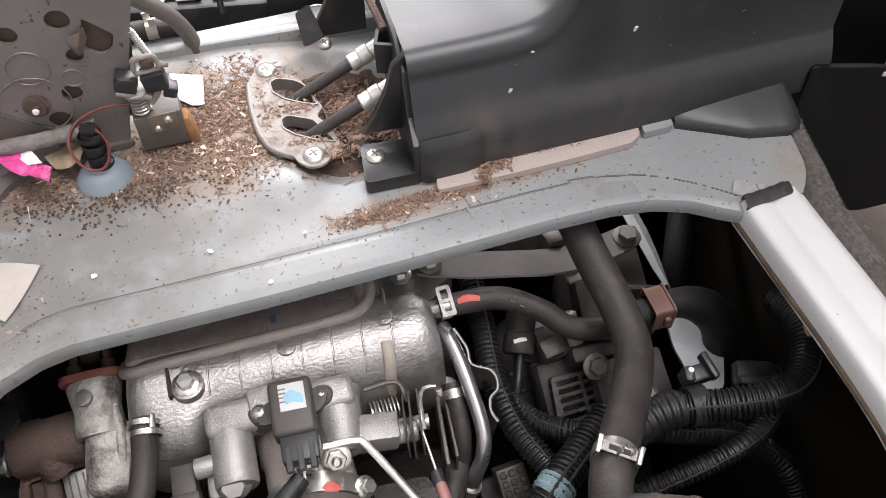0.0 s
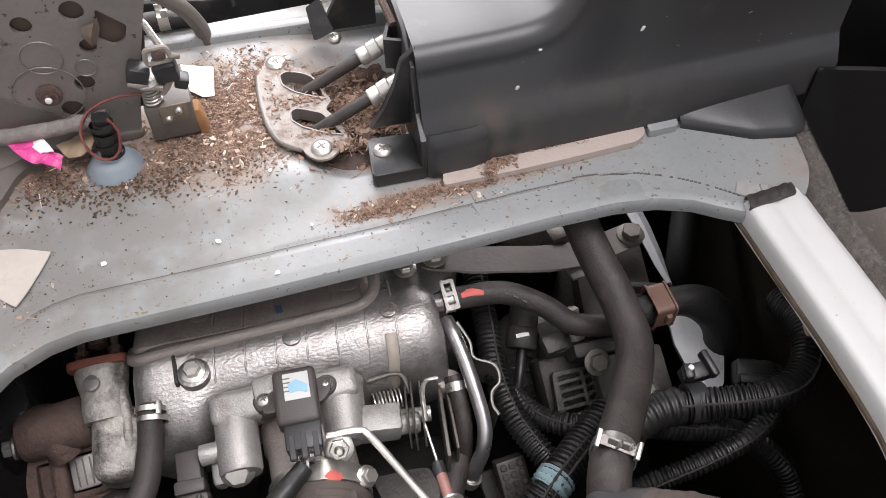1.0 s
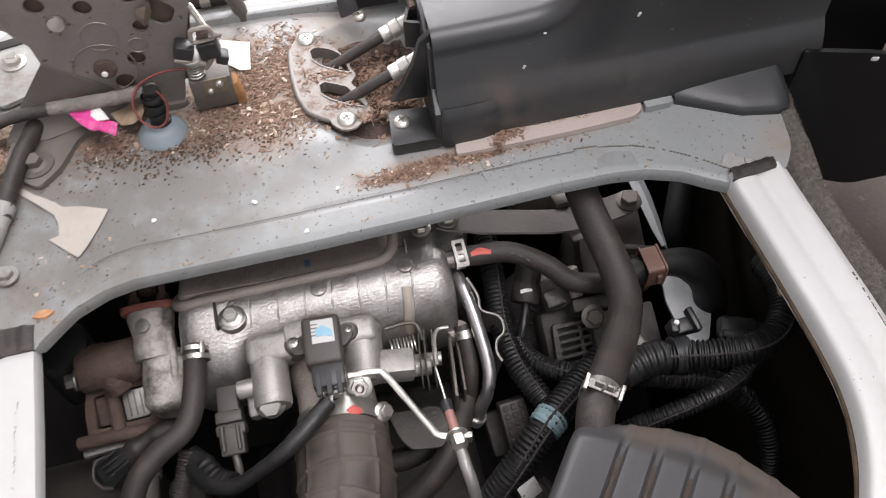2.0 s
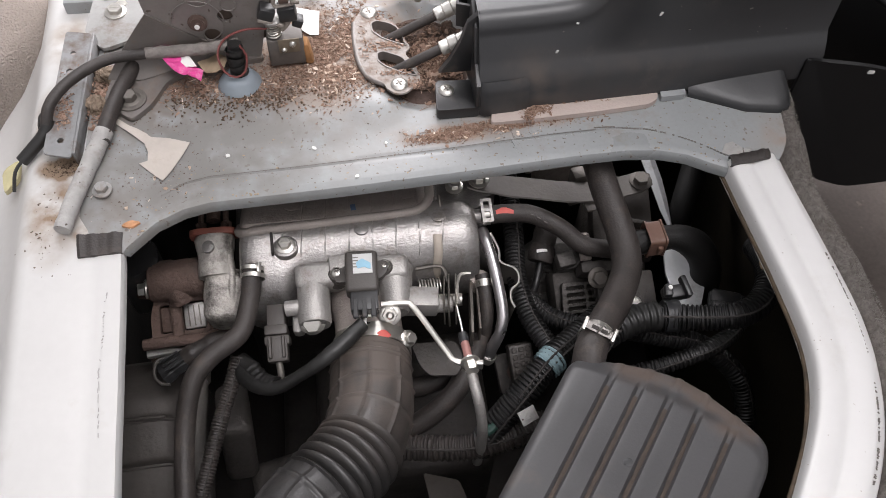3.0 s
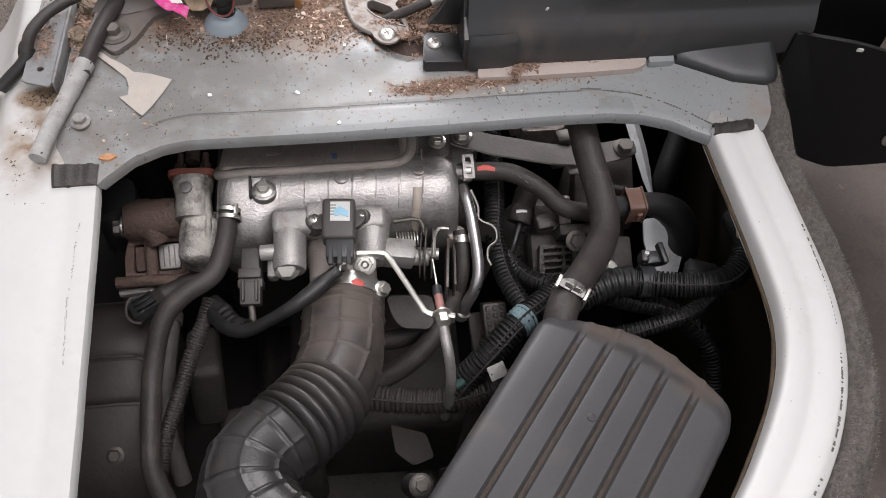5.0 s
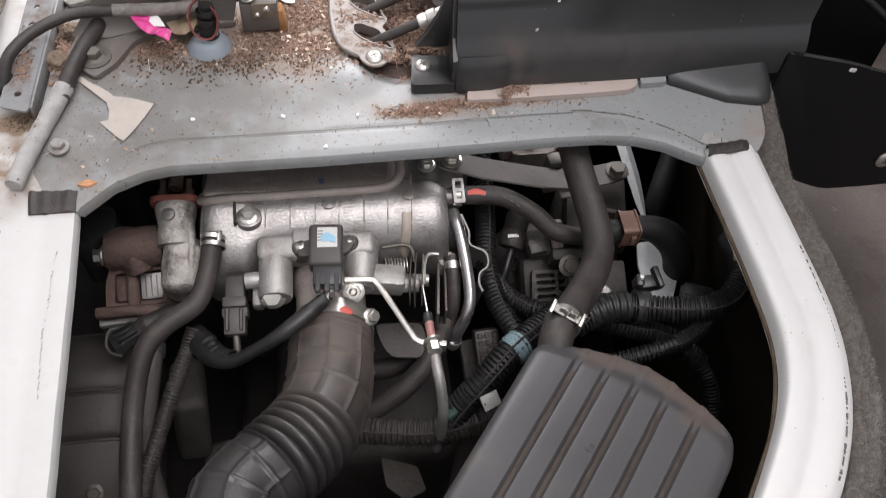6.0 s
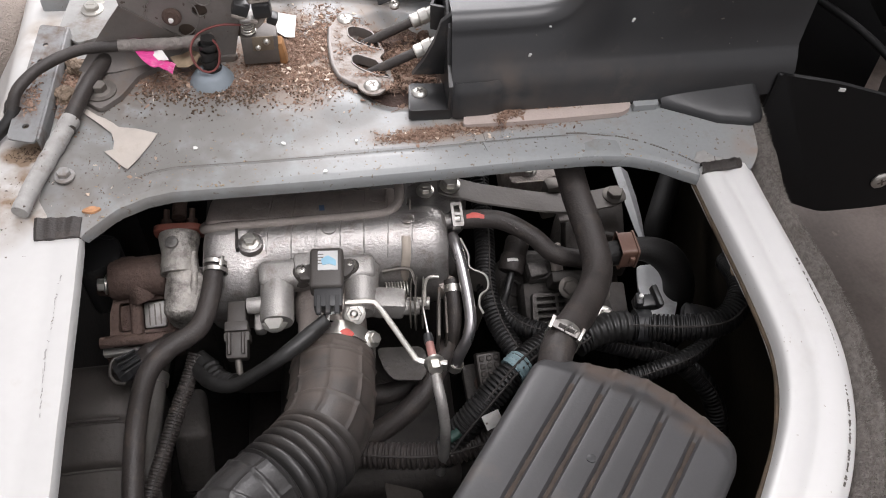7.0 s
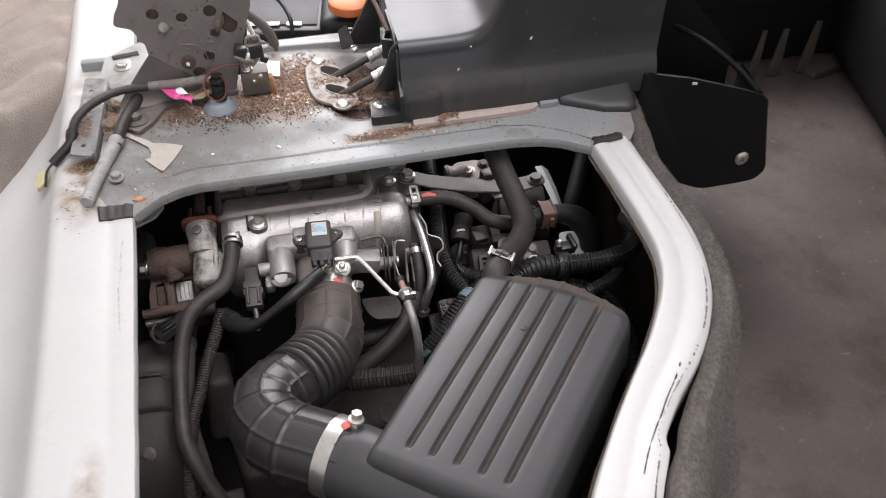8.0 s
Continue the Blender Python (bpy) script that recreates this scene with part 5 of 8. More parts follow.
for v in bm.verts:
    v.co += 0.004 * Vector((noise.noise(v.co * 45), noise.noise(v.co * 45 + Vector((9, 0, 0))), noise.noise(v.co * 60)))
part("lower_casting", smooth(bm), M_PIT, ev, "pale pitted casting with black stain")
part("rib", tube([(-0.158, 0.335, 0.180), (-0.155, 0.315, 0.176), (-0.156, 0.292, 0.165)], 0.004, 10), M_PIT, ev)
part("plug", lathe([(0.006, 0), (0.006, 0.003), (0, 0.004)], aim((-0.174, 0.338, 0.193), (-0.1, -0.2, 1)), 14), M_ALU, ev)
part("flange", slab(rounded([(-0.024, -0.016), (0.024, -0.016), (0.022, 0.016), (-0.022, 0.016)], 0.010), -0.003, 0.003, 0.001, aim((-0.171, 0.360, 0.183), (0, 0.92, 0.36))), M_GASKET, ev, "red-brown gasket flange")
for dx in (-0.012, 0.012):
    part("stud", lathe([(0.0055, 0), (0.0055, 0.007), (0.003, 0.008), (0.003, 0.018), (0, 0.018)], aim((-0.171 + dx, 0.363, 0.186), (0, 0.95, 0.3)), 10), M_RUSTY, ev)
part("outlet", tube([(-0.172, 0.374, 0.186), (-0.172, 0.40, 0.19), (-0.178, 0.43, 0.18)], 0.007, 14), M_RUSTY, ev)
rg = thing("solenoid_housing", (-0.21, 0.31, 0.08), "rusty brown cast housing bolted beside the valve", "housing")
part("drum", lathe([(0.0195, 0), (0.0205, 0.002), (0.0205, 0.020), (0.019, 0.023), (0.0195, 0.045), (0.017, 0.052), (0, 0.052)], aim((-0.237, 0.332, 0.150), (1, 0.02, 0.05)), 28), M_RUSTY, rg)
bolt((-0.240, 0.320, 0.158), (-1, -0.1, 0.15), 0.0065, 0.008, rg)
FR = pose(-0.2075, 0.3015, 0.128, 28, 0, 4) @ Matrix.Diagonal((1.04, 1.28, 1, 1))
part("frame", sheet(rounded([(-0.034, -0.020), (0.030, -0.020), (0.034, 0.0), (0.026, 0.022), (-0.026, 0.022), (-0.033, 0.004)], 0.006), [rounded([(-0.026, -0.010), (-0.013, -0.010), (-0.013, 0.012), (-0.024, 0.012)], 0.003), rounded([(-0.004, -0.010), (0.018, -0.010), (0.018, 0.012), (-0.004, 0.012)], 0.003)], FR, 0.012), M_RUSTY, rg)
part("window_block", rbox((0.020, 0.020, 0.008), FR @ pose(0.007, 0.001, -0.007), 0.002), M_ALUB, rg, "pale scored metal behind the opening")
part("window_block", rbox((0.012, 0.020, 0.008), FR @ pose(-0.019, 0.001, -0.010), 0.002), M_RUSTY, rg)
part("yoke", tube([tuple(FR @ Vector(p)) for p in ((-0.030, 0.020, 0.001), (-0.009, 0.0225, 0.003), (0.012, 0.022, 0.003), (0.030, 0.016, 0.001))], 0.0055, 12), M_RUSTY, rg)
part("web", rbox((0.011, 0.036, 0.011), FR @ pose(-0.0085, 0.0, 0.002), 0.004, 3), M_RUSTY, rg)
part("web", rbox((0.007, 0.034, 0.007), FR @ pose(0.0240, 0.0, 0.000), 0.003, 2), M_RUSTY, rg)
for k in range(3):
    part("score_line", rbox((0.0012, 0.016, 0.001), FR @ pose(0.002 + 0.005 * k, 0.001, -0.0028), 0.0002, 1), M_DULL, rg)
part("neck", tube([(-0.214, 0.322, 0.150), (-0.211, 0.318, 0.146), (-0.209, 0.314, 0.140)], 0.012, 14), M_RUSTY, rg)
part("base_plate", slab(rounded([(-0.250, 0.2800), (-0.174, 0.287), (-0.173, 0.279), (-0.249, 0.2715)], 0.0015), 0.105, 0.110, 0.001), M_ALUB, rg, "pale machined edge plate")
part("base", slab(rounded([(-0.250, 0.290), (-0.176, 0.296), (-0.178, 0.281), (-0.249, 0.2735)], 0.003), 0.086, 0.100, 0.0015), M_RUSTY, rg)
part("top_bar", tube([tuple(FR @ Vector(p)) for p in ((-0.040, 0.0245, -0.002), (-0.020, 0.0215, 0.004), (0.016, 0.0215, 0.004), (0.036, 0.0225, -0.002))], 0.0062, 12), M_RUSTY, rg)
part("bottom_bar", tube([tuple(FR @ Vector(p)) for p in ((-0.042, -0.016, 0.0), (-0.012, -0.0165, 0.004), (0.012, -0.0175, 0.004), (0.040, -0.015, 0.0))], 0.0058, 12), M_RUSTY, rg)
bolt((-0.241, 0.2690, 0.094), (0, -0.4, 0.9), 0.0045, 0.005, rg, M_DULL)
bolt((-0.176, 0.289, 0.108), (0, -0.3, 1), 0.005, 0.006, rg, M_STEEL)
part("lever", slab(rounded([(-0.245, 0.345), (-0.18, 0.365), (-0.18, 0.345), (-0.24, 0.325)], 0.006), 0.12, 0.136, 0.003), M_RUSTY, rg)

dm = thing("dark_moulding", (-0.25, 0.345, 0.10), "dull black plastic moulding behind the rusty housing", "moulding")
part("moulding", slab(rounded([(-0.274, 0.377), (-0.232, 0.3695), (-0.226, 0.3406), (-0.2546, 0.3243), (-0.2676, 0.330)], 0.008), 0.10, 0.170, 0.004), M_BLACKPL, dm)
part("moulding_rib", tube([(-0.268, 0.372, 0.170), (-0.236, 0.366, 0.1705)], 0.0022, 8), M_BLACKPL, dm)
pc = thing("plug_connector", (-0.215, 0.25, 0.08), "black ribbed connector plug lying over a rubber boot", "connector")
PLUG = [(-0.2326, 0.2529, 0.106), (-0.222, 0.2584, 0.11), (-0.2105, 0.2637, 0.113), (-0.196, 0.271, 0.118), (-0.1805, 0.2756, 0.121), (-0.1658, 0.2773, 0.118)]
part("shell", tube(PLUG[:3], lambda s: 0.0125 - 0.0014 * min(1.0, max(0.0, (s - 0.008) / 0.003)), 8, 0.0015, flat=0.8), M_BLACKPL, pc)
part("latch_loop", tube([tuple(Vector(PLUG[0]) + Vector(d)) for d in ((0.006, 0.014, 0.008), (-0.004, 0.012, 0.008), (-0.007, 0.004, 0.008), (-0.006, -0.006, 0.007), (0.000, -0.012, 0.004), (0.008, -0.013, 0.003))], 0.0016, 8), M_SENSOR, pc, "dusty latch loop")
for k in range(3):
    part("plug_rib", rbox((0.020, 0.0022, 0.004), pose(PLUG[1][0], PLUG[1][1], PLUG[1][2], 0, 0, 32) @ pose(0.0, -0.006 + 0.006 * k, 0.0102), 0.0008, 1), M_BLACKPL, pc)
part("taped_tail", tube(PLUG[2:], lambda s: 0.0092 + 0.0010 * math.sin(s * 210) + 0.0012 * noise.noise((s * 160, 2, 0)), 14, 0.0015), M_RUBBER, pc, "loosely wound dusty tape")
fz = [Vector(p) for p in ((-0.152, 0.238, 0.150), (-0.140, 0.226, 0.152), (-0.131, 0.212, 0.156), (-0.117, 0.202, 0.164))]
part("taped_tail", tube([tuple(p) for p in fz], lambda s: 0.0085 + 0.0014 * noise.noise((s * 260, 7, 0)), 12, 0.0012, flat=0.7), M_TAPE, pc, "frayed black tape")
inj = thing("idle_valve", (-0.11, 0.25, 0.11), "small dark grey valve with a plug and an aluminium stub", "valve")
part("body", rbox((0.017, 0.034, 0.026), pose(-0.114, 0.262, 0.165, 10), 0.002, 2), M_SENSOR, inj)
part("body_step", rbox((0.021, 0.010, 0.022), pose(-0.114, 0.252, 0.169, 10), 0.002, 2), M_SENSOR, inj)
part("stub", lathe([(0.0075, 0), (0.0075, 0.016), (0.006, 0.018), (0, 0.018)], aim((-0.104, 0.270, 0.180), (1, 0, 0.1)), 18), M_ALUB, inj)
part("stub_flange", rbox((0.011, 0.024, 0.016), pose(-0.094, 0.262, 0.166, 10), 0.004, 2), M_ALUB, inj)
part("plug", rbox((0.019, 0.022, 0.016), pose(-0.113, 0.233, 0.170, 20), 0.002, 2), M_SENSOR, inj, "dusty dark brown plug")
for k in (-1, 1):
    part("plug_rib", rbox((0.003, 0.020, 0.005), pose(-0.113 + 0.006 * k, 0.232, 0.179, 20), 0.0008, 1), M_SENSOR, inj)
part("plug_collar", rbox((0.023, 0.009, 0.018), pose(-0.113, 0.242, 0.171, 20), 0.002, 2), M_SENSOR, inj)
part("plug_tail", tube([(-0.113, 0.224, 0.166), (-0.112, 0.213, 0.160), (-0.113, 0.203, 0.15)], 0.0032, 10), M_DULL, inj)

M_GBOX = mat("brown_grey_casing", (0.075, 0.066, 0.060), 0.6, 0.2, 0.25, 34, 0.3, 200, dirt=(0.045, 0.038, 0.032), dirt_amt=0.2, dirt_scale=14)
gb = thing("gearbox_case", (-0.26, 0.2, -0.1), "smooth dusty brown-grey casing low at the side", "casing")
STEPS = [(0.306, 0.020), (0.298, 0.050), (0.286, 0.066), (0.268, 0.0745), (0.244, 0.0785), (0.2285, 0.0765), (0.2245, 0.0725), (0.2235, 0.0700), (0.2215, 0.0695), (0.2195, 0.0715), (0.200, 0.0690), (0.1860, 0.0655), (0.1825, 0.0615), (0.1815, 0.0560), (0.1795, 0.0555), (0.1775, 0.0575), (0.155, 0.050), (0.130, 0.036), (0.112, 0.010), (0.104, -0.040), (0.100, -0.120)]
rows = []
for x, drop in ((-0.325, 0.0), (-0.300, 0.0), (-0.275, 0.0), (-0.252, 0.0006), (-0.240, 0.0022), (-0.232, 0.006), (-0.227, 0.013), (-0.2245, 0.025), (-0.2235, 0.05), (-0.222, 0.16)):
    rows.append([(x + 0.012 * (0.306 - y), y + 0.05 * (x + 0.26), z - drop + 0.0012 * noise.noise((x * 60, y * 60, 0))) for y, z in STEPS])
part("casing", loft(rows), M_GBOX, gb)
part("casing_rib", tube([(-0.300, 0.222, 0.0728), (-0.262, 0.2235, 0.0730), (-0.238, 0.2245, 0.0705)], 0.0016, 8), M_GBOX, gb)
part("bracket", rbox((0.05, 0.014, 0.02), pose(-0.175, 0.07, 0.02, 0, 0, 4), 0.002), M_ENGINE, gb)
part("side_cover", rbox((0.034, 0.062, 0.10), pose(-0.178, 0.224, 0.012, -10, 6, 8), 0.010, 4), M_ENGINE, gb)
part("low_cover", rbox((0.10, 0.09, 0.12), pose(-0.115, 0.165, -0.085, -8, 0, 12), 0.014, 3), M_ENGINE, gb)
bolt((-0.255, 0.135, 0.039), (0, -0.5, 0.85), 0.006, 0.006, gb, M_DULL)
lp = thing("lower_hose", (-0.206, 0.2, 0.0), "dusty grey hose with a steel clamp beside the casing", "hose")
M_GREYHOSE = mat("dusty_grey_hose", (0.105, 0.096, 0.089), 0.6, var=0.25, scale=40, bump=0.2, bscale=300, dirt=(0.06, 0.05, 0.043), dirt_amt=0.2, dirt_scale=30)
part("hose", tube([(-0.203, 0.300, 0.066), (-0.2050, 0.275, 0.071), (-0.2055, 0.245, 0.072), (-0.2060, 0.194, 0.070), (-0.203, 0.150, 0.056), (-0.195, 0.115, 0.010)], 0.0088, 18), M_GREYHOSE, lp)
part("clamp", strap_ring((-0.2052, 0.2630, 0.0718), (0, 1, 0), 0.0092, 0.011, 0.0013, 26), M_STEEL, lp, "steel clamp band")
part("clamp_ear", rbox((0.004, 0.008, 0.008), pose(-0.2052, 0.263, 0.0842), 0.001), M_DULL, lp)

# ---- alternator and its mountings ----
AD = Vector((0.05, -0.62, 0.78)).normalized()
AP = Vector((0.196, 0.335, 0.06))
alt = thing("alternator", tuple(AP), "dusty grey alternator with slotted end cover", "alternator")
AM = aim(AP, AD)
part("case", lathe([(0.056, -0.06), (0.056, 0.0), (0.053, 0.010), (0.046, 0.018), (0.030, 0.022), (0, 0.022)], AM, 36), M_ALT, alt)
part("end_cap", lathe([(0.028, 0.018), (0.028, 0.034), (0.025, 0.038), (0.012, 0.039), (0, 0.039)], AM, 30), M_ENGINE, alt)
for k in range(18):
    a = 20 * k
    part("vent_fin", rbox((0.019, 0.0035, 0.006), AM @ pose(0, 0, 0.0175, 0, 0, a) @ pose(0.040, 0, 0, 0, 12, 0), 0.001, 1), M_ALT, alt)
vg = thing("vent_grille", (0.195, 0.275, 0.085), "grey slotted metal cover with rows of dark slots", "cover")
GM = pose(0.189, 0.282, 0.116, 30, 4, 4)
part("grille", sheet(rounded([(-0.021, -0.018), (0.021, -0.018), (0.022, 0.020), (-0.018, 0.022)], 0.004), [rounded([(x, -0.0145 + 0.0070 * k), (x + w, -0.0145 + 0.0070 * k), (x + w, -0.0103 + 0.0070 * k), (x, -0.0103 + 0.0070 * k)], 0.0012) for k in range(5) for x, w in ((-0.0145, 0.020), (0.0085, 0.007))], GM, 0.007), M_ALT, vg)
part("housing", rbox((0.05, 0.05, 0.03), GM @ pose(0, 0.01, -0.024), 0.006), M_ENGINE, vg)
part("top_block", rbox((0.038, 0.030, 0.026), pose(0.186, 0.330, 0.128, 20, 0, 4), 0.005, 2), M_ALT, vg)
part("top_block", rbox((0.020, 0.016, 0.014), pose(0.176, 0.318, 0.143, 20, 0, 10), 0.003, 2), M_ALT, vg)
bolt((0.203, 0.290, 0.149), (0.1, -0.6, 0.8), 0.0075, 0.007, vg, M_DULL)
part("side_plate", rbox((0.05, 0.012, 0.03), pose(0.212, 0.306, 0.140, 20), 0.003), M_ENGINE, vg)
bt = thing("terminal_boot", (0.155, 0.33, 0.10), "dark grey rubber terminal boot with a white mark", "rubber boot")
part("boot", lathe([(0.0115, 0), (0.0125, 0.004), (0.012, 0.018), (0.0135, 0.020), (0.0135, 0.034), (0.012, 0.036), (0, 0.036)], aim((0.163, 0.356, 0.147), (-0.32, -0.85, -0.42)), 22), M_RUBBER, bt)
part("white_mark", tube([(0.1475, 0.3290, 0.1478), (0.1525, 0.3285, 0.1492), (0.1580, 0.3290, 0.1480)], 0.0020, 8, flat=0.4), M_LABEL, bt, "white paint stroke")
part("wire", tube([(0.1535, 0.327, 0.131), (0.146, 0.308, 0.122), (0.139, 0.290, 0.122), (0.142, 0.274, 0.128)], 0.0042, 12), M_LOOM, bt)

st = thing("support_strap", (0.18, 0.38, 0.15), "flat dull steel strap bolted from plenum to bracket", "bracket")
path = spline([(0.080, 0.386, 0.1985), (0.100, 0.384, 0.1985), (0.120, 0.382, 0.192), (0.150, 0.3815, 0.184), (0.190, 0.379, 0.176), (0.225, 0.383, 0.168), (0.250, 0.392, 0.160), (0.285, 0.402, 0.156)], 0.006)
rows = []
for i, p in enumerate(path):
    w = 0.0140
    e = min(i, len(path) - 1 - i)
    w *= (0.55, 0.8, 0.95)[e] if e < 3 else 1
    rows.append([(p[0], p[1] + w, p[2]), (p[0], p[1] + w * 0.9, p[2] + 0.0012), (p[0], p[1], p[2] + 0.001), (p[0], p[1] - w * 0.9, p[2] + 0.0012), (p[0], p[1] - w, p[2])])
M_STRAP = mat("dull_brown_steel_strap", (0.135, 0.122, 0.112), 0.5, 0.3, 0.2, 40, 0.15, 260, dirt=(0.09, 0.06, 0.045), dirt_amt=0.15, dirt_scale=30)
part("strap", thicken(loft(rows), 0.003), M_STRAP, st)
bolt((0.272, 0.398, 0.160), (0, 0, 1), 0.0085, 0.007, st, M_DULL)
part("tab", rbox((0.020, 0.014, 0.003), pose(0.212, 0.366, 0.168, 0, 6, 10), 0.001), M_BRACKET, st)
part("post", rbox((0.016, 0.016, 0.05), pose(0.203, 0.402, 0.155, 0, 0, 10), 0.003), M_DULL, st)
cp = thing("compressor_bracket", (0.26, 0.36, 0.05), "dark brown mounting plate behind the hoses", "bracket")
part("plate", rbox((0.066, 0.10, 0.02), pose(0.248, 0.372, 0.132, -4, 6, -12), 0.004), M_MOUNT, cp)
part("body", rbox((0.07, 0.12, 0.12), pose(0.245, 0.37, 0.06, 0, 0, -12), 0.02, 3), M_MOUNT, cp)
part("spigot", lathe([(0.006, 0), (0.006, 0.02), (0.0075, 0.022), (0.0075, 0.026), (0.005, 0.028), (0, 0.028)], aim((0.198, 0.318, 0.140), (-0.1, 0.75, 0.6)), 16), M_ALUD, cp)
part("cross_tube", lathe([(0.010, 0), (0.010, 0.03), (0.0115, 0.031), (0.0115, 0.036), (0, 0.036)], aim((0.232, 0.316, 0.160), (1, 0.05, 0)), 20), M_DULL, cp)
bolt((0.226, 0.268, 0.142), (0, -0.5, 0.85), 0.007, 0.007, cp, M_DULL)
bolt((0.236, 0.285, 0.142), (0, -0.5, 0.85), 0.006, 0.007, cp, M_DULL)
part("lower_plate", rbox((0.06, 0.05, 0.01), pose(0.232, 0.276, 0.130, 20), 0.003), M_ENGINE, cp)
# pale inner panel seen past the bracket
M_INNER = mat("dirty_pale_panel", (0.58, 0.59, 0.60), 0.45, var=0.15, scale=40, dirt=(0.2, 0.17, 0.14), dirt_amt=0.2, dirt_scale=30)
bm = slab(rounded([(0.2925, 0.338), (0.310, 0.3390), (0.3255, 0.331), (0.3300, 0.316), (0.3292, 0.302), (0.3215, 0.284), (0.3110, 0.262), (0.2950, 0.262), (0.2880, 0.285), (0.2870, 0.310)], 0.004), 0.108, 0.112, 0.001)
solid("inner_panel", bm, M_INNER, "pale grey inner sheet-metal tab behind the hoses", "panel", kind="structure")
rows = [[(a, yy, zz), (a + w * 0.5, yy, zz + 0.001), (a + w, yy - 0.002, zz - 0.006)] for a, yy, zz, w in ((0.3000, 0.482, 0.112, 0.019), (0.3015, 0.44, 0.112, 0.018), (0.3030, 0.41, 0.111, 0.015), (0.3040, 0.392, 0.110, 0.012), (0.3070, 0.372, 0.109, 0.007))]
solid("inner_strip", thicken(loft(rows), 0.002), M_INNER, "pale grey edge of the inner sheet metal under the pan", "panel", kind="structure")
bolt((0.2305, 0.2550, 0.150), (0.1, -0.5, 0.85), 0.0060, 0.008, cp, M_STEEL)
part("stay_plate", slab(rounded([(0.218, 0.272), (0.240, 0.276), (0.244, 0.252), (0.224, 0.246)], 0.004), 0.140, 0.146, 0.001), M_ALT, cp)
part("rib", rbox((0.006, 0.06, 0.012), pose(0.246, 0.385, 0.147, -4, 6, -12), 0.002), M_MOUNT, cp)
part("rib", rbox((0.05, 0.006, 0.012), pose(0.262, 0.352, 0.145, -4, 6, -12), 0.002), M_MOUNT, cp)
rl = thing("loom_clip", (0.268, 0.25, 0.14), "small black plastic loom clip with a pale stud", "clip")
part("body", rbox((0.026, 0.013, 0.014), pose(0.268, 0.254, 0.168, 10, 0, 4), 0.002), M_BLACKPL, rl)
part("jaw", rbox((0.006, 0.022, 0.01), pose(0.276, 0.255, 0.176, 10, 0, 10), 0.002), M_BLACKPL, rl)
part("jaw", rbox((0.008, 0.012, 0.010), pose(0.258, 0.252, 0.176, 10, 0, -8), 0.002), M_BLACKPL, rl)
part("stud", lathe([(0.0022, 0), (0.0022, 0.003), (0, 0.0035)], pose(0.2585, 0.252, 0.181), 12), M_LABEL, rl)
pg = thing("side_plug", (0.33, 0.26, 0.10), "black connector by the side wall", "connector")
part("body", rbox((0.030, 0.02, 0.02), pose(0.332, 0.262, 0.125, 20, 0, -20), 0.003), M_BLACKPL, pg)
part("collar", rbox((0.036, 0.008, 0.024), pose(0.332, 0.252, 0.128, 20, 0, -20), 0.002), M_BLACKPL, pg)
hh = thing("heater_hose", (0.345, 0.40, 0.06), "thick black hose dropping behind the inner panel", "hose")
part("hose", tube([(0.385, 0.500, 0.150), (0.370, 0.469, 0.128), (0.351, 0.4335, 0.115), (0.332, 0.395, 0.100), (0.325, 0.370, 0.060)], 0.014, 18), M_ELBOW, hh)
# under the throttle: lower hoses and pieces in shade
lw = thing("coolant_hose", (0.03, 0.19, 0.05), "black rubber hose low beside the cable pipe", "hose")
part("hose", tube([(-0.01, 0.176, 0.088), (0.014, 0.180, 0.098), (0.044, 0.196, 0.113), (0.064, 0.222, 0.120), (0.078, 0.250, 0.120)], 0.0105, 18), M_RUBBER, lw)
lw2 = thing("coolant_hose", (0.03, 0.19, 0.05), "black rubber hose running under the throttle", "hose")
part("hose", tube([(-0.02, 0.225, 0.080), (0.02, 0.220, 0.09), (0.06, 0.232, 0.095)], 0.010, 16), M_RUBBER, lw2)
sh = thing("heat_shield", (0.025, 0.23, 0.11), "small dark sheet bracket under the lever", "bracket")
part("shield", slab(rounded([(0.0099, 0.2441), (0.0537, 0.2425), (0.0576, 0.2228), (0.0505, 0.2061), (0.0233, 0.209), (0.0158, 0.2204)], 0.005), 0.133, 0.1355, 0.0008), M_ALT, sh)
bx = thing("box_bracket", (0.04, 0.09, 0.05), "dark sheet bracket with a bolt beside the air cleaner", "bracket")
part("plate", slab(rounded([(0.0097, 0.1374), (0.043, 0.1264), (0.0496, 0.1029), (0.0297, 0.0956), (0.0134, 0.1095)], 0.003), 0.070, 0.073, 0.0008), M_MOUNT, bx)
part("bolt_pad", lathe([(0.0105, -0.05), (0.0105, 0.0), (0.009, 0.001), (0, 0.001)], aim((0.0305, 0.0537, 0.15), (0.1, -0.3, 0.95)), 22), M_ALT, bx)
bolt((0.0305, 0.0537, 0.1510), (0.1, -0.3, 0.95), 0.0058, 0.005, bx, M_DULL)
tg = thing("paper_tag", (0.10, 0.15, 0.12), "small pale tag stuck to the loom", "tag")
part("tag", rbox((0.020, 0.013, 0.0012), pose(0.1045, 0.148, 0.162, 25, 20, 30), 0.0003), M_GREYTAPE, tg)
sb = thing("lower_bracket", (0.14, 0.22, 0.05), "grimy bracket with a bolt under the looms", "bracket")
part("plate", rbox((0.035, 0.04, 0.01), pose(0.113, 0.232, 0.075, 25, 0, 6), 0.003), M_ENGINE, sb)
bolt((0.114, 0.228, 0.083), (0, -0.4, 0.9), 0.006, 0.006, sb, M_RUSTY)

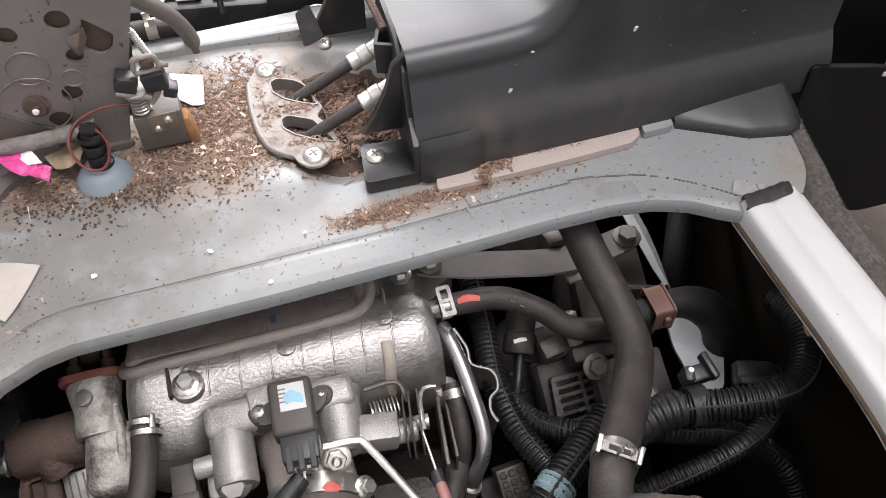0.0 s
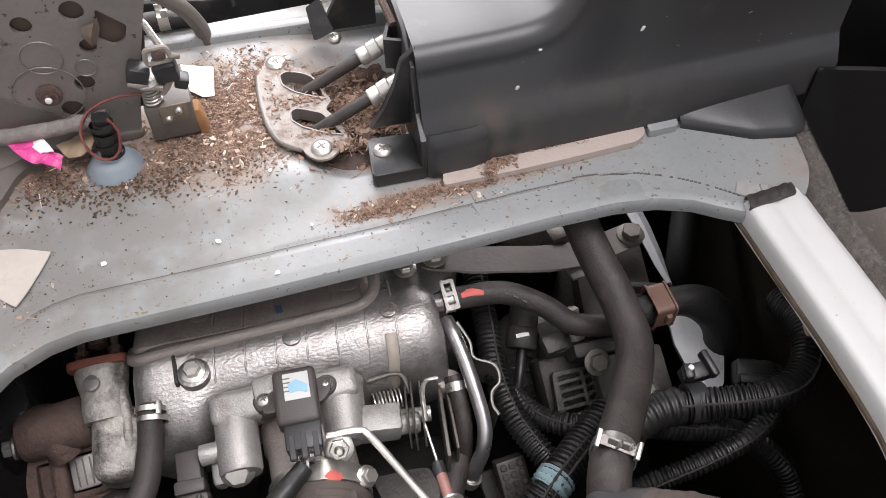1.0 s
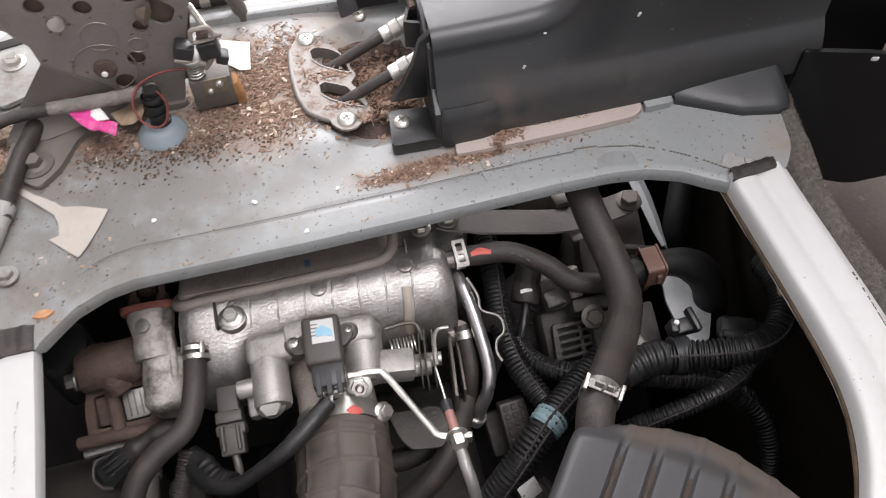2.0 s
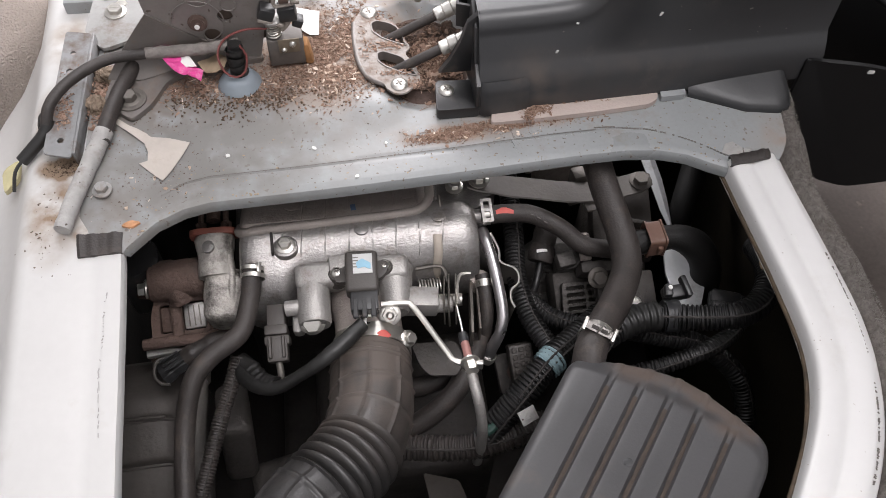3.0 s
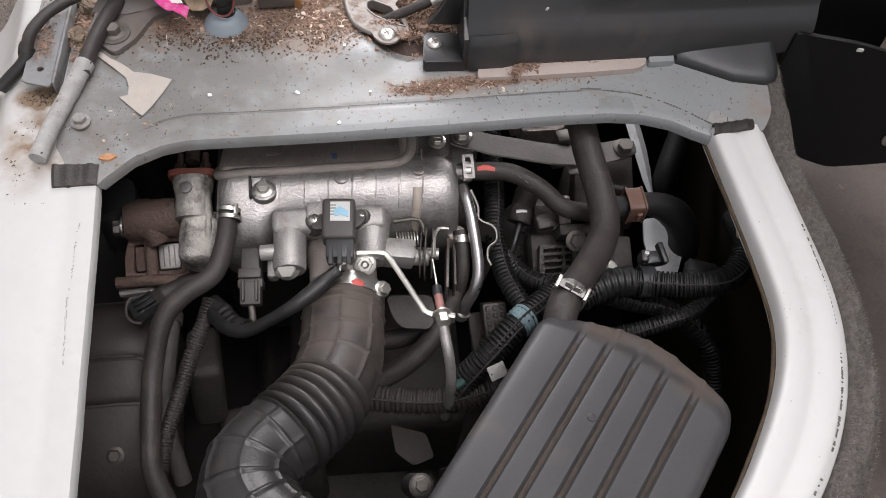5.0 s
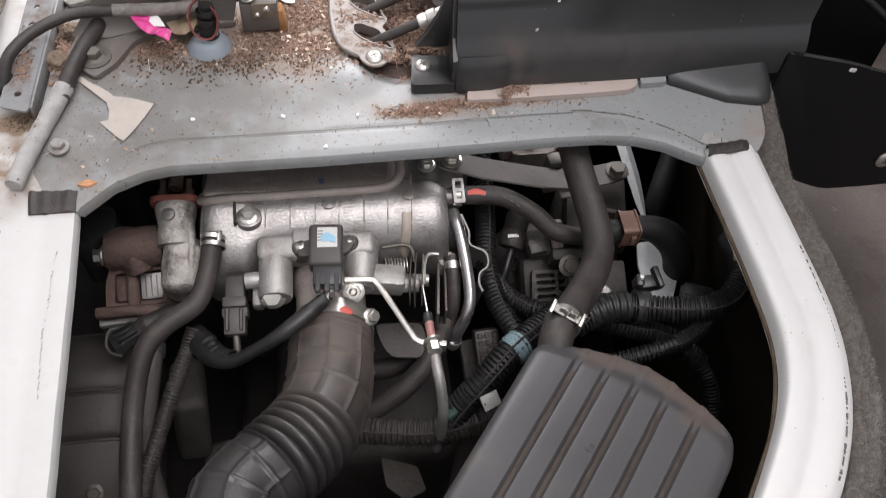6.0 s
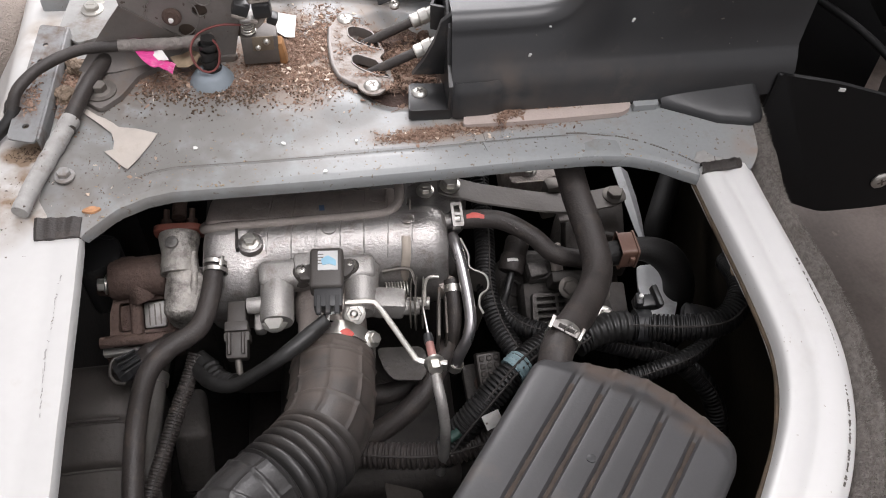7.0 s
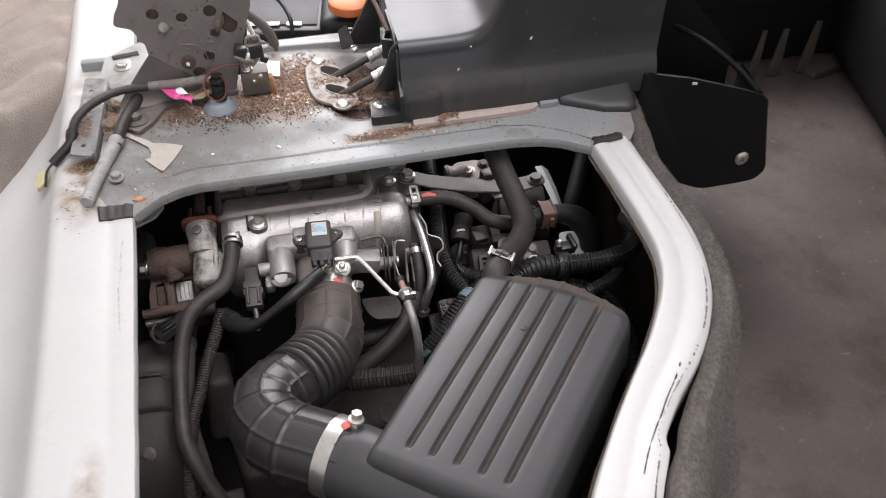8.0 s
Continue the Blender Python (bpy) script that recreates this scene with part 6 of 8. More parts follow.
wf = thing("waffle_block", (0.1186, 0.2254, 0.07), "dusty brown plastic block with a waffle-patterned face", "connector")
WM = pose(0.1186, 0.2254, 0.100, 35, 0, 6)
part("block", rbox((0.024, 0.046, 0.016), WM, 0.002), M_SENSOR, wf)
for i in range(3):
    for k in range(6):
        part("waffle_stud", rbox((0.0050, 0.0050, 0.003), WM @ pose(-0.007 + 0.007 * i, -0.018 + 0.0072 * k, 0.0085), 0.0008, 1), M_SENSOR, wf)
gt = thing("green_tape_end", (0.073, 0.1515, 0.12), "scrap of dark green tape on the loom", "tape")
part("tape", tube([(0.0690, 0.1495, 0.128), (0.0780, 0.1545, 0.131)], 0.0045, 12, flat=0.6), mat("dark_green_tape", (0.012, 0.045, 0.035), 0.55, var=0.4, scale=90, bump=0.4), gt)

solid("side_gusset", slab(rounded([(-0.2718, 0.3782), (-0.2549, 0.4023), (-0.2252, 0.4120), (-0.2142, 0.3953), (-0.2252, 0.3754), (-0.2515, 0.3591)], 0.004), 0.186, 0.190, 0.001), M_INNER, "pale grey folded gusset under the pan corner", "gusset", kind="structure")

# ---- console: end bracket, feet, screws, specks ----
part("end_web", slab([(0.058, 0.293), (0.093, 0.293), (0.0935, 0.362), (0.083, 0.352), (0.0775, 0.330), (0.070, 0.310)], -0.003, 0.003, 0.001, pose(0, 0.448, 0, 90, 0, 0)), M_BLACKPL, console, "curved stiffening web")
part("end_wall", slab([(0.409, 0.272), (0.470, 0.272), (0.520, 0.300), (0.530, 0.360), (0.470, 0.362), (0.440, 0.350), (0.428, 0.318), (0.409, 0.308)], -0.002, 0.002, 0.001, pose(0.0905, 0, 0, 90, 0, 90)), M_BLACKPL, console)
rows = []
for x in np.linspace(0.0935, 0.1385, 14):
    e = min(1.0, (x - 0.0935) / 0.003, (0.1385 - x) / 0.012)
    y = float(np.interp(x, [0.092, 0.3, 0.43], [0.409, 0.419, 0.425])) - 0.0024 * e
    rows.append([(x, y - 0.001, 0.272), (x, y, 0.296), (x, y + 0.0022, 0.3025), (x, y + 0.0062, 0.3085)])
part("lower_step", thicken(loft(rows), 0.001), M_CONSOLE, console, "dusty lower step of the cover")
part("foot", slab(rounded([(0.052, 0.4085), (0.094, 0.4085), (0.094, 0.445), (0.055, 0.447)], 0.003), 0.2695, 0.2815, 0.0015), M_BLACKPL, console, "screwed-down foot")
screw((0.064, 0.433, 0.2820), (0, 0, 1), 0.0075, console, "foot_screw")
part("socket", sheet(rounded([(-0.008, -0.008), (0.008, -0.008), (0.008, 0.008), (-0.008, 0.008)], 0.001, 2), [[(-0.0055, -0.0055), (0.0055, -0.0055), (0.0055, 0.0055), (-0.0055, 0.0055)]], pose(0.086, 0.478, 0.352, 8, 0, -20), 0.03), M_BLACKPL, console, "open square socket")
part("rib_strip", tube([(0.086, 0.484, 0.354), (0.078, 0.53, 0.366), (0.070, 0.575, 0.375)], 0.003, 8), M_RUSTY, console)
part("rear_web", slab([(0.040, 0.0), (0.088, 0.0), (0.088, 0.075), (0.080, 0.08)], -0.003, 0.003, 0.001, pose(0, 0.578, 0.285, 90, 0, 0)), M_BLACKPL, console, "second triangular web")
part("rear_foot", sheet(rounded([(-0.010, -0.012), (0.010, -0.012), (0.006, 0.018), (-0.008, 0.016)], 0.002), (), pose(0.040, 0.572, 0.298, 40, -30, -14), 0.002), M_BLACKPL, console)
screw((0.050, 0.562, 0.288), (0, -0.4, 1), 0.006, console, "foot_screw")
for x, y, z, w, h in ((0.255, 0.4335, 0.357, 0.003, 0.011), (0.164, 0.4285, 0.327, 0.003, 0.005), (0.18, 0.433, 0.355, 0.003, 0.002), (0.31, 0.44, 0.365, 0.002, 0.002), (0.355, 0.444, 0.375, 0.005, 0.002)):
    part("paint_speck", rbox((w * 0.8, 0.0008, h * 0.9), pose(x, y - 0.0012, z, 10, 15, 0), 0.0003), M_LABEL, console)

rng = random.Random(77)
for _ in range(22):
    x, z = rng.uniform(0.11, 0.40), rng.uniform(0.325, 0.42)
    y = float(np.interp(x, [0.092, 0.3, 0.43], [0.409, 0.419, 0.425])) + 0.0122 + 0.012 * min(1.0, max(0.0, (z - 0.322) / (0.024 if x < 0.22 else 0.24)))
    a = rng.uniform(-35, 35)
    if x < 0.24 and z > 0.345:
        continue
    s = rng.uniform(0.0008, 0.0035)
    part("scuff", rbox((s, 0.0008, 0.0005), pose(x, y - 0.0002, z, 0, a, 2), 0), M_DULL, console)

# ---- corner trim, foam strip, seam plates, tapes ----
rows = []
for x in np.linspace(0.2985, 0.398, 30):
    yf = float(np.interp(x, [0.2985, 0.349, 0.381, 0.391, 0.398], [0.4135, 0.3885, 0.3835, 0.3865, 0.396]))
    zb = 0.2815 + 0.007 * (x - 0.2985) / 0.1
    dx = min(1.0, max(0.0, (0.398 - x) / 0.006))
    k = math.sqrt(1 - (1 - dx) ** 2)
    yb = 0.427
    rows.append([(x, yf, 0.262), (x, yf, 0.262 + 0.009 * k), (x, yf + 0.0015, 0.262 + 0.0125 * k), (x, yf + 0.0045, 0.262 + 0.0145 * k)] + [(x, yf + 0.0045 + (yb - yf - 0.0045) * t, 0.262 + (0.0145 + (zb - 0.2765) * t ** 0.8) * k) for t in np.linspace(0.15, 1, 8)] + [(x, yb, 0.262)])
bm = loft(rows)
solid("corner_trim", bm, M_DARKPL, "dark grey moulded plastic corner trim beside the carpet", "trim piece")
fo = thing("foam_strip", (0.19, 0.405, 0.268), "pinkish beige foam sealing strip under the console, grubby", "foam strip")
part("strip", slab(rounded([(0.1017, 0.3945), (0.1582, 0.3962), (0.2100, 0.3992), (0.2571, 0.4030), (0.2670, 0.4100), (0.2690, 0.4250), (0.1538, 0.4167), (0.1052, 0.4120)], 0.004), 0.2685, 0.2745, 0.001), M_FOAM, fo)
se2 = thing("seam_plate", (0.28, 0.415, 0.267), "small grey metal tab between foam and corner trim", "plate")
part("plate", slab(rounded([(0.270, 0.4095), (0.295, 0.411), (0.297, 0.428), (0.272, 0.426)], 0.002), 0.2685, 0.2755, 0.001), M_PAN, se2)
def strip_tape(corners, z, name, material, label):
    rows = []
    a, b, c, d = [Vector((x, y, z)) for x, y in corners]
    for i in range(15):
        t = i / 14
        p, q = a.lerp(b, t), d.lerp(c, t)
        w = 0.0012 * noise.noise((t * 9, z * 50, 0)) + 0.0008 * math.sin(t * 25)
        rows.append([p + Vector((0, 0, -0.004)), p + Vector((0, 0, w)), p.lerp(q, 0.5) + Vector((0, 0, 0.0012 + w)), q + Vector((0, 0, w)), q + Vector((0, 0, -0.004))])
    return solid(name, thicken(loft(rows), 0.001), material, label, "tape")
strip_tape([(0.3135, 0.3325), (0.353, 0.3375), (0.352, 0.3275), (0.3125, 0.3215)], 0.2745, "tape_strip", M_RUBBER, "crumpled dark brown tape over the rim joint")
strip_tape([(-0.2675, 0.309), (-0.2295, 0.3085), (-0.2285, 0.2875), (-0.2640, 0.2855)], 0.2705, "foam_pad", M_RUBBER, "worn dark foam pad on the pan corner")
solid("torn_patch", slab([(0.310, 0.340), (0.3163, 0.350), (0.324, 0.352), (0.331, 0.343), (0.338, 0.341), (0.334, 0.336), (0.318, 0.334)], 0.2690, 0.2706, 0.0003), M_GREYTAPE, "torn tan paper patch by the rim joint", "patch")
solid("glue_dab", slab(rounded([(-0.232, 0.3145), (-0.224, 0.3195), (-0.214, 0.3170), (-0.222, 0.3115)], 0.003), 0.2675, 0.2710, 0.001), mat("orange_glue", (0.55, 0.28, 0.14), 0.6, var=0.4, scale=120), "orange-brown glue dab on the pan corner", "glue")

# ---- cable guide plate with the two brake cables ----
gp = thing("cable_guide", (0.02, 0.5, 0.262), "curved tan-grey steel guide plate with two slots", "guide plate")
OUT = rounded([(-0.0091, 0.5563), (-0.0038, 0.5621), (0.0043, 0.5599), (0.0094, 0.5471), (0.0236, 0.5348), (0.028, 0.5198), (0.0363, 0.4974), (0.0295, 0.4893), (0.0379, 0.4743), (0.042, 0.4545), (0.0356, 0.4458), (0.0267, 0.4363), (0.0161, 0.4357), (0.0081, 0.4437), (0.006, 0.4514), (-0.0018, 0.4559), (-0.01, 0.4641), (-0.0156, 0.4792), (-0.0178, 0.4956), (-0.0188, 0.5188), (-0.0177, 0.5389)], 0.004, 4)
SLOTS = [rounded([(-0.0009, 0.5358), (0.006, 0.5395), (0.0189, 0.5339), (0.026, 0.5272), (0.0335, 0.4994), (0.023, 0.5036), (0.0088, 0.5127), (0.0, 0.5231)], 0.003, 3), rounded([(0.0022, 0.4921), (0.0084, 0.495), (0.0266, 0.485), (0.0347, 0.4688), (0.0398, 0.4563), (0.0248, 0.4621), (0.0093, 0.4725), (0.0016, 0.4821)], 0.003, 3)]
part("plate", sheet(OUT, SLOTS, pose(0, 0, 0.2795), 0.0022), mat("tan_grey_steel", (0.315, 0.285, 0.262), 0.55, 0.05, 0.25, 40, 0.25, 300, dirt=(0.17, 0.115, 0.085), dirt_amt=0.62, dirt_scale=75, spec=0.35), gp)
part("rolled_edge", tube([(-0.0172, 0.540, 0.2772), (-0.0183, 0.5188, 0.2772), (-0.0173, 0.4956, 0.2772), (-0.0150, 0.4795, 0.2772), (-0.0094, 0.4648, 0.277), (-0.0012, 0.4567, 0.277), (0.0066, 0.4520, 0.277)], 0.0026, 12), M_BRACKET, gp)
for loop in SLOTS:
    part("slot_flange", thicken(loft([[(x, y, 0.2806) for x, y in loop], [(x, y, 0.2690) for x, y in loop]], close=True), 0.0011), M_BRACKET, gp)
screw((0.0205, 0.4479, 0.2797), (0, 0, 1), 0.0085, gp)
screw((-0.0011, 0.5517, 0.2797), (0, 0, 1), 0.0085, gp)
solid("tunnel_floor", rbox((0.11, 0.14, 0.004), pose(0.06, 0.505, 0.258), 0.001), M_RUSTY, "rusty dirt-filled floor of the cable opening", "floor", kind="structure")
for a, b in (((0.002, 0.5135, 0.2690), (0.088, 0.526, 0.306)), ((0.006, 0.470, 0.2690), (0.086, 0.479, 0.304))):
    bc = thing("brake_cable", a, "black sheathed brake cable with a crimped steel ferrule", "cable", "brake cables")
    A, B = Vector(a), Vector(b)
    part("sheath", tube([A - (B - A) * 0.1, A, A.lerp(B, 0.5) + Vector((0, -0.001, 0.001)), A.lerp(B, 0.8)], 0.0048, 16), M_RUBBER, bc)
    q = A.lerp(B, 0.72)
    part("ferrule", lathe([(0.0062, 0), (0.0072, 0.001), (0.0072, 0.008), (0.0066, 0.009), (0.0078, 0.010), (0.0078, 0.018), (0.0066, 0.019), (0.0066, 0.027), (0.0074, 0.028), (0.0074, 0.033), (0, 0.033)], aim(q, B - A), 20), mat("bright_zinc", (0.72, 0.70, 0.66), 0.38, 0.7, 0.12, 70, 0.1, 260), bc, "crimped bright steel ferrule")
rows = []
for i in range(30):
    t = i / 29
    rows.append([(0.000 + 0.092 * u, 0.455 + 0.095 * t, 0.2640 + 0.006 * noise.noise((u * 7, t * 7, 4)) + 0.0035 * noise.noise((u * 22, t * 22, 1))) for u in np.linspace(0, 1, 30)])
solid("nest_fill", thicken(loft(rows), 0.002), mat("matted_brown_fibres", (0.13, 0.085, 0.065), 0.95, var=0.5, scale=160, bump=1.0, bscale=500, dist=0.004), "matted brown fibres filling the cable opening", "debris", kind="stuff")

# ---- handbrake bracket ----
# bracket brown toned down, since the foot's upward face catches more light
M_FOOT = mat("dimmed_dusty_brown_foot", (0.142, 0.127, 0.117), 0.5, 0.25, 0.16, 24, 0.12, 260, dirt=(0.16, 0.115, 0.085), dirt_amt=0.25, dirt_scale=40)
hb = thing("handbrake_bracket", (-0.17, 0.49, 0.272), "brown-grey steel handbrake bracket plate with round holes", "bracket")
PL = pose(0, 0.497, 0, 90, 0, 0)
plate_out = rounded([(-0.2045, 0.330), (-0.2067, 0.3602), (-0.214, 0.370), (-0.218, 0.378), (-0.2368, 0.3833), (-0.233, 0.398), (-0.2262, 0.408), (-0.221, 0.425), (-0.16, 0.45), (-0.085, 0.46), (-0.076, 0.40), (-0.098, 0.33), (-0.110, 0.280), (-0.16, 0.2765), (-0.20, 0.2765)], 0.005)
holes = [circle(x, z, r) for x, z, r in ((-0.1244, 0.3935, 0.0078), (-0.158, 0.3878, 0.0068), (-0.1229, 0.3645, 0.0058), (-0.1348, 0.334, 0.0070), (-0.150, 0.3119, 0.0080), (-0.19, 0.395, 0.0072))]
holes.append(rounded([(-0.1103, 0.3925), (-0.0939, 0.3765), (-0.0975, 0.3665), (-0.1013, 0.3630), (-0.1069, 0.3620), (-0.1158, 0.3690)], 0.0025))
part("plate", sheet(plate_out, holes, PL, 0.003), M_BRACKET, hb)
for x, z, r in ((-0.1552, 0.3604, 0.0135), (-0.1607, 0.3290, 0.024), (-0.1300, 0.3470, 0.0070)):
    part("pressed_ring", tube([(x + r * math.cos(a), 0.4965, z + r * math.sin(a)) for a in np.linspace(0, 2 * math.pi, 25)], 0.0006, 6, 0.003), M_BRACKET, hb)
part("rivet", lathe([(0.009, 0), (0.009, 0.001), (0.0065, 0.002), (0.0065, 0.004), (0.003, 0.004), (0.0028, 0.007), (0, 0.007)], aim((-0.1607, 0.496, 0.329), (0, -1, 0.1)), 20), M_RUSTY, hb)
part("rivet_pin", lathe([(0.0026, 0), (0.002, 0.0015), (0, 0.002)], aim((-0.1607, 0.4892, 0.3297), (0, -1, 0.1)), 12), M_LABEL, hb)
part("rivet", lathe([(0.0065, 0), (0.006, 0.003), (0, 0.004)], aim((-0.180, 0.496, 0.379), (0, -1, 0.1)), 16), M_STEEL, hb)
part("base_wing", slab(rounded([(-0.222, 0.530), (-0.240, 0.5136), (-0.2513, 0.4744), (-0.255, 0.4491), (-0.2273, 0.4253), (-0.2109, 0.4427), (-0.1979, 0.4711), (-0.1719, 0.4893), (-0.108, 0.494), (-0.108, 0.502), (-0.20, 0.520)], 0.006), 0.2765, 0.2825, 0.002), mat("dusty_brown_base", (0.165, 0.148, 0.137), 0.55, 0.2, 0.2, 40, 0.15, 240, dirt=(0.17, 0.12, 0.085), dirt_amt=0.35, dirt_scale=40), hb)
rows = []
for t in (0.0, 0.12, 0.3, 0.45, 0.6, 0.72, 0.82, 0.9, 0.96, 1.0):
    rows.append([tuple(Vector(a) * (1 - t) + Vector(b) * t + Vector((0, (c[1] - a[1]) * t ** 3 + (a[1] - b[1]) * t, 0))) for a, b, c in (
        ((-0.2050, 0.4968, 0.343), (-0.2525, 0.477, 0.2845), (-0.2525, 0.477, 0)), ((-0.196, 0.4968, 0.336), (-0.237, 0.4745, 0.2830), (0, 0.4745, 0)), ((-0.186, 0.4968, 0.328), (-0.220, 0.4760, 0.2822), (0, 0.4760, 0)),
        ((-0.170, 0.4968, 0.316), (-0.197, 0.4838, 0.2835), (0, 0.4838, 0)), ((-0.150, 0.4968, 0.302), (-0.165, 0.4920, 0.2820), (0, 0.4920, 0)))])
part("foot_plate", thicken(loft(rows), 0.002), M_FOOT, hb, "flared brown-grey foot of the plate")
part("torn_scrap", thicken(loft([[(-0.1099, 0.4925, 0.3895), (-0.1122, 0.4905, 0.3875), (-0.1136, 0.492, 0.3850)], [(-0.1103, 0.4915, 0.3813), (-0.115, 0.4885, 0.3815), (-0.1212, 0.4925, 0.3835)], [(-0.1138, 0.4920, 0.3740), (-0.1175, 0.4890, 0.3755), (-0.1226, 0.4920, 0.3774)], [(-0.1160, 0.4925, 0.3695), (-0.1185, 0.4905, 0.3690), (-0.1204, 0.4925, 0.3705)]]), 0.0006), mat("brown_torn_paper", (0.15, 0.112, 0.088), 0.9, var=0.3, scale=90, bump=0.6), hb, "torn brown scrap caught in the opening")
part("rear_cheek", slab(rounded([(-0.195, 0.30), (-0.200, 0.36), (-0.205, 0.40), (-0.20, 0.44), (-0.085, 0.45), (-0.082, 0.38), (-0.10, 0.30)], 0.004), -0.002, 0.002, 0, pose(0, 0.5045, 0, 90, 0, 0)), mat("dark_brown_cheek", (0.12, 0.088, 0.070), 0.8, 0.2, 0.3, 40), hb, "dark rusty second plate behind")
part("teeth", tube([(-0.0846 + 0.00028 * k + 0.0016 * (k % 2), 0.499, 0.376 - 0.00100 * k) for k in range(25)], 0.0022, 6, 0.001), M_STEEL, hb, "bright ratchet teeth")
part("lever_arm", tube([(-0.125, 0.575, 0.385), (-0.100, 0.582, 0.356), (-0.083, 0.590, 0.335), (-0.066, 0.597, 0.312), (-0.057, 0.600, 0.290), (-0.0545, 0.600, 0.272)], 0.0095, 12, flat=0.7), M_STRAP, hb, "curved dark lever arm")
bolt((-0.230, 0.450, 0.2835), (0, 0, 1), 0.0066, 0.008, hb, M_DULL)
part("washer", lathe([(0.0145, 0), (0.0145, 0.0015), (0.007, 0.0016)], pose(-0.230, 0.450, 0.2825), 24), M_DULL, hb)

sw = thing("brake_switch", (-0.085, 0.49, 0.272), "dirty lever switch with spring plunger on a metal block", "switch")
part("block", rbox((0.034, 0.022, 0.032), pose(-0.084, 0.494, 0.297, 0, 0, 4), 0.002), M_STRAP, sw)
part("brass_plate", rbox((0.020, 0.0014, 0.016), pose(-0.080, 0.4825, 0.306, 0, 0, 4), 0.0004), mat("tarnished_brass", (0.19, 0.155, 0.115), 0.6, 0.4, 0.25, 60), sw)
screw((-0.0765, 0.4818, 0.3085), (0, -1, 0.1), 0.0034, sw)
screw((-0.085, 0.4818, 0.302), (0, -1, 0.1), 0.0028, sw)
coil = [(-0.0925 + 0.0062 * math.cos(k * 0.55), 0.489 + 0.0062 * math.sin(k * 0.55), 0.314 + 0.016 * k / 60) for k in range(60)]
part("spring", tube(coil, 0.0009, 6, 0.002), M_STEEL, sw)
part("plunger", lathe([(0.0045, 0), (0.0045, 0.02), (0.009, 0.021), (0.009, 0.023), (0.006, 0.024), (0, 0.024)], pose(-0.0925, 0.489, 0.311), 16), M_ALUB, sw)
M_SWITCH = mat("dusty_pale_switch_plastic", (0.30, 0.265, 0.235), 0.6, var=0.3, scale=90, bump=0.3, bscale=300, dirt=(0.10, 0.075, 0.06), dirt_amt=0.4, dirt_scale=70)
part("switch_body", rbox((0.0150, 0.014, 0.0125), pose(-0.0963, 0.489, 0.3425, 0, 22, 0), 0.002), M_BLACKPL, sw)
part("collar", rbox((0.024, 0.015, 0.0035), pose(-0.0935, 0.489, 0.3340, 0, 22, 0), 0.001), M_SWITCH, sw, "dusty pale collar")
part("switch_body", rbox((0.0165, 0.014, 0.0150), pose(-0.0775, 0.490, 0.3405, 0, -6, 0), 0.002), M_BLACKPL, sw)
part("switch_body", rbox((0.0095, 0.012, 0.0085), pose(-0.0690, 0.489, 0.3300, 0, 24, 0), 0.0015), M_BLACKPL, sw)
part("latch", tube([tuple(pose(-0.0800, 0.4885, 0.3545, 0, -6, 0) @ Vector((x, 0, z))) for x, z in rounded([(-0.0090, -0.0058), (0.0085, -0.0058), (0.0078, 0.0062), (-0.0068, 0.0066)], 0.003, 4) + [(-0.0090, -0.0020)]], 0.0019, 8, 0.002), M_SWITCH, sw, "dusty latch loop")
part("latch_core", rbox((0.009, 0.008, 0.0055), pose(-0.0790, 0.4905, 0.3545, 0, -6, 0), 0.001), M_RUSTY, sw)
part("latch_tip", tube([(-0.0725, 0.489, 0.3535), (-0.0690, 0.489, 0.3520), (-0.0655, 0.489, 0.3505)], lambda s: 0.0028 - 0.15 * s, 10, 0.001), M_SWITCH, sw)
part("switch_stem", tube([(-0.0850, 0.4885, 0.3215), (-0.0800, 0.488, 0.3275), (-0.0770, 0.488, 0.3330)], 0.0030, 10), M_SWITCH, sw)
part("rust_tail", rbox((0.008, 0.014, 0.026), pose(-0.0645, 0.492, 0.290, 0, -8, 0), 0.003), mat("orange_rust", (0.30, 0.15, 0.06), 0.9, 0, 0.3, 90), sw)

# ---- grommet with plug, cord and taped bundle ----
gr = thing("rubber_grommet", (-0.131, 0.470, 0.272), "pale grey-blue rubber grommet cone with a black plug", "grommet")
part("cone", lathe([(0.0215, 0.0), (0.0215, 0.003), (0.019, 0.007), (0.0155, 0.012), (0.012, 0.015), (0.008, 0.016), (0, 0.016)], pose(-0.131, 0.468, 0.2725), 28), M_GROMMET, gr)
part("plug", tube([(-0.1300, 0.4690, 0.281), (-0.1298, 0.4705, 0.292), (-0.1290, 0.4720, 0.306), (-0.1283, 0.4730, 0.322)], lambda s: 0.0077 + 0.0013 * noise.noise((s * 190, 0, 0)) - 0.0012 * (s > 0.036), 14, 0.0012, flat=0.9), M_TAPE, gr, "connector wound in wrinkled shiny black tape")
for z, q in ((0.289, 12), (0.298, -16), (0.308, 10), (0.316, -8)):
    part("tape_fold", strap_ring((-0.1292, 0.4708, z), (0.1 * q / 10, 0.15, 1), 0.0080, 0.0035, 0.0007, 20), M_TAPE, gr)
part("red_wire", tube([(-0.124, 0.470, 0.322), (-0.119, 0.467, 0.312), (-0.122, 0.461, 0.298), (-0.131, 0.459, 0.293), (-0.141, 0.463, 0.297), (-0.146, 0.474, 0.308), (-0.138, 0.484, 0.318), (-0.118, 0.488, 0.324), (-0.095, 0.486, 0.325)], 0.0011, 8), M_REDW, gr, "thin red-brown wire loop")
